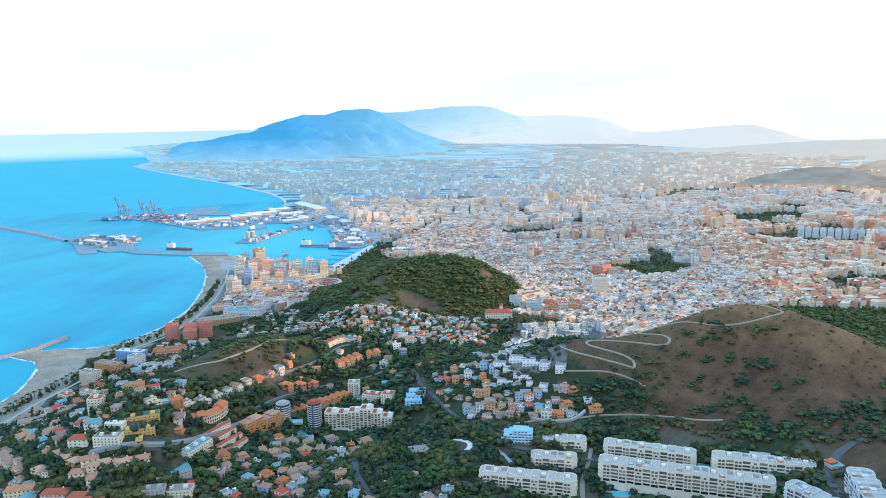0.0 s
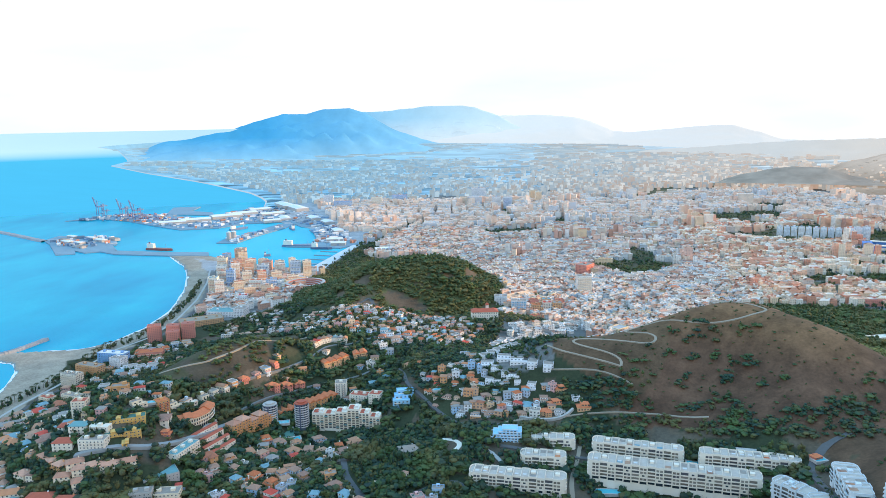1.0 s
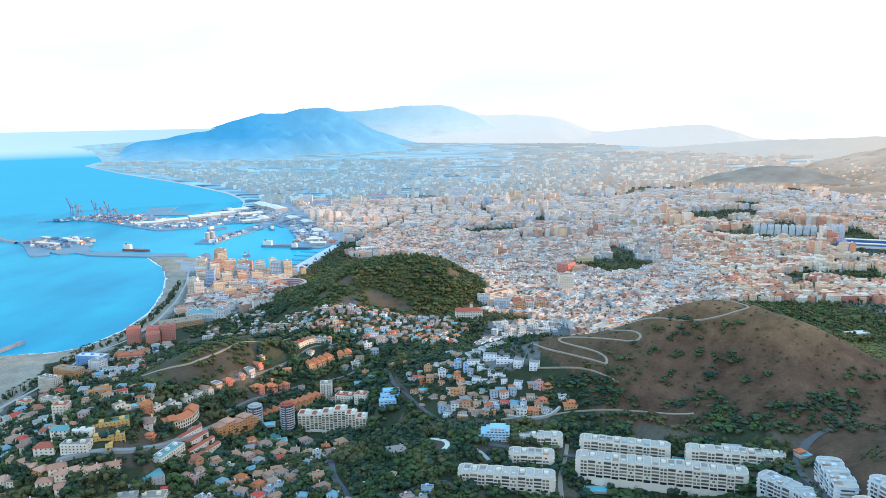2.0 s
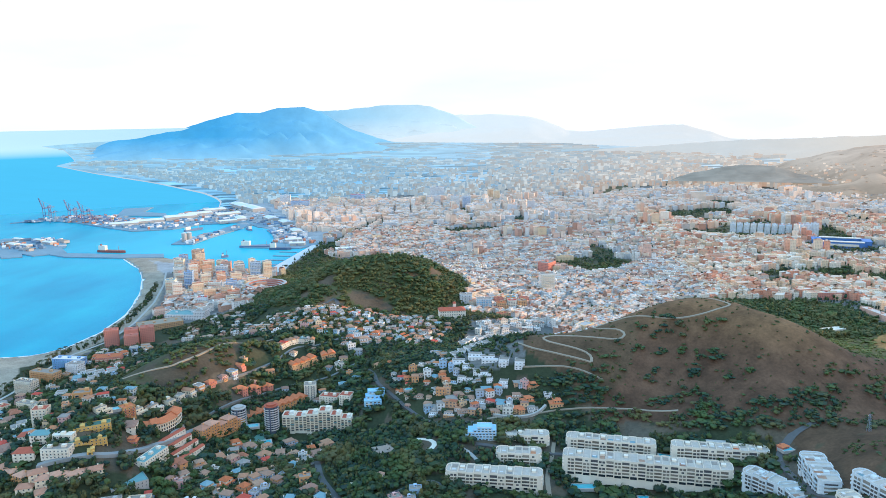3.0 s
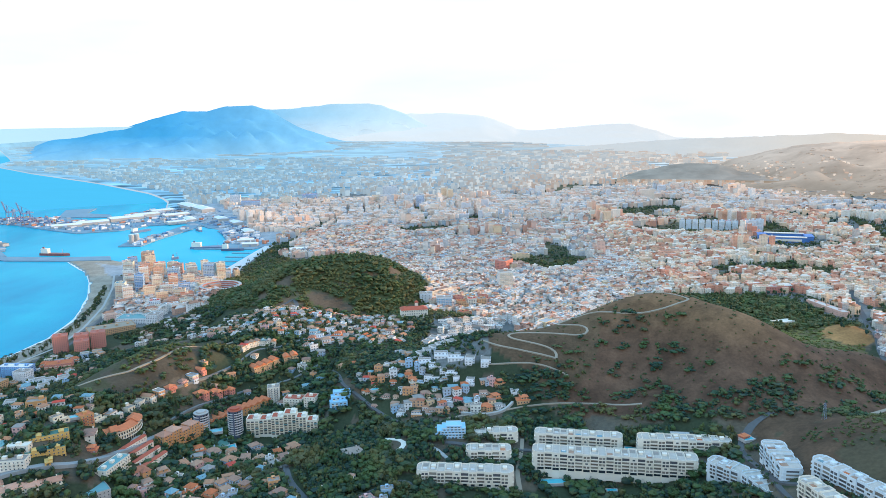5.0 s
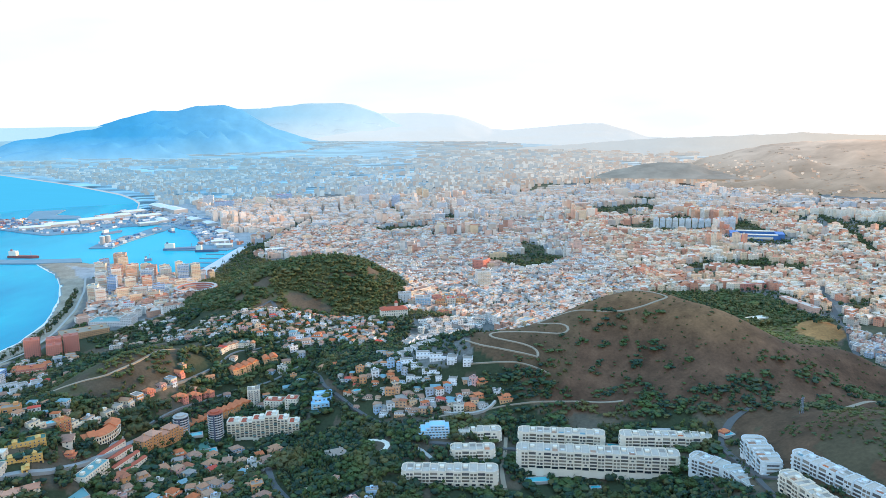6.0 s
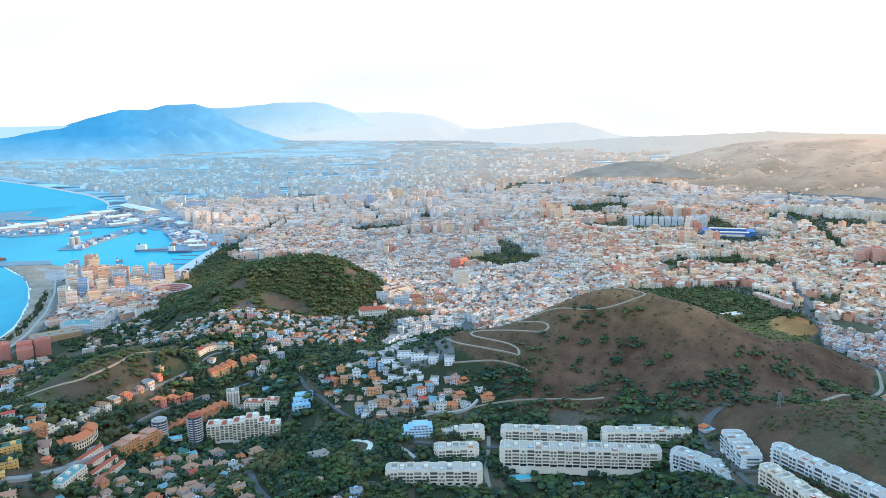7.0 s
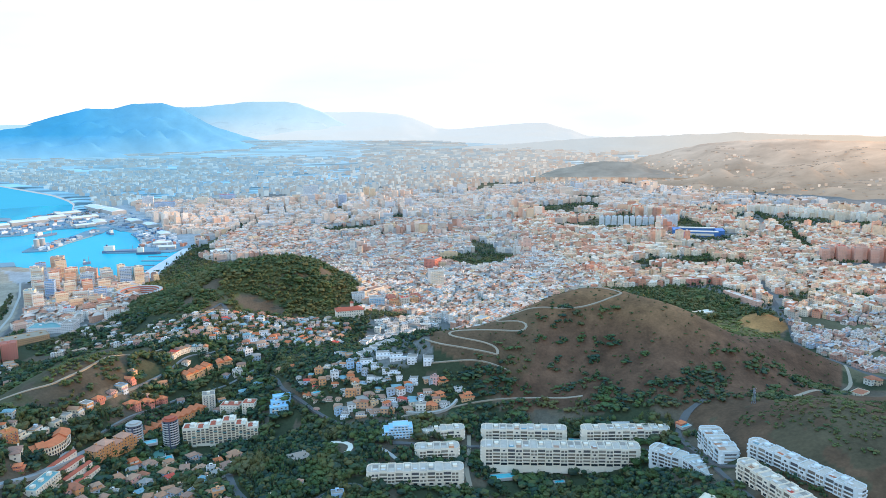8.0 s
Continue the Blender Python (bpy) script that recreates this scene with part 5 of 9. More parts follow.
villas_at([(-319, 560), (-308, 548), (-306, 575), (-297, 596), (-284, 597), (-271, 589), (-270, 572), (-295, 560), (-285, 542), (-253, 600), (-273, 553), (-262, 530), (-253, 544),
           (-260, 612), (-250, 562), (-240, 546), (-227, 552), (-229, 523), (-245, 524), (-293, 626), (-280, 628), (-264, 632), (-245, 616), (-246, 646)], "mixed", (0, 1, 3), 1.1)
villas_at([(-230, 612), (-209, 584), (-219, 576), (-218, 627), (-206, 640), (-192, 531), (-179, 520), (-206, 520), (-167, 512), (-204, 600)], "mixed", (0, 1, 3), 1.1)
# red-brick villas in a row, the orange terraces and the curved terrace of pale stone above them
row_of([(-326, 708), (-313, 731), (-300, 754)], 3, "brick", 0, 1.15, 0, "red-brick villas")
row_of([(-289, 794), (-277, 805), (-265, 817)], 4, "orange", 4, 1.3, 0, "orange terrace")
row_of([(-258, 818), (-242, 825)], 2, "orange", 4, 1.3, 0, "orange terrace")
row_of([(-311, 822), (-305, 836), (-294, 847), (-273, 850)], 8, "cream", 4, 0.95, 0, "curved stone terrace")
villas_at([(-235, 846), (-232, 860), (-213, 857), (-212, 887), (-202, 875), (-233, 880), (-222, 868)], "white", (2, 1, 3), 1.15)
# villas under the white village
for x, y, form, look_ in ((-22, 694, 0, "mixed"), (-37, 693, 2, "white"), (-24, 680, 3, "mixed"), (-23, 660, 0, "orange"), (-10, 662, 3, "white"), (-45, 658, 0, "mixed"), (-59, 673, 2, "white"), (-70, 681, 0, "mixed"),
                          (-54, 689, 0, "mixed"), (-89, 663, 2, "mixed"), (-104, 668, 2, "white"), (-82, 687, 0, "mixed"), (-133, 702, 1, "cream"), (-145, 712, 0, "cream"), (-139, 725, 3, "orange"), (-124, 722, 1, "mixed"),
                          (-104, 697, 2, "white"), (-95, 706, 0, "orange"), (-122, 696, 1, "cream"), (-116, 710, 3, "mixed"), (-75, 662, 1, "white"), (-40, 672, 0, "mixed"), (-112, 683, 3, "mixed"), (8, 678, 2, "white")):
    put_villa(form, look_, x, y, vr.uniform(-22, 22), vr.uniform(0.80, 1.0), "villas under the white village")
# the white village's own larger houses on the shoulder
for x, y, s in ((-82, 725, 1.3), (-65, 730, 1.35), (-51, 724, 1.35), (-36, 720, 1.35), (-20, 716, 1.4), (-73, 717, 1.0), (-64, 711, 1.0), (-56, 707, 1.0), (-79, 705, 1.1), (-72, 701, 1.1), (-51, 701, 0.9), (-36, 697, 1.1)):
    put_villa(vr.choice((5, 2)), "white", x, y, vr.uniform(-8, 10), 0.9 * s, "white hillside village")
for x, y, s in ((-89, 682, 1.0),):
    put_villa(0, "mixed", x, y, 20, s)


def district(ring, spacing, look_, forms, seed, keep=0.8, scale=1.0, group="hillside village"):
    """Houses on a jittered pattern within a stretch of the plan."""
    rd = random.Random(seed)
    xs, ys = [p[0] for p in ring], [p[1] for p in ring]
    y, odd = min(ys), 0
    while y < max(ys):
        x = min(xs) + odd * spacing / 2
        while x < max(xs):
            px, py = x + rd.uniform(-0.25, 0.25) * spacing, y + rd.uniform(-0.25, 0.25) * spacing
            ok = bool(in_polygon(np.array([px]), np.array([py]), ring)[0]) and rd.random() < keep
            if ok and all(math.hypot(px - a, py - b_) > r * 0.5 + 5 for a, b_, r in TAKEN):
                lk = look_ if isinstance(look_, str) else rd.choice(look_)
                put_villa(rd.choice(forms), lk, px, py, max(-50, min(50, along_slope(px, py) * 0.4)) + rd.uniform(-14, 14), scale * rd.uniform(0.88, 1.1), group)
            x += spacing
        y += spacing * 0.92
        odd = 1 - odd


# the white village below the hill's shoulder, villas under it, and the dense slope towards the wooded hill
row_of([(-92, 862), (-89, 872), (-81, 892), (-67, 901), (-51, 908), (-37, 917), (-24, 931)], 8, "white", 5, 1.05, 0, "white hillside village")
row_of([(-84, 880), (-72, 884), (-56, 893), (-42, 900), (-28, 912)], 8, "white", 5, 0.95, 0, "white hillside village")
row_of([(-92, 741), (-85, 747), (-76, 750), (-64, 759), (-52, 750)], 6, "white", 5, 1.0, 0, "white hillside village")
row_of([(-118, 784), (-110, 770), (-104, 752), (-97, 757)], 4, "mixed", 5, 1.0, 80, "white hillside village")
district([(-168, 775), (-150, 700), (-125, 672), (-60, 655), (-18, 660), (-14, 690), (-62, 712), (-105, 745), (-130, 770)], 13.0, ("mixed", "white", "mixed"), (0, 1, 2, 3), 4, 0.6, 0.74)
district([(-290, 898), (-250, 950), (-175, 985), (-108, 918), (-104, 868), (-140, 828), (-175, 858), (-212, 836), (-240, 868)], 12.5, ("mixed", "mixed", "white"), (0, 3, 4, 5), 5, 0.85, 0.82)
district([(-420, 960), (-400, 1030), (-330, 1010), (-262, 965), (-250, 905), (-330, 880), (-385, 905)], 12.5, ("mixed", "mixed", "white", "orange"), (0, 3, 4, 5), 6, 0.8, 0.82)


for x, y in ((-6, 668), (-24, 685), (4, 681), (-21, 699), (-37, 697), (-27, 665), (-13, 672), (-46, 666), (-58, 668), (-52, 684), (14, 668), (-8, 690)):
    if all(math.hypot(x - a, y - b_) > 9 for a, b_, r in TAKEN):
        put_villa(vr.choice((0, 1, 3)), vr.choice(("mixed", "white", "mixed", "orange")), x, y, vr.uniform(-30, 30), vr.uniform(0.9, 1.15))


# ---- flats ----
def flats(name, label, x, y, w, d, floors, turn, wall, roof, storey=3.0, base=None, heads=1, balconies=0, group="", slab=None, windows=True, pitch=3.4, rim=0.9, every=True):
    """A block of flats: body, sunk roof with a rim, lift heads, balconies and windows as parts."""
    t = thing(name, label, "apartment building", group)
    h = floors * storey
    part("wall", Geo().box(-w / 2, -d / 2, -5, w / 2, d / 2, h).rim(-w / 2, -d / 2, w / 2, d / 2, h, h + rim, 0.25).mesh("wall", wall), t)
    part("roof", Geo().box(-w / 2 + 0.25, -d / 2 + 0.25, h, w / 2 - 0.25, d / 2 - 0.25, h + 0.15).mesh("roof", roof), t)
    for k in range(heads):
        hx = (k + 0.5) / heads * w - w / 2
        part("lift_head", Geo().box(hx - 2, -1.5, h, hx + 2, 2, h + 2.6).mesh("lift_head", wall), t)
    if windows:
        windows_on(t, -w / 2 + 0.6, w / 2 - 0.6, -d / 2, floors, storey=storey, pitch=pitch)
        windows_on(t, -d / 2 + 0.6, d / 2 - 0.6, -w / 2, floors, turn=90, storey=storey, pitch=pitch + 0.8)
        windows_on(t, -d / 2 + 0.6, d / 2 - 0.6, -w / 2, floors, turn=-90, storey=storey, pitch=pitch + 0.8)
    if balconies:
        bw = w / balconies * 0.62
        me = Geo().box(-bw / 2, -1.3, -0.15, bw / 2, 0, 0).box(-bw / 2, -1.3, 0, bw / 2, -1.15, 1.0).box(-bw / 2, -1.15, 0, -bw / 2 + 0.12, 0, 1.0).box(bw / 2 - 0.12, -1.15, 0, bw / 2, 0, 1.0).mesh("balcony", slab or wall)
        for f_ in range(1, floors):
            for k in range(balconies):
                part("balcony", me, t, at=pose((k + 0.5) / balconies * w - w / 2, -d / 2, f_ * storey))
    z = base if base is not None else min(ground_at(x + dx * w * 0.3, y + dy * d * 0.3) for dx in (-1, 1) for dy in (-1, 1)) + 0.5
    t.matrix_basis = pose(x, y, z, 0, 0, turn)
    t.scale = (0.86,) * 3 if windows else (0.94, 0.94, 0.88)
    n = max(1, int(w / 14))
    for k in range(n):
        q = (k + 0.5) / n * w - w / 2
        TAKEN.append((x + q * math.cos(radians(turn)), y + q * math.sin(radians(turn)), max(8, d * 0.62)))
    return t


def hip_block(name, label, x, y, w, d, floors, turn, wall, roof, group="", balconies=0, slab=None):
    """Flats under a hipped tile roof, with windows and balconies on the front."""
    t = thing(name, label, "apartment building", group)
    h = floors * 2.8
    part("wall", Geo().box(-w / 2, -d / 2, -6, w / 2, d / 2, h).mesh("wall", wall), t)
    part("roof", Geo().hip(-w / 2, -d / 2, w / 2, d / 2, h, min(w, d) * 0.24, 0.5).mesh("roof", roof), t)
    part("chimney", Geo().box(w * 0.2, 0.5, h, w * 0.2 + 0.9, 1.4, h + min(w, d) * 0.24 + 0.6).mesh("chimney", wall), t)
    windows_on(t, -w / 2 + 0.6, w / 2 - 0.6, -d / 2, floors, storey=2.8, pitch=3.2)
    windows_on(t, -d / 2 + 0.6, d / 2 - 0.6, -w / 2, floors, turn=90, storey=2.8, pitch=4.0)
    windows_on(t, -d / 2 + 0.6, d / 2 - 0.6, -w / 2, floors, turn=-90, storey=2.8, pitch=4.0)
    if balconies:
        bw = w / balconies * 0.6
        me = Geo().box(-bw / 2, -1.3, -0.15, bw / 2, 0, 0).box(-bw / 2, -1.3, 0, bw / 2, -1.15, 1.0).mesh("balcony", slab or wall)
        for f_ in range(1, floors):
            for k in range(balconies):
                part("balcony", me, t, at=pose((k + 0.5) / balconies * w - w / 2, -d / 2, f_ * 2.8))
    set_down(t, x, y, turn, z=min(ground_at(x + a * w * 0.3, y + b_ * d * 0.3) for a in (-1, 1) for b_ in (-1, 1)) + 0.5)
    n = max(1, int(w / 12))
    for k in range(n):
        q = (k + 0.5) / n * w - w / 2
        TAKEN.append((x + q * math.cos(radians(turn)), y + q * math.sin(radians(turn)), max(7, d * 0.62)))
    return t


HEDGES = []


def terrace_block(x1, y1, x2, y2, roof_z, depth, floors=4, label="", tint=None, two_sided=False, arcade=False):
    """A long pale block with rounded ends: plain bays that stand forward, bays of banded balconies, a roof of walled
    terraces, dark panels for shaded openings at the foot.
    """
    wall = tint or m_white
    length, storey, bay = math.dist((x1, y1), (x2, y2)), 2.9, 6.4
    n = max(4, round((length - 8) / bay))
    bay = (length - 8) / n
    h = floors * storey + 0.6
    t = thing("apartment_block", label, "apartment building", "white terraced apartment blocks")
    hd, hl = depth / 2, length / 2
    front = []
    for k in range(n):
        xa, step = -hl + 4 + k * bay, 0.0 if k % 2 == 0 else 1.1
        front += [(xa, -hd + step), (xa + bay, -hd + step)]
    back = [(x, -y) for x, y in reversed(front)]
    east = [(hl - 1.4, -hd + 1.6), (hl - 0.3, -hd + 3.4), (hl, -hd + 5.2), (hl, hd - 5.2), (hl - 0.3, hd - 3.4), (hl - 1.4, hd - 1.6)]
    west = [(-x, -y) for x, y in east]
    ring = front + east + back + west
    clean = [p for i, p in enumerate(ring) if math.dist(p, ring[i - 1]) > 0.05]
    part("wall", Geo().prism(clean, -7, h, 0, 1).mesh("wall", wall, m_block_roof), t)
    inset = [(x * (1 - 0.5 / length), y - math.copysign(0.25, y)) for x, y in clean]
    part("parapet", Geo().frame_(clean, inset, h, h + 0.9).mesh("parapet", wall), t)
    rb = random.Random(int(x1 * 7 + y1))
    for k in range(n):
        xm = -hl + 4 + (k + 0.5) * bay
        part("terrace_wall", Geo().box(xm - bay / 2 - 0.12, -hd + 1.4, h, xm - bay / 2 + 0.12, hd - 1.4, h + 0.9 + 0.5 * (k % 2)).mesh("terrace_wall", wall), t)
        if k % 3 == 1:
            part("stair_head", Geo().box(xm - 1.7, -0.8, h, xm + 1.7, 2.6, h + 1.8).hip(xm - 1.7, -0.8, xm + 1.7, 2.6, h + 1.8, 0.8, 0.2).mesh("stair_head", wall), t)
        if rb.random() < 0.22:
            part("terrace_floor", Geo().box(xm - 2.2, -hd + 2.0, h, xm + 2.2, -1.2, h + 0.12).mesh("terrace_floor", m_tile), t, "clay-tiled roof terrace")
        elif rb.random() < 0.5:
            part("terrace_floor", Geo().box(xm - 2.4, 1.0, h, xm + 2.0, hd - 1.8, h + 0.12).mesh("terrace_floor", m_flat_roof), t, "dark gravelled roof terrace")
        if rb.random() < 0.4:
            part("awning", Geo().box(xm - 1.5, -hd + 1.5, h + 1.9, xm + 1.5, -hd + 3.6, h + 2.05).mesh("awning", m_frame), t)
    slab = Geo().box(-bay / 2 + 0.06, -1.5, -0.22, bay / 2 - 0.06, 0.0, 0.0).box(-bay / 2 + 0.06, -1.5, 0, bay / 2 - 0.06, -1.36, 0.95).mesh("balcony", wall)
    rail = Geo().box(-bay * 0.44, -0.9, -0.2, bay * 0.44, 0.0, 0.0).box(-bay * 0.44, -0.9, 0, bay * 0.44, -0.78, 0.85).mesh("balcony", wall)
    # dark panels on the flat wall stand for shaded recesses and doorways
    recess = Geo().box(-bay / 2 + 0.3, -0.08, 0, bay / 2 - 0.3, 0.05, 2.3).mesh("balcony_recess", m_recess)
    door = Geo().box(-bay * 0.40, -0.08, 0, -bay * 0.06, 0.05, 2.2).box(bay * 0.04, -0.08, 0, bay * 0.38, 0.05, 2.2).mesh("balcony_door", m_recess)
    # dark panels stand in for the shade of the openings at the foot
    arch = opening_mesh(bay - 1.0, 2.3) if arcade else opening_mesh(bay * 0.5, 1.8)
    for turn in (0, 180) if two_sided else (0,):
        at = pose(0, 0, 0, 0, 0, turn)
        for k in range(n):
            xm = (-hl + 4 + (k + 0.5) * bay) * (1 if turn == 0 else -1)
            drawn = k % 2 == 1
            wy = -hd + (1.1 if drawn else 0.0)
            part("arcade_shade_panel", arch, t, at=at @ pose(xm, wy, 0.2))
            for f_ in range(1, floors):
                if drawn:
                    part("balcony", slab, t, at=at @ pose(xm, wy, f_ * storey))
                    part("balcony_recess", recess, t, at=at @ pose(xm, wy, f_ * storey + 0.15))
                elif (k // 2 + f_) % 5:
                    part("balcony", rail, t, at=at @ pose(xm, wy, f_ * storey))
                    part("balcony_door", door, t, at=at @ pose(xm, wy, f_ * storey + 0.1))
                else:
                    part("window", win_wide, t, at=at @ pose(xm, wy, f_ * storey + 0.9))
    curve = [(hl + 0.5 - abs(q) ** 2.2 * 0.9, q * (hd - 1.6)) for q in (-1, -0.75, -0.5, -0.25, 0, 0.25, 0.5, 0.75, 1)]
    band = [(x, y) for x, y in curve] + [(x - 1.0, y) for x, y in reversed(curve)]
    end_rail = Geo().prism(band, 0, 1.05, bottom=True).mesh("balcony", wall)
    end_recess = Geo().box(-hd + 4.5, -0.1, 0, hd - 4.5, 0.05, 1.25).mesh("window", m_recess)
    for turn in (0, 180):
        for f_ in range(1, floors):
            part("balcony", end_rail, t, at=pose(0, 0, 0, 0, 0, turn) @ pose(0, 0, f_ * storey - 0.2))
            part("window", end_recess, t, at=pose(0, 0, 0, 0, 0, turn + 90) @ pose(0, -hl, f_ * storey + 0.95))
    ang = math.degrees(math.atan2(y2 - y1, x2 - x1))
    cx, cy = (x1 + x2) / 2, (y1 + y2) / 2
    t.matrix_basis = pose(cx, cy, roof_z - h, 0, 0, ang)
    for k in range(n):
        q = (k + 0.5) * bay - hl + 4
        TAKEN.append((cx + q * math.cos(radians(ang)), cy + q * math.sin(radians(ang)), hd + 2))
    for q in np.arange(-hl + 1, hl, 2.6):
        o = -hd - 4.0 + 1.2 * math.sin(q * 1.7)
        HEDGES.append((cx + q * math.cos(radians(ang)) - o * math.sin(radians(ang)), cy + q * math.sin(radians(ang)) + o * math.cos(radians(ang))))
    return t


BLOCK = "long white apartment block with banded balconies and walled roof terraces"
terrace_block(-83, 559, -3, 554, 53.5, 16, 4, BLOCK)
terrace_block(-42, 586, -3, 585, 57.5, 15, 4, BLOCK)
terrace_block(-34, 613, 5, 614, 61, 14, 4, BLOCK)
terrace_block(20, 612, 96, 600, 61, 14, 4, BLOCK)
terrace_block(15, 580, 149, 560, 60, 17, 5, "long white apartment block with banded balconies over an arcade", arcade=True)
terrace_block(107, 593, 185, 585, 64, 14, 4, BLOCK)
BEND, HILLSIDE = "pale blue-white apartment block that bends down the slope", "long pale blue-white apartment block stepping down the hillside"
terrace_block(155, 549, 176, 526, 65.5, 16, 4, BEND, m_pale_blue, True)
terrace_block(176, 525, 184, 492, 67, 16, 4, BEND, m_pale_blue, True)
terrace_block(201, 545, 197, 497, 82, 18, 4, "pale blue-white apartment block with rounded ends on the slope", m_pale_blue, True)
terrace_block(212, 496, 248, 416, 93, 13, 4, HILLSIDE, m_pale_blue, True)
terrace_block(196, 479, 213, 412, 86, 14, 4, HILLSIDE, m_white, True)
flats("sports_hall", "low flat-roofed hall with a pale roof below the blocks", 166, 452, 30, 18, 2, -48, m_white, m_cream, heads=0, base=62)

# long low sheds and a red-roofed house behind the blocks
for x0, x1, y in ((113, 137, 606), (139, 160, 603)):
    t = thing("carport", "long low grey carport roof behind the apartment blocks", "carport", "carports")
    part("roof", Geo().box(-(x1 - x0) / 2, -3.0, 2.6, (x1 - x0) / 2, 3.0, 2.9).mesh("roof", m_concrete), t)
    part("back_wall", Geo().box(-(x1 - x0) / 2, 2.6, -3, (x1 - x0) / 2, 2.9, 2.6).mesh("back_wall", m_concrete), t)
    for k in range(5):
        part("post", Geo().box(-0.15, -2.9, -3, 0.15, -2.6, 2.6).mesh("post", m_steel), t, at=pose((k - 2) * (x1 - x0) / 4.2, 0, 0))
    set_down(t, (x0 + x1) / 2, y, -6, sink=-1.0)
    TAKEN.append(((x0 + x1) / 2, y, 12))
put_villa(3, "brick", 196, 585, 30, 0.9)

# stepped light-blue block beside the white ones
t = thing("stepped_apartment_block", "light blue stepped apartment block with roof terraces among trees", "apartment building")
for k, (x0, x1, y0, y1, z0, z1) in enumerate(((-17, 15, -8.5, 8.5, -5, 3.2), (-15, 15, -7.8, 9, 3.2, 6.3), (-13, 15, -7.2, 9, 6.3, 9.4), (-8, 15, -6.4, 8, 9.4, 12.5), (-4, 11, -5.6, 7, 12.5, 15.2))):
    part("storey", Geo().box(x0, y0, z0, x1, y1, z1).mesh("storey", m_sky_blue), t)
    part("parapet", Geo().rim(x0, y0, x1, y1, z1, z1 + 0.8, 0.2).mesh("parapet", m_pale_blue), t)
    windows_on(t, x0 + 0.6, x1 - 0.6, y0, 1, first=z1 - 2.4, mesh=win_wide, pitch=3.2)
    part("balcony", Geo().box(x1 - 8.5, y0 - 1.3, z1 - 3.0, x1 - 0.5, y0, z1 - 2.85).box(x1 - 8.5, y0 - 1.3, z1 - 2.85, x1 - 0.5, y0 - 1.18, z1 - 2.0).mesh("balcony", m_pale_blue), t)
set_down(t, -56, 612, 2, sink=1.5)
t.scale = (0.92, 0.88, 0.72)
TAKEN.append((-56, 612, 17))


def round_tower(x, y, z, cap, label):
    """A round tower of flats with a balcony ring on every floor."""
    t = thing("apartment_tower", label, "apartment building", "twin round towers")
    part("wall", Geo().round_(0, 0, 7.6, -5, 32, 28).mesh("wall", m_dark_bays), t)
    ring = Geo()
    arc_ = [2 * math.pi * k / 28 for k in range(7)]
    for r0, z0, z1 in ((7.5, -0.2, 0.0), (8.85, 0.0, 1.05)):
        ring.prism([(9.0 * math.cos(q), 9.0 * math.sin(q)) for q in arc_] + [(r0 * math.cos(q), r0 * math.sin(q)) for q in reversed(arc_)], z0, z1, bottom=True)
    me = ring.mesh("balcony", m_frame)
    glass = Geo()
    for k in range(28):
        if k % 2 == 0 and k % 7 != 6:
            a = 2 * math.pi * (k + 0.5) / 28
            c, s = math.cos(a), math.sin(a)
            glass.prism([(7.4 * c + 0.7 * s, 7.4 * s - 0.7 * c), (7.72 * c + 0.7 * s, 7.72 * s - 0.7 * c), (7.72 * c - 0.7 * s, 7.72 * s + 0.7 * c), (7.4 * c - 0.7 * s, 7.4 * s + 0.7 * c)], 0, 2.1)
    gm = glass.mesh("window", m_glass)
    for f_ in range(10):
        for q in range(4):
            part("balcony", me, t, at=pose(0, 0, 1.5 + 3 * f_, 0, 0, 90 * q + 12))
        part("window", gm, t, at=pose(0, 0, 1.6 + 3 * f_))
    part("roof", Geo().round_(0, 0, 8.6, 32, 32.8, 28).round_(0, 0, 5.5, 32.8, 34.6, 20).mesh("roof", cap), t)
    t.matrix_basis = pose(x, y, z)
    t.scale = (0.84, 0.84, 0.80)
    TAKEN.append((x, y, 12))


round_tower(-301, 662, 33, m_concrete, "round apartment tower with white balcony rings and a grey roof")
round_tower(-271, 672, 32, m_red_roof, "round apartment tower with white balcony rings and a red roof")

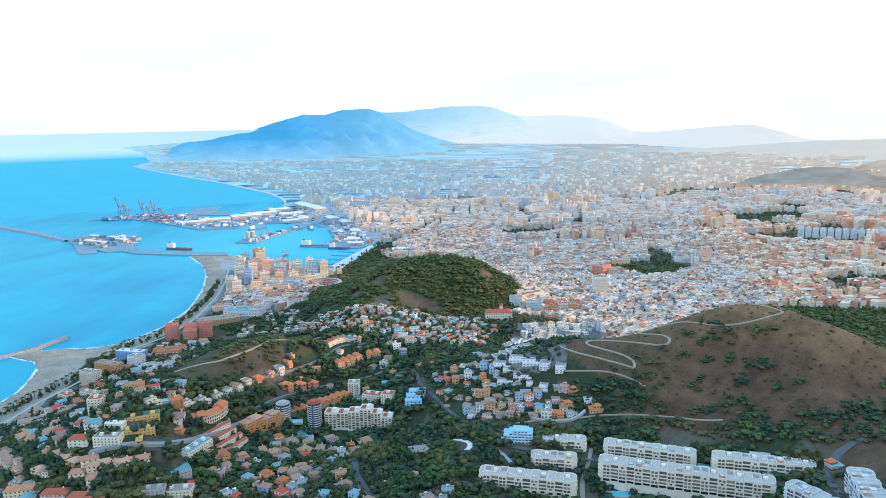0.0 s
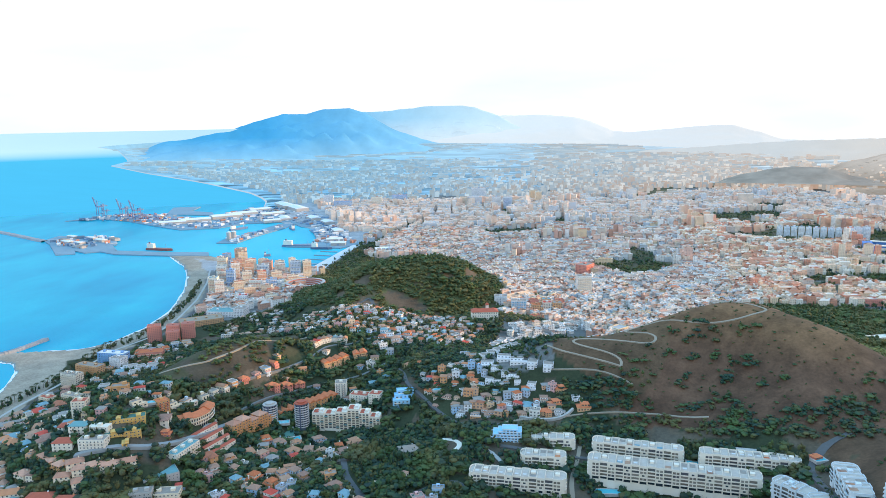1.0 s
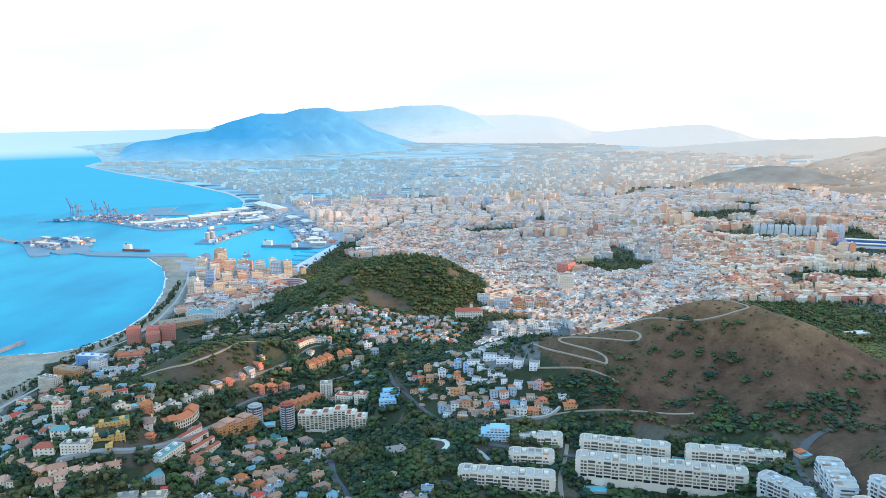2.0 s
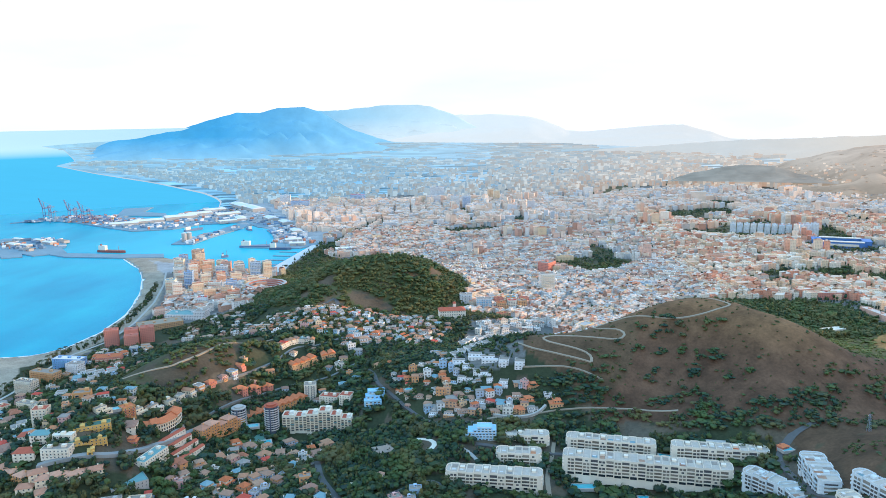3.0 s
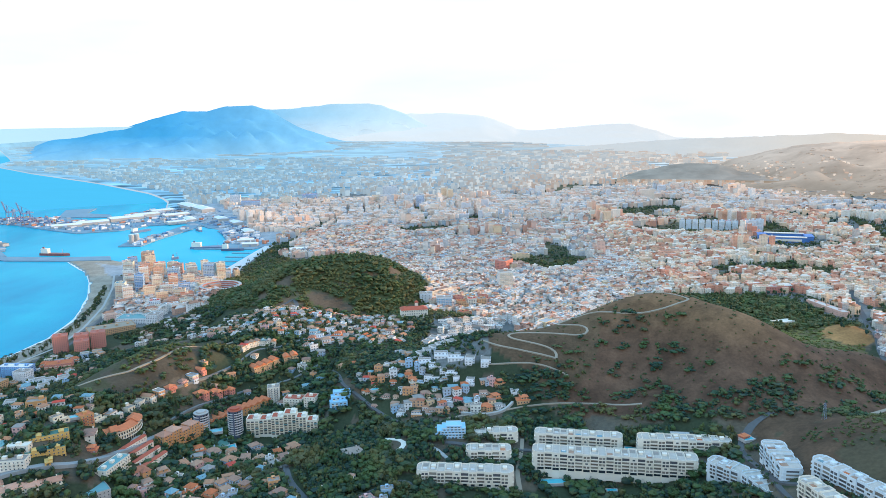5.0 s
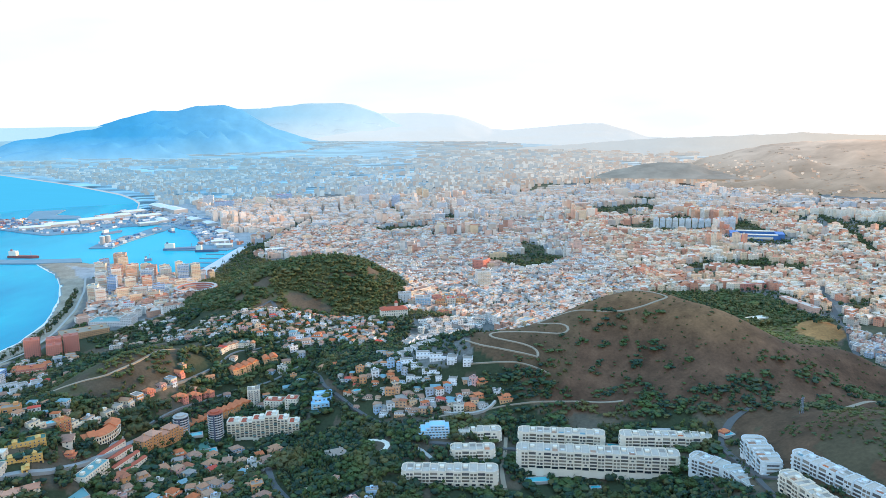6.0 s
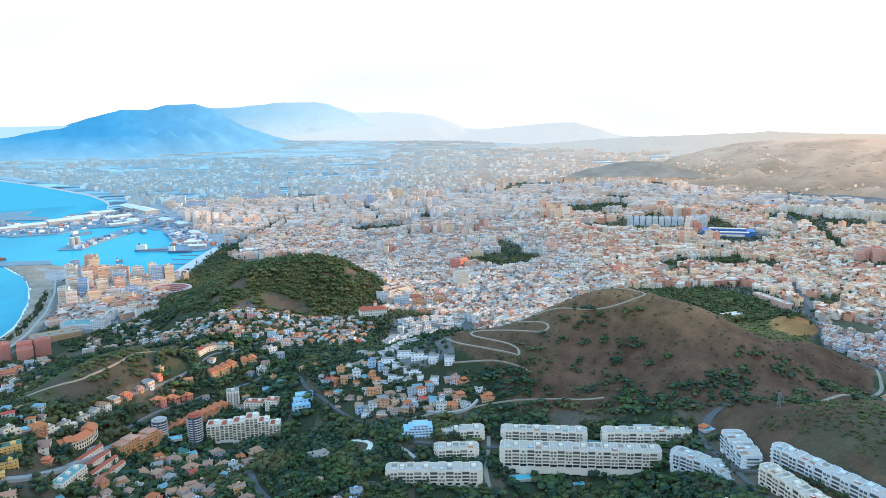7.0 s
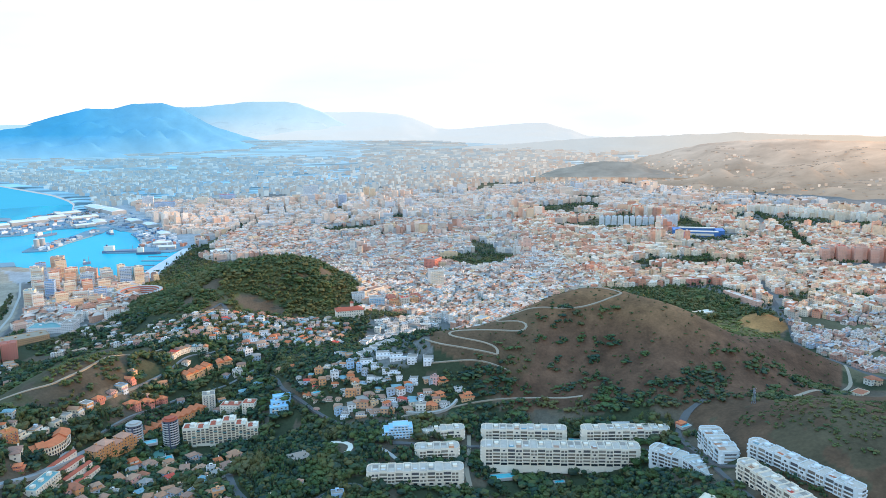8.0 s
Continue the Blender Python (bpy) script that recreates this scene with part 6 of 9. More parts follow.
# the great stepped cream building
t = thing("stepped_apartment_building", "large cream apartment building stepping in height with red tiled roof terraces", "apartment building")
for k, (x0, x1, y0, y1, h) in enumerate(((-38, -24, -8, 6, 20), (-24, -10, -6, 9, 18), (-10, 4, -9, 6, 22), (4, 18, -7, 8, 25), (18, 30, -10, 5, 21), (30, 42, -8, 6, 16))):
    part("wing", Geo().box(x0, y0, -8, x1, y1, h).rim(x0, y0, x1, y1, h, h + 0.8, 0.2).mesh("wing", m_ivory), t)
    part("roof", Geo().hip(x0 + 1.5, y0 + 2.0, (x0 + x1) / 2, y1 - 3, h + 0.4, 1.8, 0.3).mesh("roof", m_red_roof), t)
    part("stair_head", Geo().box((x0 + x1) / 2 + 0.8, y0 + 5, h, x1 - 2, y1 - 3, h + 2.6).mesh("stair_head", m_white), t)
    part("pergola", Geo().rim((x0 + x1) / 2 + 0.5, y0 + 0.6, x1 - 0.5, y0 + 4, h + 2.1, h + 2.4, 0.35).mesh("pergola", m_frame), t)
    half = (x1 - x0) / 6
    rail_ = Geo().box(-half + 0.3, -1.1, -0.2, half - 0.3, 0, 0).box(-half + 0.3, -1.1, 0, half - 0.3, -0.98, 0.95).mesh("balcony", m_cream)
    tinted = Geo().box(-half + 0.3, -1.1, -0.2, half - 0.3, 0, 0).box(-half + 0.3, -1.1, 0, half - 0.3, -0.98, 0.95).mesh("balcony", m_teal_roof)
    # dark panel painted as the shade within a loggia
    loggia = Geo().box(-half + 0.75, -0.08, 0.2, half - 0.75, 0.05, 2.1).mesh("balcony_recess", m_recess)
    for f_ in range(0, int(h / 3)):
        for q in (1, 3, 5):
            xm = x0 + half * q
            if f_:
                part("balcony", tinted if (k * 5 + f_ * 3 + q) % 7 == 0 else rail_, t, at=pose(xm, y0, f_ * 3))
            part("balcony_recess", loggia, t, at=pose(xm, y0, f_ * 3 + 0.15))
t.matrix_basis = pose(-228, 683, 29, 0, 0, 4)
t.scale = (0.88, 0.88, 0.85)
for q in (-34, -17, 0, 17, 34):
    TAKEN.append((-228 + q, 683, 13))

flats("apartment_building", "slim grey-white apartment building with dark balconies", -252, 748, 15, 14, 7, 12, m_white, m_flat_roof, balconies=2, slab=m_concrete)
flats("apartment_building", "white apartment building with red tiled roof terraces", -226, 734, 24, 15, 4, -8, m_white, m_red_roof, balconies=3, heads=2)
flats("apartment_building", "white apartment building with red tiled roof terraces", -205, 722, 15, 14, 5, -8, m_white, m_red_roof, balconies=2)
t = thing("apartment_building", "light blue apartment building in stepped tiers by the lane", "apartment building")
for k, (x0, x1, y0, y1, z1) in enumerate(((-14, 6, -13, -4, 4.5), (-12, 9, -6, 3, 8.0), (-9, 11, 0, 9, 11.5))):
    part("tier", Geo().box(x0, y0, -8, x1, y1, z1).rim(x0, y0, x1, y1, z1, z1 + 0.8, 0.2).mesh("tier", m_sky_blue), t)
    windows_on(t, x0 + 0.8, x1 - 0.8, y0, 2 if k == 0 else 1, first=z1 - (5.4 if k == 0 else 2.5), mesh=win_wide, pitch=4.0)
    part("balcony", Geo().box(x0 + 2, y0 - 1.2, z1 - 3.3, x0 + 9, y0, z1 - 3.15).box(x0 + 2, y0 - 1.2, z1 - 3.15, x0 + 9, y0 - 1.08, z1 - 2.2).mesh("balcony", m_white), t)
set_down(t, -171, 711, 14, sink=1.0)
t.scale = (0.9, 0.9, 0.9)
TAKEN.append((-176, 711, 13))
# long orange-roofed row behind the towers
t = thing("row_house", "long orange row of stepped houses with clay-tile roofs", "house")
for k in range(10):
    part("wall", Geo().box(-40 + 8 * k, -6, -6, -32 + 8 * k, 6, 6 + 0.5 * (k % 3)).mesh("wall", m_orange), t)
    part("roof", Geo().hip(-40 + 8 * k, -6 - 0.6 * (k % 2), -32 + 8 * k, 6, 6 + 0.5 * (k % 3), 2.4, 0.2, gable=True).mesh("roof", m_terracotta), t)
windows_on(t, -39, 39, -6, 2, pitch=4.0)
set_down(t, -281, 714, 55)
for q in (-34, -18, -2, 14, 30):
    TAKEN.append((-281 + q * 0.57, 714 + q * 0.82, 9))
# ochre stepped flats beside the first tower
for k in range(5):
    hip_block("apartment_building", "ochre apartment house with a clay-tile roof, one of a stepped row", -321 + 4.6 * k, 620 + 9.6 * k, 11, 12, 4 + k % 2, 66, m_orange, m_pink_tile, "stepped ochre flats", 2)

# yellow terraces with green roofs
for x, y in ((-384, 548), (-379, 532)):
    t = flats("yellow_apartment_terrace", "bright yellow apartment terrace with green roofs and arched balconies", x, y, 34, 12, 3, 31, m_ochre, m_green_roof, balconies=7, heads=0, group="yellow terraces")
    t.location.z -= 1.5
    TAKEN.extend((x + q + 5.0, y + 0.6 * q - 8.5, 7) for q in (-14, -5, 4, 13))
    for hx in (-8.5, 10.5):
        part("stair_turret", Geo().box(hx - 2.2, -5, 8.5, hx + 2.2, 2, 11.0).hip(hx - 2.2, -5, hx + 2.2, 2, 11.0, 1.4, 0.3).mesh("stair_turret", m_ochre), t)
    # dark panels stand in for the shade under the arches
    arch = opening_mesh(2.2, 2.0)
    for k in range(9):
        part("arch", arch, t, at=pose(-15 + 3.75 * k, -6.0, 0.3))
t = thing("stair_house", "bright yellow arched stair house below the terraces", "house")
for k, (x0, x1) in enumerate(((-3.5, -1.5), (1.5, 3.5))):
    part("leg", Geo().box(x0, -7, -8, x1, 7, 4 - 1.5 * k).mesh("leg", m_ochre), t)
part("deck", Geo().box(-3.5, -7, 4, 6, 7, 5.6).mesh("deck", m_ochre), t)
part("hut", Geo().box(1.5, -4, 5.6, 6, 4, 8.2).hip(1.5, -4, 6, 4, 8.2, 1.2).mesh("hut", m_ochre), t)
set_down(t, -371, 521, 31)
t.scale = (0.6, 0.6, 0.6)
TAKEN.append((-371, 521, 8))

# curved hotel with an orange tile roof and an arcade
t = thing("curved_hotel", "curved cream hotel with arcaded storeys under an orange tile roof", "hotel")
arc = [radians(-78 + 7.6 * k) for k in range(16)]
RO, RI = 31.0, 19.5
ring_ = [(RO * math.cos(a), RO * math.sin(a)) for a in arc] + [(RI * math.cos(a), RI * math.sin(a)) for a in reversed(arc)]
part("wall", Geo().prism(ring_, -10, 11.5).mesh("wall", m_cream), t)
terrace = [((RO + 3.5) * math.cos(a), (RO + 3.5) * math.sin(a)) for a in arc] + [((RO - 1) * math.cos(a), (RO - 1) * math.sin(a)) for a in reversed(arc)]
part("terrace", Geo().prism(terrace, -10, 0.4).mesh("terrace", m_concrete), t)
for z in (3.9, 7.4, 11.0):
    band = [((RO + 0.7) * math.cos(a), (RO + 0.7) * math.sin(a)) for a in arc] + [((RO - 0.5) * math.cos(a), (RO - 0.5) * math.sin(a)) for a in reversed(arc)]
    part("cornice", Geo().prism(band, z, z + 0.45, bottom=True).mesh("cornice", m_white), t)
rf = Geo()
for k in range(15):
    a, b_ = arc[k], arc[k + 1]
    lift = 1.3 if k in (3, 4, 10, 11) else 0.0
    e0, e1 = [((RO + 1.2) * math.cos(q), (RO + 1.2) * math.sin(q), 11.6 + lift) for q in (a, b_)], [(25 * math.cos(q), 25 * math.sin(q), 15.2 + lift) for q in (a, b_)]
    i0 = [((RI - 0.8) * math.cos(q), (RI - 0.8) * math.sin(q), 11.6 + lift) for q in (a, b_)]
    rf.quad([e0[0], e0[1], e1[1], e1[0]])
    rf.quad([e1[0], e1[1], i0[1], i0[0]])
    rf.quad([e0[1], e0[0], i0[0], i0[1]])
    for q, (f0, f1, f2) in enumerate(((e0[0], i0[0], e1[0]), (e0[1], e1[1], i0[1]))):
        rf.quad([f0, f1, f2])
part("roof", rf.mesh("roof", m_terracotta), t)
arch = opening_mesh(1.9, 2.7)
for f_ in range(3):
    for k in range(24):
        a = radians(-74 + 4.6 * k)
        part("window", arch if f_ == 0 else win_door, t, at=pose(RO * math.cos(a), RO * math.sin(a), 0.6 + 3.6 * f_, 0, 0, math.degrees(a) + 90))
t.matrix_basis = pose(-372, 614, 58.5)
for a in arc[::2]:
    TAKEN.append((-372 + 25 * math.cos(a), 614 + 25 * math.sin(a), 11))

# school with ribs of red roof, and the white office with a teal roof
for k in range(4):
    t = thing("school_wing", "long low white school wing with a red roof", "school", "school wings")
    part("wall", Geo().box(-22, -3.4, -5, 22, 3.4, 5).mesh("wall", m_white), t)
    part("roof", Geo().hip(-22, -3.4, 22, 3.4, 5, 1.6, 0.3, gable=True).mesh("roof", m_red_roof), t)
    windows_on(t, -21, 21, -3.4, 1, pitch=4.4, first=1.5)
    set_down(t, -338 + 7 * k, 592 - 2.5 * k, 74)
    t.scale = (0.75, 0.72, 0.72)
    for q in (-15, 0, 15):
        TAKEN.append((-338 + 7 * k + q * 0.28, 592 - 2.5 * k + q * 0.96, 6))
t = flats("office_building", "white five-storey building with balcony bands and a teal roof", -334, 548, 36, 13, 5, 80, m_white, m_teal_roof, balconies=8, heads=3)
t = flats("swimming_hall", "low hall with a broad teal roof by the road", -338, 515, 33, 22, 2, 42, m_concrete, m_teal_roof, heads=0)
flats("villa_block", "flat-roofed cream apartment villa with stepped terraces", -322, 497, 26, 14, 3, 14, m_cream, m_flat_roof, heads=2)
flats("villa_block", "flat-roofed cream apartment villa with stepped terraces", -338, 488, 20, 12, 3, 20, m_concrete, m_flat_roof, heads=2)
hip_block("apartment_house", "white apartment house with red tiled roofs and rows of windows", -420, 513, 17, 12, 3, 10, m_white, m_red_roof, "white apartment houses", 4)
flats("apartment_house", "white terraced apartment house with dark loggias", -394, 514, 26, 12, 3, 8, m_white, m_flat_roof, balconies=6, heads=2, group="white apartment houses")
hip_block("apartment_house", "white house with a teal roof and balconies", -416, 528, 15, 11, 3, 8, m_white, m_teal_roof, "white apartment houses", 3)
flats("apartment_house", "low white house with a roof terrace", -397, 528, 20, 9, 2, 8, m_white, m_white, heads=1, group="white apartment houses")
hip_block("villa", "large grey-roofed villa among thick park trees", -141, 586, 17, 13, 2, 24, m_concrete, m_flat_roof)
hip_block("apartment_house", "pink-roofed white house by the pines", -436, 538, 13, 10, 2, 14, m_white, m_red_roof, "white apartment houses", 2)
flats("apartment_building", "pink and white apartment building with tiers of balconies", -442, 566, 15, 13, 6, 14, m_cream, m_red_roof, balconies=2, slab=m_white)
flats("apartment_building", "tall orange apartment house with brown balconies on the spur", -375, 588, 13, 12, 4, 52, m_orange, m_terracotta, balconies=2, slab=m_brick, heads=1)
flats("apartment_building", "pale apartment house with red roofs near the beach", -633, 760, 22, 13, 3, -18, m_cream, m_red_roof, balconies=4, heads=1)
flats("apartment_building", "sand-coloured apartment house with arched roofs", -597, 758, 30, 13, 3, -14, m_cream, m_flat_roof, balconies=5, heads=2)
hip_block("row_house", "long pink-roofed row of houses by the beach road", -618, 684, 30, 12, 2, 36, m_cream, m_tile, "houses by the beach road", 4)
# rows of flats with brown tile roofs under the white houses
for x, y, w, turn, look_ in ((-434, 506, 14, -24, m_orange), (-423, 500, 14, -24, m_orange), (-412, 495, 14, -24, m_orange), (-400, 496, 17, 30, m_cream), (-392, 492, 15, 30, m_cream), (-382, 497, 17, 34, m_cream),
                             (-372, 500, 16, 34, m_cream), (-361, 508, 18, 34, m_cream), (-446, 494, 16, -20, m_cream), (-404, 486, 15, 28, m_cream), (-388, 483, 14, 28, m_cream)):
    hip_block("apartment_house", "ochre apartment house with stepped tile roofs" if look_ is m_orange else "cream apartment house with a pink-brown hipped tile roof", x, y, w * 0.8, 10, 2, turn + 9 * math.sin(x), look_, m_pink_tile, "rows of tiled flats", 3)
# rows of flats under the tree belt
for x, y, w, turn, mt, rf_, lab in ((-412, 470, 22, 10, m_plaster, m_red_roof, "apartment house with a bright red tiled roof"), (-388, 468, 20, 10, m_plaster, m_red_roof, "apartment house with a bright red tiled roof"),
                                    (-447, 477, 30, 24, m_cream, m_tile, "long cream row of flats with a brown tiled roof"), (-500, 520, 36, -36, m_cream, m_tile, "long cream row of flats with a brown tiled roof"),
                                    (-508, 552, 26, -30, m_cream, m_tile, "long cream row of flats with a brown tiled roof")):
    hip_block("row_house", lab, x, y, w, 11, 3, turn, mt, rf_, "rows of flats by the tree belt", int(w / 6))

# beach front
flats("beach_apartments", "blue and white apartment building on the beach front", -638, 905, 46, 16, 6, -4, m_f_blue, m_white, balconies=9, slab=m_blue, heads=3, windows=False)
flats("beach_apartments", "pale blue-white apartment building on the beach front", -614, 880, 20, 16, 6, -10, m_f_white, m_flat_roof, balconies=3, windows=False)
flats("beach_apartments", "sand-coloured apartment building with long balconies on the beach front", -640, 855, 42, 15, 6, -12, m_f_orange, m_flat_roof, balconies=8, slab=m_orange, heads=2, windows=False)
flats("beach_apartments", "cream apartment building with balconies by the promenade palms", -644, 822, 28, 14, 6, -10, m_f_cream, m_flat_roof, balconies=8, heads=3, windows=False)
flats("beach_apartments", "brown terraced apartment building on the beach front", -592, 925, 36, 20, 4, 20, m_f_brick, m_tile, balconies=6, slab=m_cream, heads=1, windows=False)
for x, y, fl in ((-640, 1016, 10), (-612, 1024, 9), (-592, 1034, 9), (-604, 1008, 7)):
    flats("brick_tower", "red-brick apartment tower above the beach", x, y, 21, 17, fl, 24, m_f_brick, m_brick, heads=1, group="red-brick towers", pitch=4.2, windows=False)
t = flats("grand_hotel", "long ochre hotel with a flat sand-coloured roof", -612, 1114, 74, 34, 4, 36, m_f_orange, m_track, heads=4, pitch=4.5, windows=False)
flats("civic_building", "pale blue flat-roofed civic building", -592, 1165, 62, 34, 4, 0, m_f_white, m_teal_roof, heads=2, pitch=5.0, windows=False)
flats("civic_building", "pale blue flat-roofed civic building", -555, 1150, 20, 26, 6, 0, m_f_white, m_flat_roof, heads=1, pitch=5.0, windows=False)

# the white manor with red roofs, hotels below the wooded hill
t = thing("manor", "white manor with red tiled roofs and a small bell tower", "manor")
part("wall", Geo().box(-20, -7, -6, 20, 7, 9).box(-20, 7, -6, -8, 18, 8).box(8, 7, -6, 20, 18, 8).mesh("wall", m_white), t)
part("roof", Geo().hip(-20, -7, 20, 7, 9, 3).hip(-20, 6, -8, 18, 8, 2.4).hip(8, 6, 20, 18, 8, 2.4).mesh("roof", m_red_roof), t)
tw = part("tower", Geo().box(2, 4, 0, 6.5, 8.5, 15).mesh("tower", m_white), t)
part("cap", Geo().hip(2, 4, 6.5, 8.5, 15, 2.5).mesh("cap", m_red_roof), tw)
windows_on(t, -19, 19, -7, 3, pitch=3.3)
set_down(t, -109, 948, 10)
t.scale = (0.9, 0.9, 1.25)
flats("hotel", "white and light blue hotel slab", -73, 1135, 26, 16, 8, 4, m_f_white, m_flat_roof, balconies=5, slab=m_blue, windows=False)
flats("hotel", "white hotel block under the wooded hill", -103, 1150, 22, 16, 6, 4, m_f_white, m_flat_roof, balconies=4, windows=False)
for k, (x, y, fl, mt) in enumerate(((-45, 1140, 6, m_f_orange), (-28, 1150, 7, m_f_cream), (-12, 1162, 6, m_f_orange), (-50, 1165, 6, m_f_brick), (-30, 1180, 6, m_f_orange), (-8, 1190, 5, m_f_brick))):
    flats("apartment_building", "warm-coloured apartment building under the wooded hill", x, y, 15, 15, fl, 12, mt, m_tile, heads=1, group="warm flats", windows=False)
for k, (x, y) in enumerate(((-42, 1010), (-30, 1022), (-18, 1036))):
    flats("apartment_building", "pink apartment building with red roofs", x, y, 15, 13, 4, 30, m_f_orange, m_red_roof, heads=1, group="pink flats", windows=False)

# old castle walls along the wooded hill's crest
t = thing("castle", "weathered pale stone castle walls with square towers among trees", "castle")
run = [(-52, 6), (-30, -4), (-8, 2), (14, -6), (40, 0), (62, 10)]
for (ax, ay), (bx, by) in zip(run, run[1:]):
    n = math.dist((ax, ay), (bx, by))
    part("curtain_wall", Geo().box(0, -0.8, -6, n, 0.8, 5.5).mesh("curtain_wall", m_stone), t, at=pose(ax, ay, 0, 0, 0, math.degrees(math.atan2(by - ay, bx - ax))))
for k, (ax, ay) in enumerate(run):
    r = 2.6 if k % 2 else 3.4
    tw = part("tower", Geo().box(ax - r, ay - r, -6, ax + r, ay + r, 8.5 + k % 2).mesh("tower", m_stone), t)
    part("battlement", Geo().rim(ax - r, ay - r, ax + r, ay + r, 8.5 + k % 2, 9.6 + k % 2, 0.5).mesh("battlement", m_stone), tw)
set_down(t, -255, 1212, 4, sink=3.0)
t.scale = (0.8, 0.8, 0.55)

# ---- swimming pools ----
for x, y, w, d, turn in ((32, 563, 22, 7, 4), (104, 596, 12, 6, -12), (198, 583, 9, 6, 20), (-290, 664, 14, 7, 20), (-271, 643, 15, 7, 25), (-383, 583, 12, 5, 30), (-135, 706, 7, 4, 30), (-246, 606, 8, 4, 10)):
    t = thing("swimming_pool", "turquoise swimming pool with a pale stone edge", "pool", "pools")
    part("edge", Geo().rim(-w / 2 - 1.2, -d / 2 - 1.2, w / 2 + 1.2, d / 2 + 1.2, -2, 0.45, 1.2).mesh("edge", m_concrete), t)
    part("water", Geo().box(-w / 2, -d / 2, -2, w / 2, d / 2, 0.25).mesh("water", m_pool), t)
    set_down(t, x, y, turn, z=max(ground_at(x + a, y + b_) for a in (-w / 2, w / 2) for b_ in (-d / 2, d / 2)))
    TAKEN.append((x, y, max(w, d) / 2 + 2))
for x, y, w, d, turn in ((78, 554, 8, 3.5, 6),):
    t = thing("swimming_pool", "small turquoise pool in a garden below the apartments", "pool", "pools")
    part("edge", Geo().rim(-w / 2 - 1, -d / 2 - 1, w / 2 + 1, d / 2 + 1, -2, 0.45, 1.0).mesh("edge", m_concrete), t)
    part("water", Geo().box(-w / 2, -d / 2, -2, w / 2, d / 2, 0.25).mesh("water", m_pool), t)
    set_down(t, x, y, turn, z=ground_at(x, y) + 0.4)
t = thing("fountain", "tall white tiered garden fountain on a lawn", "fountain")
part("basin", Geo().round_(0, 0, 2.0, -1, 0.8, 16).mesh("basin", m_white), t)
part("column", Geo().round_(0, 0, 0.7, 0.8, 3.2, 10, r1=0.45).mesh("column", m_white), t)
part("bowl", Geo().round_(0, 0, 0.5, 3.2, 3.8, 12, r1=1.3).mesh("bowl", m_white), t)
part("finial", Geo().round_(0, 0, 0.4, 3.8, 5.6, 8, r1=0.1).mesh("finial", m_white), t)
set_down(t, 69.5, 567.7)
TAKEN += [(32, 560, 16), (52, 562, 10), (70, 563, 11), (84, 556, 11), (98, 552, 10), (-126, 559, 6), (-118, 551, 5)]
TAKEN += [(-106, 606, 13), (-98, 600, 9), (-104, 617, 8), (-96, 590, 9)]

t = thing("tennis_court", "green sports court beside the round towers", "court")
part("surface", Geo().box(-8, -12, -3, 8, 12, 0.5).mesh("surface", m_green_roof), t)
part("fence", Geo().rim(-8, -12, 8, 12, 0.5, 1.6, 0.12).mesh("fence", m_frame), t)
set_down(t, -281, 652, 25)
TAKEN.append((-281, 652, 12))
# ---- roads, lanes, tracks ----
ribbon("road", [(-392, 556), (-378, 592), (-366, 627), (-356, 660), (-347, 688), (-333, 733), (-319, 769), (-309, 792), (-302, 812), (-297, 828), (-287, 838), (-272, 841), (-246, 864), (-222, 885)], 4.2, m_pale_road, "hillside road with a pale parapet")
ribbon("road", [(-330, 655), (-322, 681), (-314, 707), (-304, 732), (-292, 757), (-275, 775), (-236, 790), (-205, 812)], 4.2, m_pale_road, "road through the wooded valley")
ribbon("track", [(-480, 652), (-440, 664), (-409, 677), (-385, 693), (-372, 730), (-364, 768), (-353, 800), (-340, 828), (-322, 850)], 3, m_track, "pale track across the dry spur", "track", lift=0.6)
ribbon("road", [(-192, 782), (-185, 768), (-178, 752), (-173, 733), (-157, 714), (-147, 702), (-134, 686), (-117, 668), (-101, 654), (-60, 640)], 5.2, m_asphalt, "winding lane between the villas")
ribbon("road", [(-200, 585), (-188, 551), (-173, 530), (-150, 505), (-130, 470)], 7, m_asphalt, "road under the park trees")
ribbon("road", [(-405, 503), (-384, 511), (-356, 529), (-344, 552), (-337, 588), (-333, 616), (-322, 650)], 6.5, m_main_road, "main road with a pale retaining wall", lift=0.8)
ribbon("road", [(-352, 1020), (-330, 1040), (-313, 1060), (-304, 1080), (-292, 1056), (-280, 1030)], 6, m_asphalt, "road bending up the wooded hill")
ribbon("drive", [(-117, 623), (-108, 620), (-100, 615), (-96, 607), (-95, 600), (-97, 593), (-103, 590)], 4.5, m_white, "curved pale ramp among trees")
ribbon("drive", [(-84, 598), (-70, 597), (-66, 588), (-58, 579)], 4, m_concrete, "curved garden path")
ribbon("road", [(-60, 600), (-35, 596), (0, 598), (12, 603), (60, 598), (110, 585), (150, 573), (172, 560)], 7, m_asphalt, "access road between the apartment blocks")
ribbon("road", [(9, 615), (6, 592), (1, 576), (2, 548)], 4, m_track, "footpath between the blocks")
ribbon("road", [(-147, 518), (-118, 540), (-92, 556), (-84, 540)], 5, m_asphalt, "lane past the garden wall")
ribbon("road", [(230, 612), (212, 604), (201, 593), (190, 577), (188, 552), (188, 520), (188, 500), (206, 480)], 7, m_asphalt, "estate road with parking")
ribbon("road", [(190, 515), (186, 490), (188, 462), (194, 430), (200, 400)], 6, m_asphalt, "estate road between blocks")
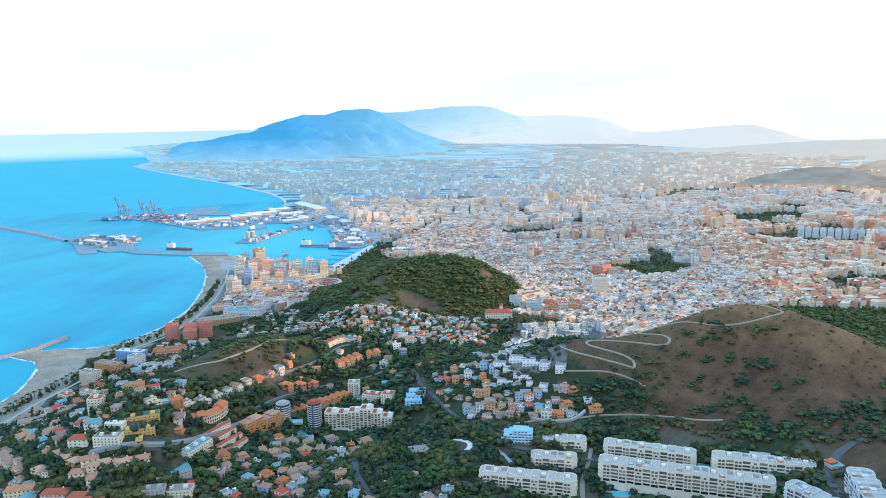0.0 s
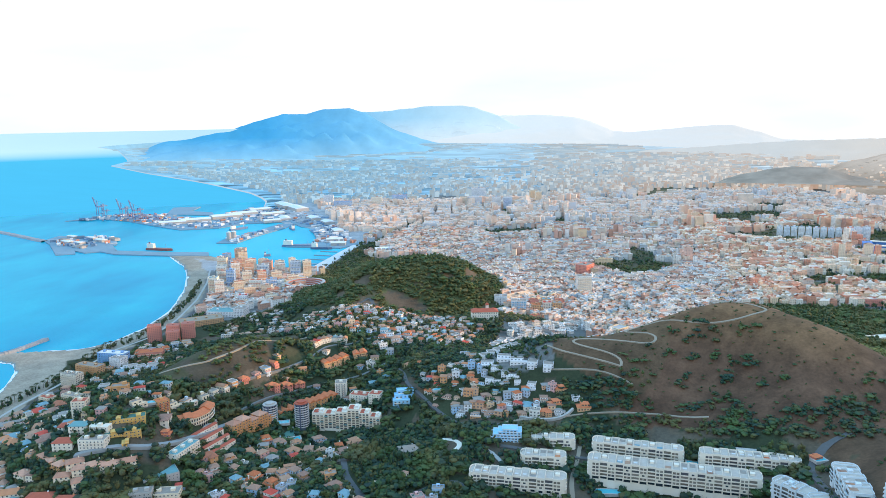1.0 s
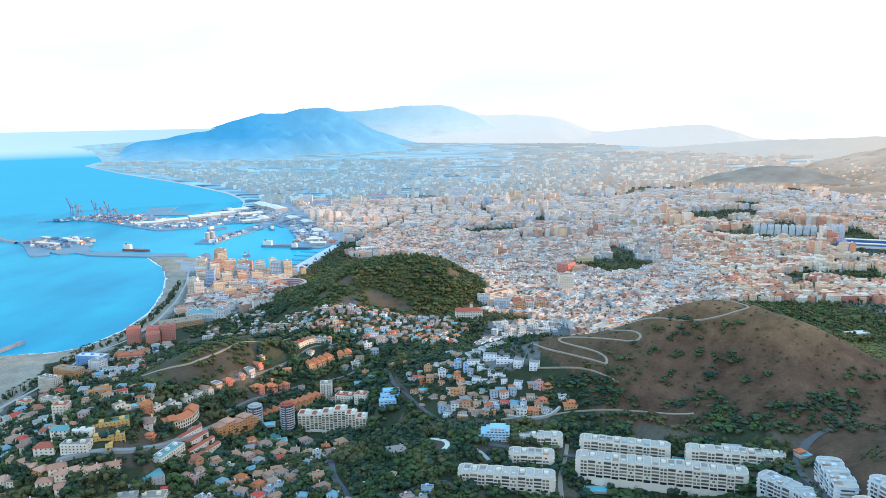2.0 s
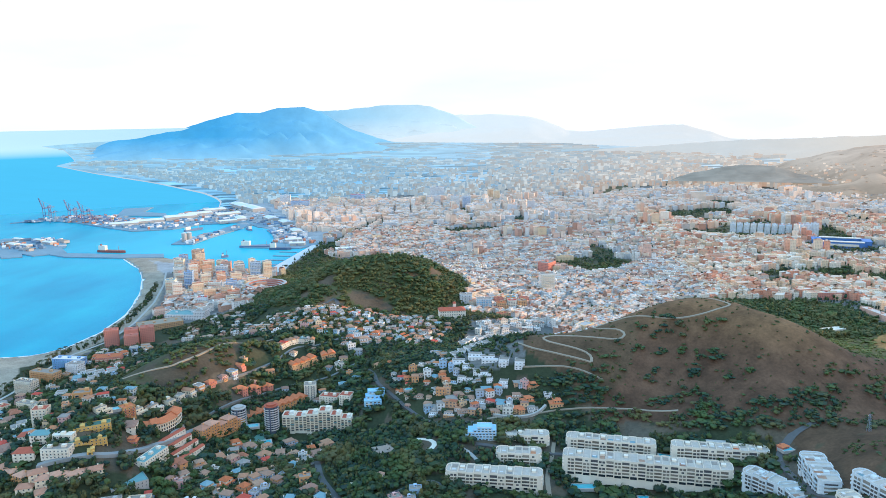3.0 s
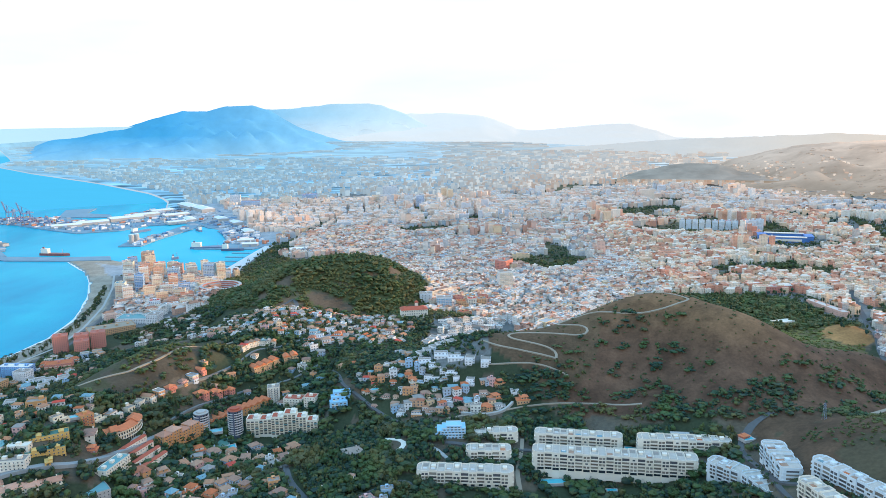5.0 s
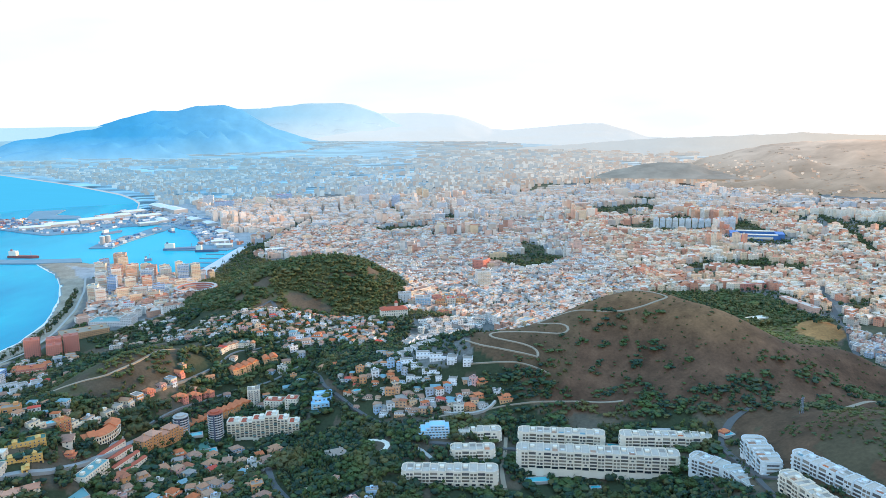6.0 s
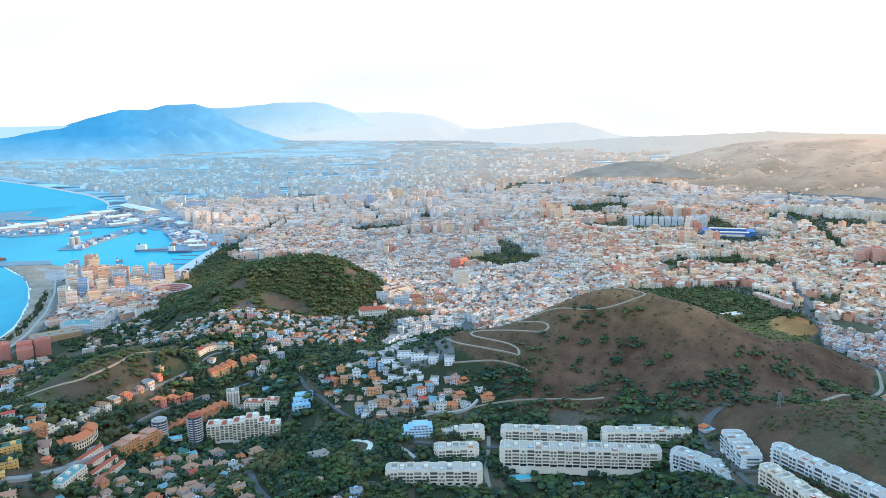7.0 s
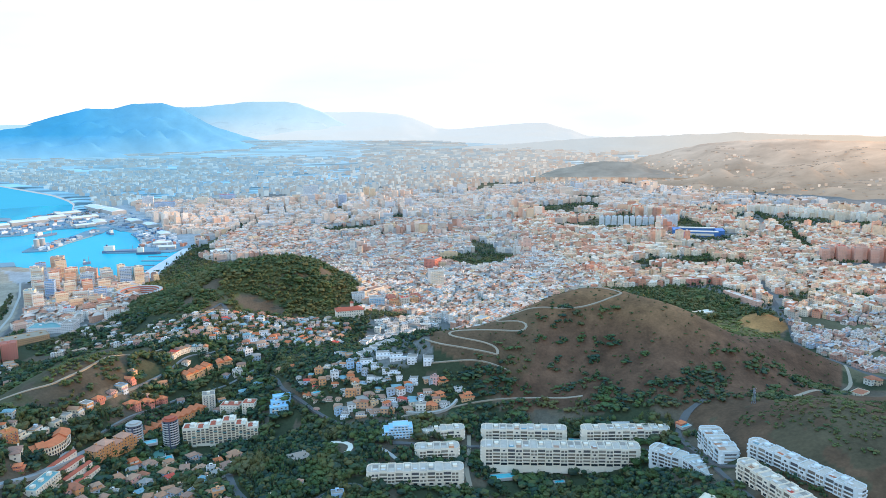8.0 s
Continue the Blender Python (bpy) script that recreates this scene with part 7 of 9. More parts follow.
ribbon("track", [(52, 712), (26, 719), (-8, 733), (-24, 745)], 2.8, m_track, "pale switchback track up the hill", "track", lift=0.5)
ribbon("track", [(52, 712), (57, 718), (44, 727), (22, 735), (4, 745), (2, 752), (12, 757), (52, 750), (88, 744), (95, 751), (84, 762), (62, 769), (57, 776), (66, 784), (98, 784), (128, 768), (152, 762), (178, 763), (203, 772), (208, 782), (196, 800), (180, 812), (166, 822)], 2.8, m_track, "pale switchback track up the hill", "track", lift=0.5)
ribbon("wall_walk", [(-46, 652), (-31, 646), (-16, 648), (-3, 655), (4, 665)], 2.4, m_concrete, "pale retaining wall below the villas", "wall", lift=2.2)
ribbon("track", [(-22, 712), (12, 708), (30, 706), (54, 698), (62, 694)], 3, m_track, "faint terrace track", "track")
ribbon("track", [(-60, 646), (-22, 652), (12, 661), (43, 664), (89, 665), (127, 657)], 3, m_track, "dirt track along the foot of the hill", "track")
ribbon("road", [(640, 1260), (586, 1150), (545, 1040), (495, 926), (464, 845), (450, 790), (455, 740), (478, 700), (520, 660)], 7, m_asphalt, "broad pale street round the end of the hill")
ribbon("road", [(455, 740), (430, 690), (380, 655), (340, 630), (310, 612)], 4, m_track, "dirt lane up the ravine")
flats("apartment_building", "long salmon-pink block with rows of windows beside the wood", 506, 1068, 84, 13, 3, -78, m_f_salmon, m_town_roof, heads=3, windows=False)
flats("apartment_building", "long red-brick block with a brown roof behind the wood", 496, 1192, 76, 18, 4, 6, m_f_brick, m_town_roof, heads=2, windows=False)
flats("sports_hall", "long low white hall in a clearing of the wood", 414, 1010, 34, 14, 1, 20, m_white, m_white, heads=0, windows=False)
flats("villa_block", "cream villa with a walled yard at the hill's end", 424, 668, 20, 14, 1, 30, m_cream, m_tile, heads=0)
for k, (x, y) in enumerate(((452, 690), (470, 672), (500, 700), (485, 650), (520, 680))):
    put_villa((0, 3, 4, 5, 3)[k], ("mixed", "orange", "white")[k % 3], x, y, 20 + 15 * k, 1.2)
ribbon("promenade", [(-655, 600), (-664, 693), (-668, 754), (-664, 820), (-672, 900), (-682, 975), (-664, 1040), (-676, 1146), (-712, 1289), (-765, 1437), (-820, 1560)], 4, m_concrete, "beach promenade", "promenade")
ribbon("road", [(-640, 600), (-648, 693), (-652, 754), (-648, 815), (-655, 880), (-664, 960), (-648, 1040), (-660, 1146), (-690, 1289), (-740, 1437)], 5.5, m_asphalt, "sea-front road")
ribbon("road", [(-590, 605), (-572, 632), (-543, 640), (-505, 640), (-470, 612), (-440, 600)], 7, m_asphalt, "road up from the beach")

# small terrace and steps on the hill's top
t = thing("lookout", "pale stone lookout terrace with a low wall on the hilltop", "terrace")
part("floor", Geo().box(-9, -5, -3, 9, 5, 0.6).mesh("floor", m_track), t)
part("parapet", Geo().rim(-9, -5, 9, 5, 0.6, 1.6, 0.5).mesh("parapet", m_concrete), t)
set_down(t, 168, 826, 20, sink=-0.5)
TAKEN.append((168, 826, 10))

# transmission tower on the near ridge
t = thing("transmission_tower", "lattice steel transmission tower on a dry ridge", "pylon")
g = Geo()
for sx in (-1, 1):
    for sy in (-1, 1):
        g.beam((2.2 * sx, 2.2 * sy, -1), (0.5 * sx, 0.5 * sy, 24), 0.3)
for k in range(8):
    z0, z1 = 3 * k, 3 * k + 3
    r0, r1 = 2.2 - 1.7 * z0 / 24, 2.2 - 1.7 * z1 / 24
    for a, b_ in (((-r0, -r0, z0), (r1, -r1, z1)), ((r0, r0, z0), (-r1, r1, z1)), ((-r0, r0, z0), (-r1, -r1, z1)), ((r0, -r0, z0), (r1, r1, z1))):
        g.beam(a, b_, 0.14)
part("mast", g.mesh("mast", m_steel), t)
for z in (17, 20.5, 24):
    arm = part("crossarm", Geo().beam((-3.4, 0, z), (3.4, 0, z), 0.3).beam((-3.4, 0, z), (0, 0, z + 1.2), 0.15).beam((3.4, 0, z), (0, 0, z + 1.2), 0.15).mesh("crossarm", m_steel), t)
    for sx in (-3.3, 3.3):
        part("insulator", Geo().round_(sx, 0, 0.18, z - 1.5, z, 6).mesh("insulator", m_white), arm)
set_down(t, 262, 584, 25)
t.scale = (0.6, 0.6, 0.6)

# ---- the harbour ----
from mathutils.geometry import tessellate_polygon


def quay(pts, label, top=2.8, mat=None):
    n = len(pts)
    area = sum(pts[i][0] * pts[(i + 1) % n][1] - pts[(i + 1) % n][0] * pts[i][1] for i in range(n))
    ring = pts if area > 0 else pts[::-1]
    bm = bmesh.new()
    lo = [bm.verts.new((*warp(x, y, -8)[:3],)) for x, y in ring]
    hi = [bm.verts.new((*warp(x, y, top)[:3],)) for x, y in ring]
    for i in range(n):
        bm.faces.new((lo[i], lo[(i + 1) % n], hi[(i + 1) % n], hi[i]))
    for tri in tessellate_polygon([[Vector((x, y, 0)) for x, y in ring]]):
        bm.faces.new([hi[i] for i in tri])
    bmesh.ops.recalc_face_normals(bm, faces=bm.faces)
    me = bpy.data.meshes.new("quay")
    bm.to_mesh(me)
    bm.free()
    me.materials.append(mat or m_quay)
    return tagged(new("quay", me), label, "quay", kind="structure")


m_quay = surface("quay_paving", [(0.22, 0.35, 0.43)], 0.9, grain=0.3, grain_scale=0.02, fine=0.15)
m_pale_quay = surface("pale_quay_paving", [(0.66, 0.70, 0.72)], 0.9, grain=0.2, grain_scale=0.03, fine=0.2)
m_rock = surface("breakwater_rock", [(0.34, 0.36, 0.38)], 0.95, grain=0.35, grain_scale=0.05, fine=0.4)
m_pale_shed = surface("pale_shed_roof", [(0.80, 0.83, 0.86)], 0.6, grain=0.12, grain_scale=0.03)
m_hull = surface("ship_hull", [(0.10, 0.15, 0.24), (0.30, 0.10, 0.09), (0.16, 0.24, 0.36)], 0.5, grain=0.1)
m_crane_red = surface("crane_paint", [(0.13, 0.24, 0.42), (0.18, 0.28, 0.44)], 0.5, grain=0.1)
m_goods = surface("port_goods_paint", [(0.72, 0.76, 0.80), (0.20, 0.34, 0.52), (0.52, 0.58, 0.62), (0.56, 0.26, 0.18), (0.84, 0.85, 0.86), (0.12, 0.22, 0.34), (0.36, 0.44, 0.50)], 0.7, by="island", grain=0.15)
m_box = surface("container_paint", [(0.50, 0.16, 0.12), (0.14, 0.26, 0.46), (0.60, 0.34, 0.12), (0.55, 0.56, 0.58), (0.40, 0.14, 0.14)], 0.6, by="island", grain=0.1)

quay([(-1562, 1960), (-1576, 2049), (-1436, 2045), (-1360, 2026), (-1278, 1895), (-1326, 1863), (-1358, 1823), (-1309, 1755), (-1353, 1734), (-1490, 1892)], "outer mole platform of pale concrete")
quay([(-1400, 1900), (-1300, 1905), (-1222, 1812), (-1290, 1768), (-1345, 1800)], "root of the outer mole", 3.1)
quay([(-1350, 1871), (-1224, 1805), (-1047, 1790), (-943, 1797), (-915, 1745), (-1020, 1740), (-1191, 1754), (-1312, 1817)], "pier to the outer mole", 3.0)
quay([(-1800, 2385), (-1741, 2505), (-1683, 2587), (-1510, 2580), (-1220, 2420), (-1240, 2190), (-1315, 2235), (-1561, 2395), (-1709, 2452)], "container terminal quay")
quay([(-1240, 2190), (-1220, 2420), (-1290, 2650), (-1180, 2900), (-1020, 2760), (-940, 2390), (-1075, 2340), (-1127, 2235)], "warehouse quay", 2.85)
quay([(-940, 2390), (-1020, 2760), (-890, 2590), (-774, 2297), (-852, 2270)], "inner harbour quay", 2.75)
quay([(-890, 2590), (-680, 2240), (-648, 2070), (-715, 2050), (-780, 2215), (-774, 2297)], "inner harbour quay", 2.95)
quay([(-1510, 2575), (-1600, 2795), (-1497, 2836), (-1459, 2681), (-1350, 2640), (-1300, 2560)], "spit of the terminal", 2.9)
quay([(-992, 1943), (-930, 1946), (-926, 2060), (-897, 2250), (-900, 2330), (-950, 2330), (-958, 2284), (-966, 2080), (-1002, 2055)], "pier with silos", 3.0)
quay([(-774, 1926), (-690, 1950), (-712, 2010), (-766, 2145), (-800, 2200), (-790, 2270), (-717, 2320), (-640, 2110), (-615, 2050), (-560, 1949), (-600, 1880), (-762, 1894)], "ferry pier and car park", 3.0)
quay([(-560, 1535), (-590, 1560), (-588, 1645), (-578, 1925), (-556, 1925), (-556, 1640), (-548, 1560)], "palm-lined pale quay", 3.0, m_pale_quay)
for k, y in enumerate((1660, 1715, 1770, 1825)):
    quay([(-592, y), (-640, y + 6), (-640, y + 13), (-592, y + 7)], "marina jetty", 1.6)


def bank(pts, width, label):
    """A rock breakwater with sloping sides."""
    p = np.array(pts, float)
    line = np.concatenate([np.linspace(a, b_, 24, endpoint=False) for a, b_ in zip(p, p[1:])] + [p[-1:]])
    t = np.gradient(line, axis=0)
    t /= np.linalg.norm(t, axis=1)[:, None]
    s = np.stack([t[:, 1], -t[:, 0]], 1)
    wob = np.random.RandomState(2).uniform(-0.8, 0.8, (len(line), 4))
    cross = ((-0.5 * width, -5), (-0.25 * width, 4.5), (0.25 * width, 4.5), (0.5 * width, -5))
    v = np.stack([np.column_stack([line + s * (o + wob[:, j:j + 1]), np.full(len(line), z) + wob[:, j]]) for j, (o, z) in enumerate(cross)], 1).reshape(-1, 3)
    w = np.stack(warp(v[:, 0], v[:, 1], v[:, 2])[:3], -1)
    f = [(4 * i + j, 4 * i + j + 1, 4 * i + j + 5, 4 * i + j + 4) for i in range(len(line) - 1) for j in range(3)]
    return tagged(new("breakwater", raw_mesh("breakwater", w, f, [m_rock])), label, "breakwater", kind="structure")


bank([(-2400, 2410), (-2029, 2217), (-1782, 2086), (-1551, 1950)], 30, "long rock breakwater")
bank([(-900, 860), (-853, 925), (-840, 960), (-833, 1018)], 13, "rock groyne at the beach")
bank([(-960, 790), (-900, 860)], 13, "rock groyne at the beach")


def crane(x, y, turn, scale=1.0):
    """A quay crane with its boom raised."""
    t = thing("quay_crane", "tall quay crane with its boom raised", "crane", "container cranes")
    for sx in (-9, 9):
        for sy in (-11, 11):
            part("leg", Geo().beam((sx, sy, 0), (sx, sy, 42), 1.9).mesh("leg", m_crane_red), t)
    for z in (14, 42):
        for s in (-1, 1):
            part("cross_beam", Geo().beam((-9, 11 * s, z), (9, 11 * s, z), 1.6).mesh("cross_beam", m_crane_red), t)
            part("side_beam", Geo().beam((9 * s, -11, z), (9 * s, 11, z), 1.6).mesh("side_beam", m_crane_red), t)
    part("girder", Geo().beam((-3, -30, 44), (-3, 14, 44), 2.2).beam((3, -30, 44), (3, 14, 44), 2.2).mesh("girder", m_crane_red), t)
    part("boom", Geo().beam((-3, 14, 44), (-3, 26, 84), 2.0).beam((3, 14, 44), (3, 26, 84), 2.0).beam((-3, 24, 77), (3, 24, 77), 1.5).beam((-3, 19, 60), (3, 19, 60), 1.5).mesh("boom", m_crane_red), t)
    part("apex", Geo().beam((-7, 8, 42), (0, 10, 68), 1.5).beam((7, 8, 42), (0, 10, 68), 1.5).beam((0, 10, 68), (0, 24, 78), 0.9).beam((0, 10, 68), (0, -28, 45), 0.9).mesh("apex", m_crane_red), t)
    part("machine_house", Geo().box(-5, -16, 44, 5, -6, 51).mesh("machine_house", m_crane_red), t)
    t.matrix_basis = pose(x, y, 2.8, 0, 0, turn) @ Matrix.Scale(scale, 4)


for x, y, s_ in ((-1728, 2490, 0.95), (-1700, 2480, 0.6), (-1585, 2420, 0.95), (-1555, 2408, 0.55), (-1508, 2376, 0.95), (-1470, 2362, 0.55), (-1412, 2352, 0.45)):
    crane(x, y, 150, s_)


def shed(x, y, w, d, h, turn, label="long pale warehouse with a shallow gabled roof", mat=None, name="warehouse"):
    t = thing(name, label, "warehouse", "port warehouses")
    part("wall", Geo().box(-w / 2, -d / 2, -1, w / 2, d / 2, h).mesh("wall", m_concrete), t)
    part("roof", Geo().hip(-w / 2, -d / 2, w / 2, d / 2, h, d * 0.10, 0.4, gable=True).mesh("roof", mat or m_pale_shed), t)
    part("door", Geo().box(-3, -d / 2 - 0.2, 0, 3, -d / 2 + 0.1, min(5, h - 1)).mesh("door", m_steel), t)
    wx, wy, wz, k = warp(x, y, max(2.8, ground_at(x, y)))
    t.matrix_basis = pose(float(wx), float(wy), float(wz), 0, 0, turn) @ Matrix.Scale(float(k), 4)


for x, y, w, d, h, turn in ((-1339, 2320, 90, 40, 9, 30), (-1284, 2380, 100, 45, 10, 35), (-1216, 2480, 110, 50, 11, 40), (-1185, 2570, 90, 44, 10, 42), (-1110, 2800, 150, 50, 12, 128),
                            (-1020, 2690, 140, 50, 12, 128), (-1176, 2690, 80, 40, 9, 40), (-1072, 2560, 90, 40, 9, 45), (-980, 2450, 80, 34, 8, 120), (-1000, 2380, 60, 30, 8, 40),
                            (-860, 2420, 70, 36, 9, 124), (-780, 2330, 60, 34, 9, 124), (-690, 2150, 60, 30, 9, 118), (-650, 1990, 46, 28, 8, 20), (-618, 1925, 40, 26, 8, 10)):
    shed(x, y, w, d, h, turn)
for x, y, w, d in ((-1449, 1917, 40, 22), (-1399, 1900, 34, 18), (-1482, 1950, 30, 16), (-1363, 1950, 40, 20), (-1335, 1975, 30, 18), (-1420, 1990, 36, 18), (-1350, 1840, 26, 14), (-1500, 2010, 40, 16)):
    shed(x, y, w, d, 7, -25, "small port shed on the mole", m_flat_roof if w < 32 else None, "shed")
for x, y in ((-975, 1992), (-966, 2006)):
    t = thing("silo", "pale concrete grain silo on the pier", "silo", "silos")
    part("drum", Geo().round_(0, 0, 7, 0, 24, 20).mesh("drum", m_concrete), t)
    part("cap", Geo().round_(0, 0, 7.2, 24, 25.5, 20, r1=3).mesh("cap", m_pale_shed), t)
    t.matrix_basis = pose(x, y, 3.0)
# vehicles, stores and stacked goods on the quays, too many to count
pc = np.random.RandomState(14)
clutter = []
for ring, n in (([(-992, 1943), (-930, 1946), (-926, 2060), (-905, 2250), (-950, 2300), (-964, 2080), (-1000, 2055)], 40), ([(-760, 1930), (-690, 1955), (-790, 2200), (-717, 2310), (-640, 2100), (-575, 1949)], 110),
                ([(-1230, 2200), (-1220, 2420), (-1290, 2650), (-1180, 2880), (-1030, 2750), (-950, 2400), (-1075, 2350), (-1127, 2245)], 240), ([(-1780, 2400), (-1690, 2570), (-1520, 2570), (-1240, 2420), (-1240, 2210), (-1560, 2400)], 200),
                ([(-930, 2400), (-1010, 2740), (-890, 2580), (-690, 2240), (-650, 2080), (-715, 2060), (-780, 2230)], 170), ([(-1555, 1965), (-1430, 2040), (-1370, 2020), (-1290, 1900), (-1350, 1830), (-1485, 1900)], 70)):
    xs, ys = [q[0] for q in ring], [q[1] for q in ring]
    x, y = pc.uniform(min(xs), max(xs), n * 3), pc.uniform(min(ys), max(ys), n * 3)
    ok = np.where(in_polygon(x, y, ring))[0][:n]
    clutter.append(np.column_stack([x[ok], y[ok], np.full(len(ok), 7.0), pc.uniform(5, 26, len(ok)), pc.uniform(3, 10, len(ok)), pc.uniform(-2, 4, len(ok)), pc.choice([35, 125, 70], len(ok)), np.zeros(len(ok))]))
masses("port_goods", np.concatenate(clutter), [m_goods, m_goods], "stores, lorries and stacked goods on the quays", "port goods", 0.2)
# stacked containers
cr = np.random.RandomState(4)
g = Geo()
for bx, by in ((-1660, 2500), (-1600, 2470), (-1540, 2440), (-1480, 2430), (-1620, 2530), (-1560, 2500), (-1440, 2400)):
    for k in range(14):
        x, y = bx + cr.uniform(-24, 24), by + cr.uniform(-14, 14)
        g.box(x, y, 2.8, x + 12, y + 5, 2.8 + 2.6 * cr.randint(1, 5))
tagged(new("containers", g.mesh("containers", m_box)), "stacks of red, blue and orange shipping containers", "containers", kind="stuff")


def ship(x, y, length, beam_, turn, label, decks=3):
    t = thing("ship", label, "ship", "ships in the harbour")
    l, w = length / 2, beam_ / 2
    part("hull", Geo().prism([(-l, -w * 0.8), (l * 0.7, -w), (l, 0), (l * 0.7, w), (-l, w * 0.8)], -2, 6).mesh("hull", m_hull), t)
    part("deckhouse", Geo().box(-l * 0.9, -w * 0.7, 6, -l * 0.9 + length * 0.24, w * 0.7, 6 + 3 * decks).mesh("deckhouse", m_white), t)
    part("funnel", Geo().box(-l * 0.82, -1.5, 6 + 3 * decks, -l * 0.82 + 4, 1.5, 10 + 3 * decks).mesh("funnel", m_hull), t)
    part("mast", Geo().beam((l * 0.5, 0, 6), (l * 0.5, 0, 18), 0.8).mesh("mast", m_steel), t)
    t.matrix_basis = pose(x, y, 0, 0, 0, turn)


ship(-1105, 1832, 84, 15, -8, "dark cargo ship moored at the pier", 4)
ship(-1047, 2218, 70, 13, 60, "dark red cargo ship at the quay", 3)
ship(-725, 1905, 100, 16, 0, "blue-grey ship beside the ferry pier", 4)
ship(-650, 1872, 60, 12, 0, "white-decked ferry at the pier", 4)
ship(-760, 1760, 18, 6, 40, "small tug in the harbour basin", 1)
ship(-868, 2225, 50, 11, 125, "ship at the inner quay", 3)

# ---- bull ring, high-rises behind the beach ----
t = thing("bullring", "round brick bullring with open tiers", "bullring")
n, g = 32, Geo()
for k in range(n):
    a, b_ = 2 * math.pi * k / n, 2 * math.pi * (k + 1) / n
    for r0, r1, z in ((34, 40, 12), (30, 34, 9), (26, 30, 6), (22, 26, 3)):
        g.prism([(r0 * math.cos(a), r0 * math.sin(a)), (r1 * math.cos(a), r1 * math.sin(a)), (r1 * math.cos(b_), r1 * math.sin(b_)), (r0 * math.cos(b_), r0 * math.sin(b_))], -3, z, 0, 1)
part("grandstand", g.mesh("grandstand", m_brick, m_concrete), t)
part("arena", Geo().round_(0, 0, 22, -3, 0.5, 32).mesh("arena", m_track), t)
set_down(t, -514, 1363, 0)
TAKEN.append((-514, 1363, 44))

m_tower_a = facade("tower_facades_warm", [(0.85, 0.66, 0.48), (0.88, 0.80, 0.66), (0.78, 0.48, 0.34), (0.88, 0.85, 0.80), (0.68, 0.38, 0.30), (0.88, 0.76, 0.60)], bay=3.2, by="object", glass=(0.22, 0.18, 0.16), weight=0.75)
m_tower_b = facade("tower_facades_cool", [(0.70, 0.78, 0.86), (0.36, 0.54, 0.80), (0.80, 0.82, 0.84)], bay=3.2, by="object")


def tower(x, y, w, d, floors, turn, mat, group="high-rises behind the beach", label="tall pale apartment tower with rows of balconies"):
    t = thing("apartment_tower", label, "apartment building", group)
    h = floors * 3.1
    part("wall", Geo().box(-w / 2, -d / 2, -4, w / 2, d / 2, h).rim(-w / 2, -d / 2, w / 2, d / 2, h, h + 1, 0.3).mesh("wall", mat), t)
    part("roof", Geo().box(-w / 2 + 0.3, -d / 2 + 0.3, h, w / 2 - 0.3, d / 2 - 0.3, h + 0.2).mesh("roof", m_flat_roof if floors % 2 else m_tile), t)
    part("lift_head", Geo().box(-2.5, -2, h, 3, 2.5, h + 3.2).mesh("lift_head", mat), t)
    if y < 1600 and x < -500:
        me = Geo().box(-w / 2 + 1, -d / 2 - 1.2, -0.15, w / 2 - 1, -d / 2, 0.0).box(-w / 2 + 1, -d / 2 - 1.2, 0.0, w / 2 - 1, -d / 2 - 1.05, 0.9).mesh("balcony", mat)
        for f_ in range(1, floors):
            part("balcony", me, t, at=pose(0, 0, f_ * 3.1))
    else:
        g = Geo()
        for f_ in range(1, floors):
            g.box(-w / 2 + 1, -d / 2 - 1.2, f_ * 3.1 - 0.15, w / 2 - 1, -d / 2, f_ * 3.1 + 0.75)
        tagged(part("balconies", g.mesh("balconies", mat), t), kind="stuff")
    wx, wy, wz, k = warp(x, y, ground_at(x, y))
    t.matrix_basis = pose(float(wx), float(wy), float(wz), 0, 0, turn) @ Matrix.Scale(float(k), 4)


for i, (x, y, w, d, fl) in enumerate(((-740, 1560, 24, 20, 17), (-722, 1530, 20, 18, 16), (-760, 1500, 18, 16, 14), (-742, 1470, 20, 16, 15), (-712, 1480, 18, 16, 13), (-690, 1500, 24, 14, 12),
                                     (-720, 1420, 20, 16, 13), (-694, 1430, 18, 18, 14), (-668, 1440, 20, 14, 12), (-640, 1450, 24, 14, 11), (-610, 1470, 22, 14, 11), (-585, 1480, 14, 14, 14),
                                     (-570, 1462, 22, 16, 13), (-548, 1468, 18, 16, 13), (-700, 1380, 18, 15, 12), (-676, 1370, 16, 16, 13), (-650, 1390, 20, 14, 10), (-622, 1400, 18, 14, 10),
                                     (-690, 1320, 18, 16, 12), (-668, 1300, 18, 14, 11), (-640, 1330, 22, 14, 8), (-610, 1340, 24, 14, 8), (-580, 1350, 20, 14, 8), (-600, 1290, 22, 14, 7),
                                     (-570, 1300, 20, 14, 7), (-545, 1270, 22, 14, 6), (-560, 1240, 18, 13, 6), (-590, 1235, 18, 13, 6), (-530, 1225, 20, 13, 5), (-780, 1570, 20, 16, 12),
                                     (-650, 1500, 20, 16, 11), (-560, 1415, 22, 14, 6), (-600, 1425, 22, 14, 8), (-680, 1545, 20, 14, 10), (-640, 1545, 20, 14, 9))):
    tower(x, y, w, d, fl, 28 if i % 3 else 12, m_tower_b if i in (2, 9, 12, 15, 22, 27, 29) else m_tower_a)
m_tower_pale = facade("tower_facades_pale_blue", [(0.70, 0.80, 0.88), (0.80, 0.84, 0.86)], bay=3.2, by="object", glass=(0.22, 0.24, 0.27), weight=0.7)
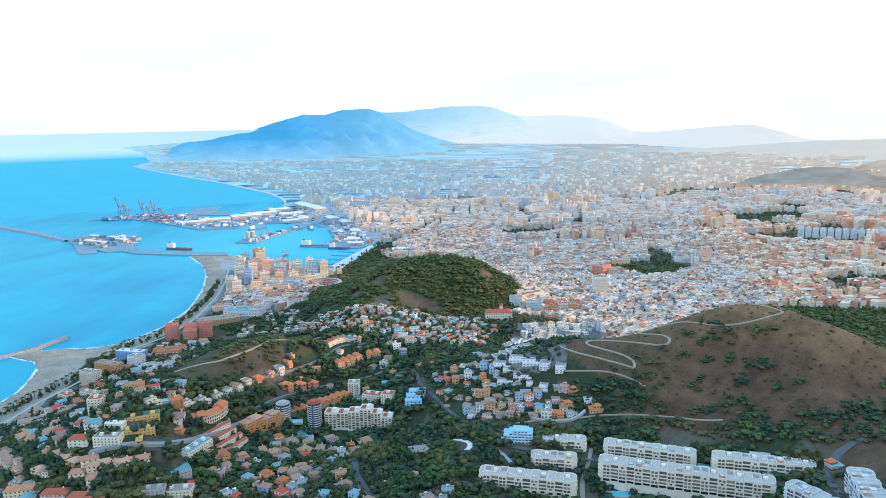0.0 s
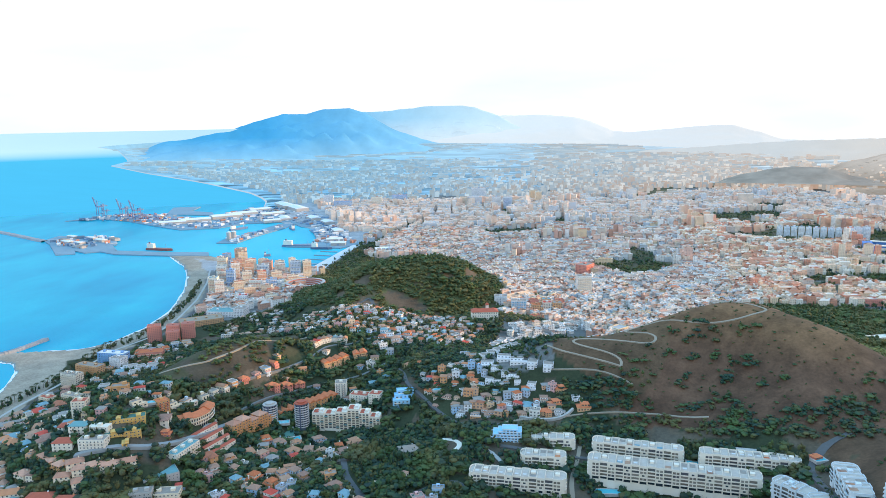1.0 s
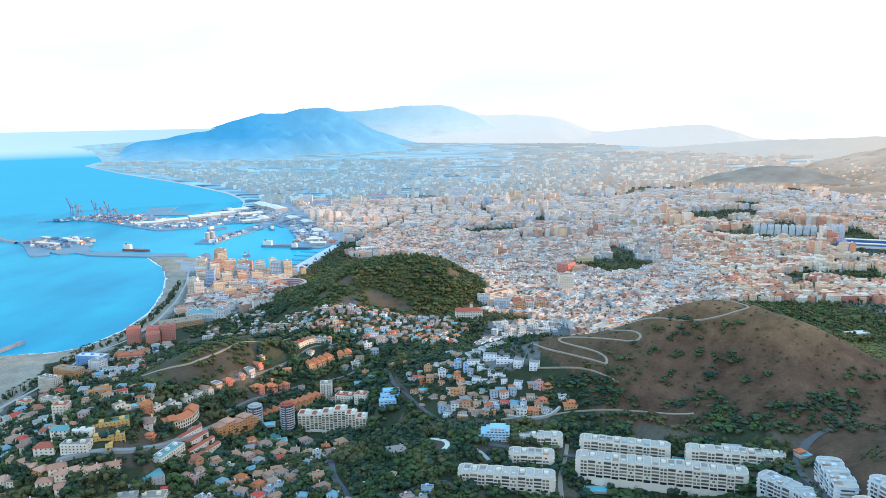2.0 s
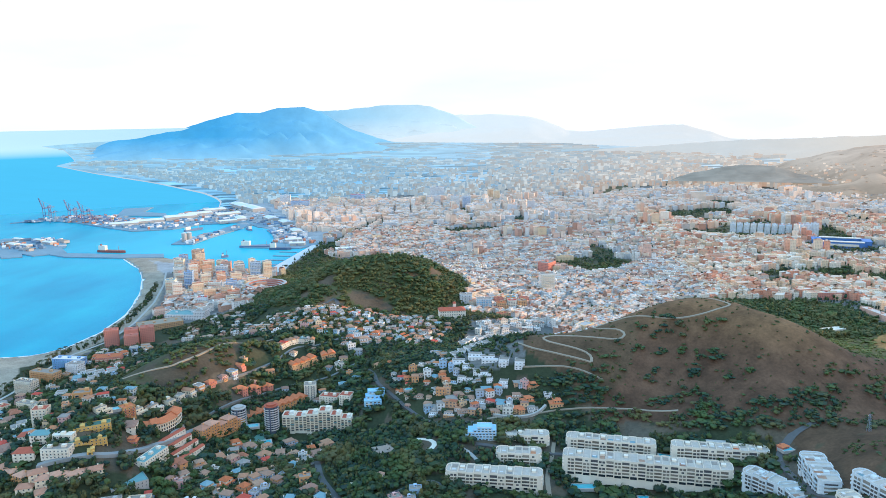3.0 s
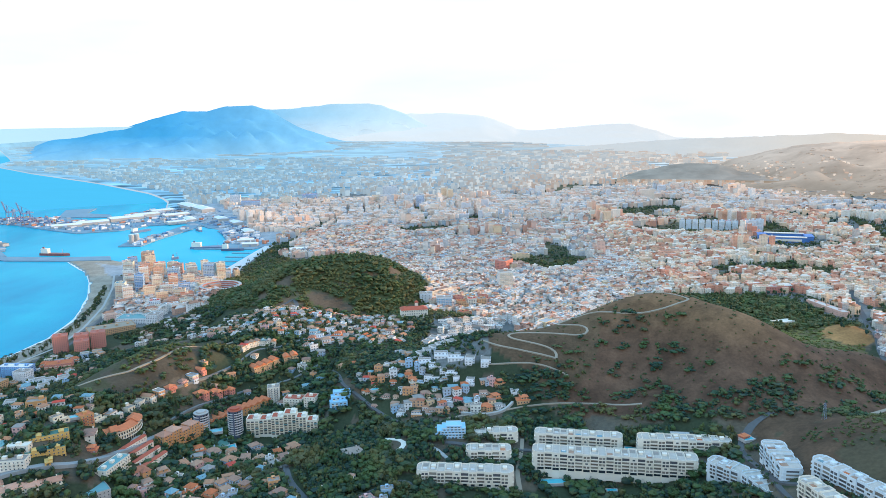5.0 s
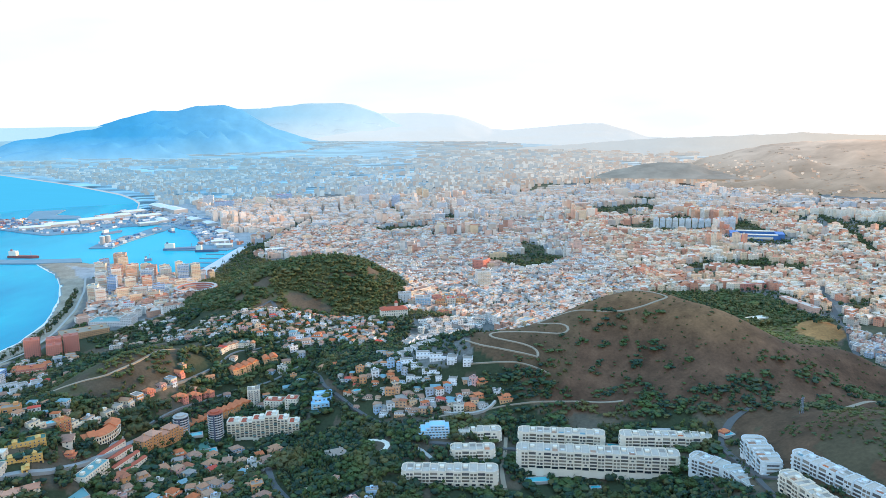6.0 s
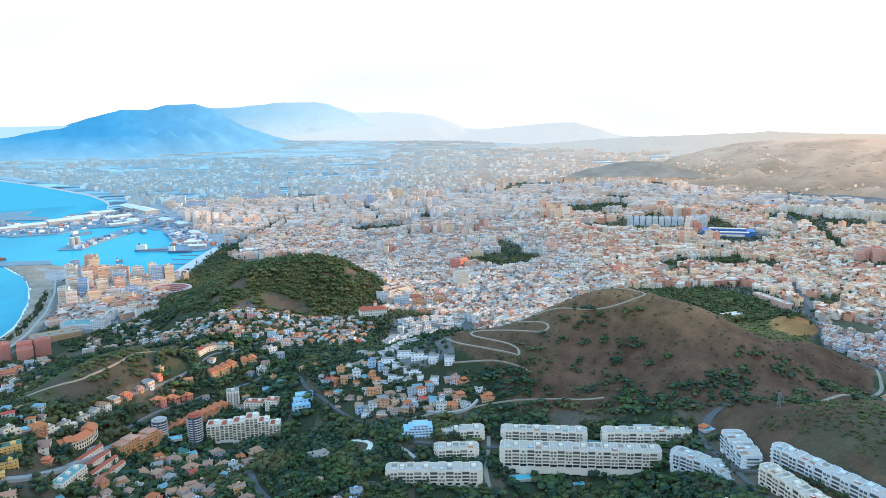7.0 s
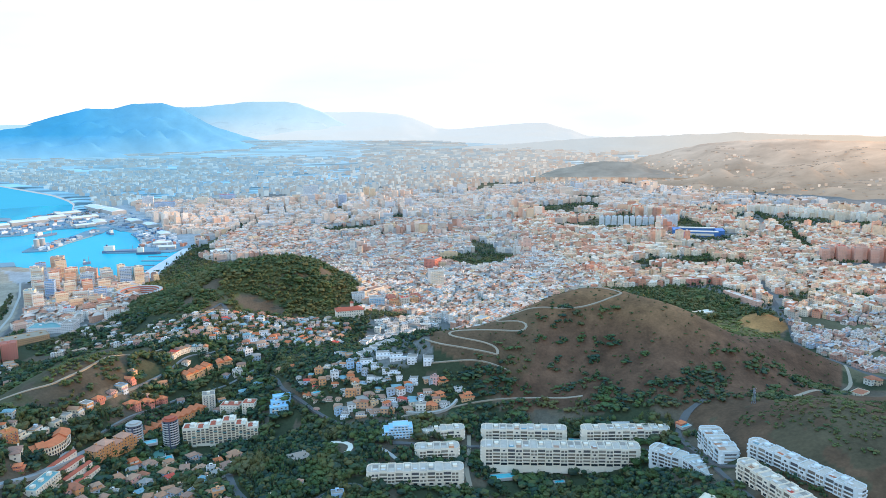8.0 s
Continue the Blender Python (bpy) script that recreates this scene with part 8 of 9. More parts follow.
# white plaster, lightened and warmed to paint in the bright haze
m_tower_white = facade("tower_facades_white", [(0.93, 0.87, 0.76), (0.92, 0.83, 0.70), (0.94, 0.90, 0.82)], bay=3.2, by="object", glass=(0.40, 0.36, 0.32), weight=0.7)

# landmarks on the plain
for i, (x, y, w, fl, mt) in enumerate(((-350, 2717, 60, 13, m_tower_a), (-232, 2596, 30, 16, m_tower_b), (-192, 2597, 30, 15, m_tower_b), (-108, 2774, 24, 16, m_tower_a), (-85, 2719, 22, 16, m_tower_a),
                                       (-929, 2810, 40, 14, m_tower_b), (-840, 2713, 70, 10, m_tower_b), (-718, 2771, 40, 13, m_tower_a), (-648, 2872, 60, 12, m_tower_b), (-336, 2977, 60, 16, m_tower_b))):
    tower(x, y, w, 22, fl, 10, mt, "tall blocks on the plain", "tall apartment slab above the far streets")
for k in range(9):
    tower(528 + 15 * k, 1866 - 5.3 * k, 13.4, 14, 8, -19, m_tower_pale, "row of white blocks", "white balconied apartment block in a straight row")
for x, y, fl in ((662, 1795, 10), (682, 1800, 10), (702, 1806, 10)):
    tower(x, y, 16, 14, fl, -15, m_tower_pale, "row of white blocks", "white balconied apartment block at the end of the row")
for x, y, fl in ((652, 1925, 12), (672, 1912, 13), (694, 1905, 12), (715, 1892, 12), (736, 1880, 11), (690, 1945, 13), (716, 1935, 12)):
    tower(x, y, 17, 15, fl, 20, m_tower_a, "warm apartment towers", "sand-coloured apartment tower in a cluster")
for i in range(26):
    a = i / 25
    tower(1020 + 215 * a + (i % 2) * 14, 2010 - 250 * a + (i % 3) * 26, 20, 15, 8 + (i * 5) % 5, -20 + (i * 37) % 30, m_tower_white, "white estate towers", "white apartment tower on the city's edge")
for k in range(10):
    tower(815 + 13.5 * k, 1338 - 5.2 * k + (k % 2) * 12, 15, 22, 8 + k % 3, -18, m_f_salmon, "salmon estate", "salmon-pink apartment block in a stepped estate")
tower(43, 1458, 34, 24, 7, 60, m_f_brick, "", "broad red-brick block among the old town's roofs")
tower(35, 1290, 26, 18, 11, 10, m_tower_a, "", "tall sand-coloured block behind the hill")

flats("city_hall", "low pale civic palace with a light roof beside the park", -455, 1798, 52, 30, 4, 20, m_f_white, m_pale_shed, heads=2, windows=False)

# stadium
t = thing("stadium", "football stadium with blue stands and a white roof edge", "stadium")
for sx, sy, w, d in ((0, -44, 104, 22), (0, 44, 104, 22), (-62, 0, 22, 66), (62, 0, 22, 66)):
    st_ = part("stand", Geo().box(sx - w / 2, sy - d / 2, -3, sx + w / 2, sy + d / 2, 15).mesh("stand", m_stadium_blue), t)
    part("stand_roof", Geo().box(sx - w / 2 - 1, sy - d / 2 - 1, 15.2, sx + w / 2 + 1, sy + d / 2 - (4 if d < 30 else 1), 17).mesh("stand_roof", m_stadium_blue if d > 30 else m_white), st_)
part("pitch", Geo().box(-50, -32, -3, 50, 32, 0.4).mesh("pitch", m_green_roof), t)
part("front_band", Geo().box(-40, -56.5, 5, 40, -55, 11).mesh("front_band", m_white), t)
set_down(t, 706, 1672, -18)
t.scale = (0.80, 0.66, 0.85)

# ---- the city on the plain ----
rng = np.random.RandomState(7)

def free_for_houses(x, y):
    ok = coast_distance(x, y) > np.where(y < 1780, 60, 45)
    ok &= ~in_polygon(x, y, WOOD_HILL) & ~in_polygon(x, y, DRY_HILL) & ~in_polygon(x, y, BACK_WOOD)
    for p in PARKS:
        ok &= ~in_polygon(x, y, p)
    for cx, cy, r in CLEARINGS:
        ok &= (x - cx) ** 2 + (y - cy) ** 2 > r * r
    ok &= ~open_ground(x, y) & ~in_belt(x, y, 5)
    ok &= ~((x < -640) & (y > 1560) & (y < 2900) & (x < -560 - (y - 1900) * 0.45))
    return ok


def in_view(x, y, slack=3):
    a = np.degrees(np.arctan2(x - MID[0], y))
    return (a > -46 - slack) & (a < 39 + slack)


def blocks_of(x0, x1, y0, y1, turn, cell, street, every, storeys, tile_share, keep=1.0, seed=1, test=None):
    """Rows of buildings on a turned street grid over a stretch of the plan."""
    rs = np.random.RandomState(seed)
    cx, cy = (x0 + x1) / 2, (y0 + y1) / 2
    half = math.hypot(x1 - x0, y1 - y0) / 2
    period = cell * every + street
    n = int(2 * half / period) + 2
    k = np.arange(-n * every // 2, n * every // 2)
    along = np.floor_divide(k, every) * period + np.mod(k, every) * cell
    u, v = np.meshgrid(along, along)
    u, v = u.ravel().astype(float), v.ravel().astype(float)
    u += rs.uniform(-0.14, 0.14, u.size) * cell
    v += rs.uniform(-0.14, 0.14, v.size) * cell
    bu, bv = 26 * np.sin(v / 170.0 + seed) + 12 * np.sin(v / 61.0), 26 * np.sin(u / 210.0 + seed) + 10 * np.sin(u / 47.0)
    u, v = u + bu, v + bv
    t = math.radians(turn)
    x, y = cx + u * math.cos(t) - v * math.sin(t), cy + u * math.sin(t) + v * math.cos(t)
    ok = (x > x0) & (x < x1) & (y > y0) & (y < y1) & in_view(x, y) & free_for_houses(x, y) & (rs.rand(x.size) < keep)
    if test is not None:
        ok &= test(x, y)
    x, y = x[ok], y[ok]
    m = len(x)
    w, d = cell * rs.uniform(0.7, 1.0, m) * np.where(rs.rand(m) < 0.3, rs.uniform(1.2, 2.1, m), 1.0), cell * rs.uniform(0.7, 1.05, m)
    level = lattice_noise(x, y, 190, seed + 40)
    fl = np.round(storeys[0] + (storeys[1] - storeys[0]) * np.clip(level * 0.7 + rs.rand(m) * 0.5 - 0.1, 0, 1))
    tall = (lattice_noise(x, y, 120, seed + 41) > 0.70) & (rs.rand(m) < 0.30) & (y > 1500)
    fl = np.where(tall, fl + rs.randint(3, 8, m), fl)
    h = fl * 3.1 + rs.uniform(0, 1.2, m)
    form = (rs.rand(m) < tile_share).astype(float)
    big = rs.rand(m) < 0.08
    w, d, form = np.where(big, w * 2.4, w), np.where(big, d * 1.5, d), np.where(big, 0.0, form)
    z = ground(x, y)
    rows = np.column_stack([x, y, z, w, d, h, turn + 50 * (lattice_noise(x, y, 330, seed + 70) - 0.5) + rs.uniform(-7, 7, m), form])
    # stair heads and lift rooms on the flat roofs
    f0 = rows[(form == 0) & (rs.rand(m) < 0.6)]
    tops = f0.copy()
    tops[:, 0] += rs.uniform(-0.2, 0.2, len(f0)) * f0[:, 3]
    tops[:, 1] += rs.uniform(-0.2, 0.2, len(f0)) * f0[:, 4]
    tops[:, 2] += f0[:, 5] + 0.5
    tops[:, 3], tops[:, 4], tops[:, 5] = f0[:, 3] * 0.32, f0[:, 4] * 0.32, 2.4 - 0.4
    return np.concatenate([rows, tops])


def clear_of_slopes(x, y):
    return ground(x, y) < 72


def below_hills(x, y):
    """This side of the brown hills' foot."""
    return y < np.interp(x, [950, 1134, 1260, 1454, 2000], [2900, 2640, 2350, 2050, 1500])


near_town = np.concatenate([
    blocks_of(-120, 420, 868, 1330, 24, 10.5, 6, 4, (2, 4), 0.5, 0.9, 11, lambda x, y: (ground(x, y) < 80) & ~((y < 1000) & (x < 30)) & ~in_polygon(x, y, WEDGE)),
    blocks_of(500, 960, 960, 1185, 15, 11.5, 7, 4, (2, 5), 0.4, 0.95, 19, lambda x, y: (ground(x, y) < 90) & (x > 520) & (np.abs(x - np.interp(y, [926, 1040, 1150, 1260], [495, 545, 586, 640])) > 11) & (lattice_noise(x, y, 60, 66) < 0.95)),
    blocks_of(-735, -470, 1180, 1590, 28, 14, 6, 4, (2, 5), 0.5, 0.85, 18),
    blocks_of(-330, 330, 1330, 1720, -18, 10.5, 5, 5, (2, 4), 0.55, 0.95, 12, clear_of_slopes),
    blocks_of(330, 1100, 1180, 1720, 12, 11.5, 8, 4, (2, 5), 0.4, 0.72, 13, clear_of_slopes),
    blocks_of(-560, 100, 1720, 2150, 8, 12, 7, 4, (3, 5), 0.5, 0.95, 15),
    blocks_of(100, 900, 1720, 2150, -12, 13, 8, 4, (2, 6), 0.35, 0.85, 16),
    blocks_of(900, 1700, 1300, 2150, 20, 16, 12, 3, (2, 5), 0.25, 0.36, 17, below_hills),
])
slope_town = blocks_of(440, 900, 600, 965, 38, 8.2, 4, 5, (1, 2), 0.4, 0.92, 14, lambda x, y: (ground(x, y) < 90) & (x > 470 + np.maximum(y - 860, 0) * 0.42) & ((x > 540) | (y > 720)) & (lattice_noise(x, y, 60, 66) < 0.66))
masses("hillside_town", slope_town, [m_slope_town, m_town_roof], "small white, blue and pink houses packed on a slope", "houses")
east_part = (near_town[:, 0] > 300) & (near_town[:, 1] > 940)
masses("town_buildings", near_town[~east_part], [m_old_town, m_town_roof], "close-packed pale plaster town houses with clay-tile and flat roofs", "buildings")
masses("town_buildings", near_town[east_part], [m_east_town, m_east_roof], "cream, salmon and brick-red flats of the eastern streets", "buildings")
mid_town = np.concatenate([
    blocks_of(-1150, -100, 2150, 2900, 14, 15.5, 11, 3, (3, 8), 0.15, 0.85, 21),
    blocks_of(-100, 900, 2150, 2900, -8, 15, 11, 3, (3, 7), 0.2, 0.82, 22),
    blocks_of(900, 2300, 2150, 2900, 25, 19, 16, 3, (2, 6), 0.2, 0.55, 23, below_hills),
])
masses("town_flats", mid_town, [m_pale_flats, m_pale_roof], "pale multi-storey flats in street blocks", "buildings")


def loose_town(y0, y1, spacing, size, storeys, keep, seed, wide=2.2, east=13.0):
    """Loosely set slabs and sheds, mostly broadside to the valley, for the far suburbs."""
    rs = np.random.RandomState(seed)
    half = y1 * 0.95
    gx, gy = np.meshgrid(np.arange(-half, half, spacing), np.arange(y0, y1, spacing))
    x = gx.ravel() + rs.uniform(-0.5, 0.5, gx.size) * spacing
    y = gy.ravel() + rs.uniform(-0.5, 0.5, gx.size) * spacing
    dense = lattice_noise(x, y, spacing * 9, seed + 5) * 0.7 + lattice_noise(x, y, spacing * 3, seed + 6) * 0.3
    ok = in_view(x, y) & (coast_distance(x, y) > 70) & (rs.rand(x.size) < keep * np.clip(dense * 4.2 - 1.25, 0.03, 1))
    bearing = np.degrees(np.arctan2(x - MID[0], y))
    ok &= (bearing < east + (15 * rs.rand(x.size) if east > 9 else 0)) & (np.hypot(x, y) < plain_reach(x, y) - 250)
    x, y = x[ok], y[ok]
    m = len(x)
    w, d = size * rs.uniform(0.7, wide, m), size * rs.uniform(0.5, 0.9, m)
    h = np.round(rs.uniform(storeys[0], storeys[1], m)) * 3.1
    return np.column_stack([x, y, ground(x, y), w, d, h, rs.normal(6, 16, m), np.zeros(m)])


far_town = np.concatenate([
    loose_town(2900, 3600, 18, 9.5, (2, 8), 0.9, 31),
    loose_town(3600, 4700, 25, 13, (2, 7), 0.85, 32),
    loose_town(4700, 6200, 46, 24, (1, 6), 0.6, 33, 3.0),
    loose_town(6200, 10500, 105, 50, (1, 2), 0.6, 34, 6.0, 7.0),
])
# far walls and roofs carry painted, faintly glowing haze
masses("far_suburbs", far_town, [m_far_walls, m_far_roofs], "far suburbs on the plain, pale with painted haze", "buildings")


# white suburbs climbing the brown hills, and the scrub between them
hill_spots = np.concatenate([on_range(brown_range, 130, (0.02, 0.22), (0.05, 0.55), 3), on_range(brown_range, 90, (0.5, 0.8), (0.12, 0.42), 4), on_range(brown_range, 30, (0.1, 0.5), (0.3, 0.8), 5)])
hs = np.random.RandomState(6)
hn = len(hill_spots)
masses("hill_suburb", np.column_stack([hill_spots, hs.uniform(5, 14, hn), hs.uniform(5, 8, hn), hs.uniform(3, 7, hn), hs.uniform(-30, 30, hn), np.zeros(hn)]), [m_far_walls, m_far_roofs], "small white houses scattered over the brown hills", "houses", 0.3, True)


# ---- the many further houses on the slopes, too many to count ----
def infill(ring, spacing, seed, keep, storeys=(2, 3), tile_share=0.5, size=8.5, gap=0.8):
    rs = np.random.RandomState(seed)
    xs, ys = [p[0] for p in ring], [p[1] for p in ring]
    gx, gy = np.meshgrid(np.arange(min(xs), max(xs), spacing), np.arange(min(ys), max(ys), spacing))
    x = gx.ravel() + rs.uniform(-0.3, 0.3, gx.size) * spacing
    y = gy.ravel() + rs.uniform(-0.3, 0.3, gx.size) * spacing
    ok = in_polygon(x, y, ring) & (rs.rand(x.size) < keep) & (coast_distance(x, y) > 70)
    for a, b_, r in TAKEN:
        ok &= (x - a) ** 2 + (y - b_) ** 2 > (r * gap + 3) ** 2
    for line, w in LANES:
        for (ax, ay), (bx, by) in zip(line, line[1:]):
            dx, dy = bx - ax, by - ay
            k = np.clip(((x - ax) * dx + (y - ay) * dy) / (dx * dx + dy * dy + 1e-9), 0, 1)
            ok &= (x - ax - k * dx) ** 2 + (y - ay - k * dy) ** 2 > (w / 2 + 5) ** 2
    x, y = x[ok], y[ok]
    m = len(x)
    TAKEN.extend((float(a), float(b_), 6.0) for a, b_ in zip(x, y))
    h = rs.randint(storeys[0], storeys[1] + 1, m) * 2.9
    return np.column_stack([x, y, ground(x, y) + 0.3, size * rs.uniform(0.75, 1.5, m), size * rs.uniform(0.7, 1.1, m), h, rs.uniform(-35, 35, m), (rs.rand(m) < tile_share).astype(float)])


m_slope_roof = surface("slope_roofs", VILLA_ROOFS, 0.85, by="object", grain=0.25, grain_scale=0.25, fine=1.4)
LOWER_WEST = [(-540, 470), (-420, 440), (-200, 450), (-185, 560), (-240, 640), (-300, 640), (-330, 620), (-400, 640), (-480, 600), (-620, 690), (-640, 600)]
hillside = np.concatenate([
    infill([(-170, 745), (-155, 700), (-125, 668), (-60, 648), (-14, 652), (-10, 700), (-62, 700), (-105, 735)], 8.6, 96, 0.8, (1, 2), 0.7, 6.2, 0.5),
    infill(LOWER_WEST, 13.5, 81, 0.6, (1, 2), 0.65, 7.2),
    infill([(-650, 700), (-640, 990), (-560, 960), (-500, 850), (-560, 740), (-600, 660)], 17, 82, 0.5, (1, 2), 0.6, 7.5),
    infill([(-430, 960), (-400, 1040), (-330, 1020), (-225, 990), (-120, 935), (-115, 870), (-165, 850), (-330, 870), (-395, 905)], 10.5, 84, 0.5, (1, 2), 0.45, 6.6, 0.45),
    infill([(-345, 700), (-330, 860), (-230, 850), (-180, 790), (-170, 740), (-260, 700)], 13, 86, 0.30, (1, 2), 0.6, 7.5),
    infill([(-195, 470), (-110, 470), (-100, 540), (-190, 565), (-240, 600), (-250, 540)], 13, 87, 0.4, (1, 2), 0.6, 7.5),
    infill([(-520, 1000), (-440, 940), (-420, 1030), (-470, 1130), (-530, 1190), (-560, 1100)], 14, 85, 0.5, (1, 2), 0.6, 8),
])
kinds = {}


def houses(rows, wall, colour):
    """One small house for each row, walls and roof."""
    for x, y, z, w, d, h, turn, form in rows.tolist():
        key = (round(w / 2.5), round(d / 2.5), round(h / 2.9), int(form), colour)
        if key not in kinds:
            w_, d_, h_ = key[0] * 1.25, key[1] * 1.25, key[2] * 2.9
            g, r = Geo().box(-w_, -d_, -4, w_, d_, h_), Geo()
            if form:
                r.hip(-w_, -d_, w_, d_, h_, min(w_, d_) * 0.5, 0.4)
            else:
                g.rim(-w_, -d_, w_, d_, h_, h_ + 0.8, 0.2)
                g.box(-1.5, 0.2, h_, 1.2, min(2.8, d_ - 0.3), h_ + 2.3)
                r.box(-w_ + 0.2, -d_ + 0.2, h_, w_ - 0.2, d_ - 0.2, h_ + 0.15)
            kinds[key] = (g.mesh("house", wall), r.mesh("roof", m_slope_roof if form else m_flat_roof))
        house = tagged(new("house", kinds[key][0]), f"small {colour} house with a hipped clay-tile roof" if form else f"small {colour} house with a flat roof terrace", "house", "houses along the slopes")
        house.matrix_basis = pose(x, y, z, 0, 0, turn)
        part("roof", kinds[key][1], house)


hillside = hillside[np.argsort(hillside[:, 1])]
houses(hillside[:250], m_villa_stuff, "plastered")
masses("slope_houses", hillside[250:], [m_slope_stuff, m_town_roof], "many small plastered houses with tile and flat roofs on the slopes", "houses", 0.5)
masses("slope_houses", infill([(-80, 912), (-78, 935), (-58, 958), (-20, 975), (15, 1000), (30, 990), (5, 955), (-22, 925), (-45, 905)], 10.5, 89, 0.75, (1, 2), 0.3, 8.0, 0.5), [m_white_stuff, m_town_roof], "small white houses packed below the hill's shoulder", "houses", 0.5)

# ---- plants ----
def clump_template(seed, blobs, spread, flat, leaves_=18):
    """A crown: some lumpy balls with loose leaf tufts round them, as arrays of vertices and triangles, about one metre in radius."""
    rs = np.random.RandomState(seed)
    bm = bmesh.new()
    bmesh.ops.create_icosphere(bm, subdivisions=1, radius=1.0)
    ico_v = np.array([v.co[:] for v in bm.verts])
    ico_f = np.array([[v.index for v in f.verts] for f in bm.faces])
    bm.free()
    vs, fs, n = [], [], 0
    for k in range(blobs):
        c = rs.normal(0, spread, 3) * (1, 1, flat) if blobs > 1 else np.zeros(3)
        r = rs.uniform(0.42, 0.62) if blobs > 1 else 0.9
        v = ico_v * r * rs.uniform(0.72, 1.25, (len(ico_v), 1)) * (1, 1, 0.85) + c
        vs.append(v)
        fs.append(ico_f + n)
        n += len(v)
    for k in range(leaves_):
        d = rs.normal(0, 1, 3)
        d /= np.linalg.norm(d)
        d[2] = abs(d[2]) * 0.9 - 0.15
        c = d * rs.uniform(0.75, 1.08) * (1, 1, 0.8 * flat + 0.3)
        v = c + rs.normal(0, 0.17, (3, 3))
        vs.append(v)
        fs.append(np.array([[n, n + 1, n + 2]]))
        n += 3
    return np.concatenate(vs), np.concatenate(fs)


CROWNS = [clump_template(s, 5, 0.42, 0.6, 24) for s in (1, 2, 3, 4)]
LIGHT_CROWNS = [clump_template(s, 2, 0.34, 0.6, 10) for s in (11, 12, 13, 14)]


def plants(name, x, y, radius, height, mat, label, crowns, seed, category="trees"):
    """Many crowns in one mesh, standing on the ground."""
    rs = np.random.RandomState(seed)
    x, y = np.asarray(x, float), np.asarray(y, float)
    n = len(x)
    which = rs.randint(0, len(crowns), n)
    z = ground(x, y)
    r = np.broadcast_to(radius, n) * np.clip(rs.lognormal(-0.05, 0.42, n), 0.4, 2.1)
    h = np.broadcast_to(height, n) * rs.uniform(0.65, 1.4, n)
    turn = rs.uniform(0, 2 * math.pi, n)
    vs, fs, base = [], [], 0
    for k, (tv, tf) in enumerate(crowns):
        i = np.where(which == k)[0]
        if not len(i):
            continue
        c, s = np.cos(turn[i])[:, None], np.sin(turn[i])[:, None]
        px = (tv[:, 0] * c - tv[:, 1] * s) * r[i][:, None] + x[i][:, None]
        py = (tv[:, 0] * s + tv[:, 1] * c) * r[i][:, None] + y[i][:, None]
        pz = (tv[:, 2] + 0.75) * h[i][:, None] * 0.56 + z[i][:, None] - 0.3
        wx, wy, wz, _ = warp(px, py, pz)
        vs.append(np.stack([wx, wy, wz], -1).reshape(-1, 3))
        fs.append((tf[None] + (base + np.arange(len(i)) * len(tv))[:, None, None]).reshape(-1, 3))
        base += len(i) * len(tv)
    return tagged(new(name, raw_mesh(name, np.concatenate(vs), np.concatenate(fs), [mat])), label, category, kind="stuff")


def scatter(ring, spacing, seed, keep=1.0, test=None, gap=1.0):
    """Jittered spots within a ring, clear of houses."""
    rs = np.random.RandomState(seed)
    xs, ys = [p[0] for p in ring], [p[1] for p in ring]
    gx, gy = np.meshgrid(np.arange(min(xs), max(xs), spacing), np.arange(min(ys), max(ys), spacing))
    x = gx.ravel() + rs.uniform(-0.5, 0.5, gx.size) * spacing
    y = gy.ravel() + rs.uniform(-0.5, 0.5, gx.size) * spacing
    ok = in_polygon(x, y, ring) & (rs.rand(x.size) < keep) & (coast_distance(x, y) > 20)
    if test is not None:
        ok &= test(x, y)
    x, y = x[ok], y[ok]
    ok = np.ones(len(x), bool)
    for a, b_, r in TAKEN:
        ok &= (x - a) ** 2 + (y - b_) ** 2 > (r * gap) ** 2
    for line, w in LANES:
        for (ax, ay), (bx, by) in zip(line, line[1:]):
            dx, dy = bx - ax, by - ay
            k = np.clip(((x - ax) * dx + (y - ay) * dy) / (dx * dx + dy * dy + 1e-9), 0, 1)
            ok &= (x - ax - k * dx) ** 2 + (y - ay - k * dy) ** 2 > (w / 2 + 2.0) ** 2
    return x[ok], y[ok]


# single trees near the houses
def tree(seed, height, radius):
    t = thing("tree", "broad dark green garden tree", "tree", "garden trees")
    g = Geo()
    rs = random.Random(seed)
    g.round_(0, 0, 0.28, -1.5, height * 0.45, 7, r1=0.17)
    for k in range(4):
        a = k * 1.6 + rs.uniform(-0.4, 0.4)
        g.beam((0, 0, height * 0.35), (radius * 0.55 * math.cos(a), radius * 0.55 * math.sin(a), height * 0.65), 0.15)
    part("trunk", g.mesh("trunk", m_bark), t)
    tv, tf = clump_template(seed + 60, 7, 0.45, 0.7, 60)
    v = tv * (radius, radius, height * 0.36) + (0, 0, height * 0.64)
    part("crown", raw_mesh("crown", v, tf, [m_leaf]), t)
    return t


tree_models = [tree(1, 8, 4.2), tree(2, 10, 4.6), tree(3, 7, 3.6), tree(4, 11, 3.4), tree(5, 6, 3.2)]
NEAR_GARDENS = [(-345, 470), (-130, 440), (60, 500), (150, 520), (160, 600), (60, 650), (-40, 655), (-130, 680), (-300, 700), (-340, 600)]
rt = random.Random(9)
tx_, ty_ = scatter(NEAR_GARDENS, 13.5, 3, 0.9)
first = set()
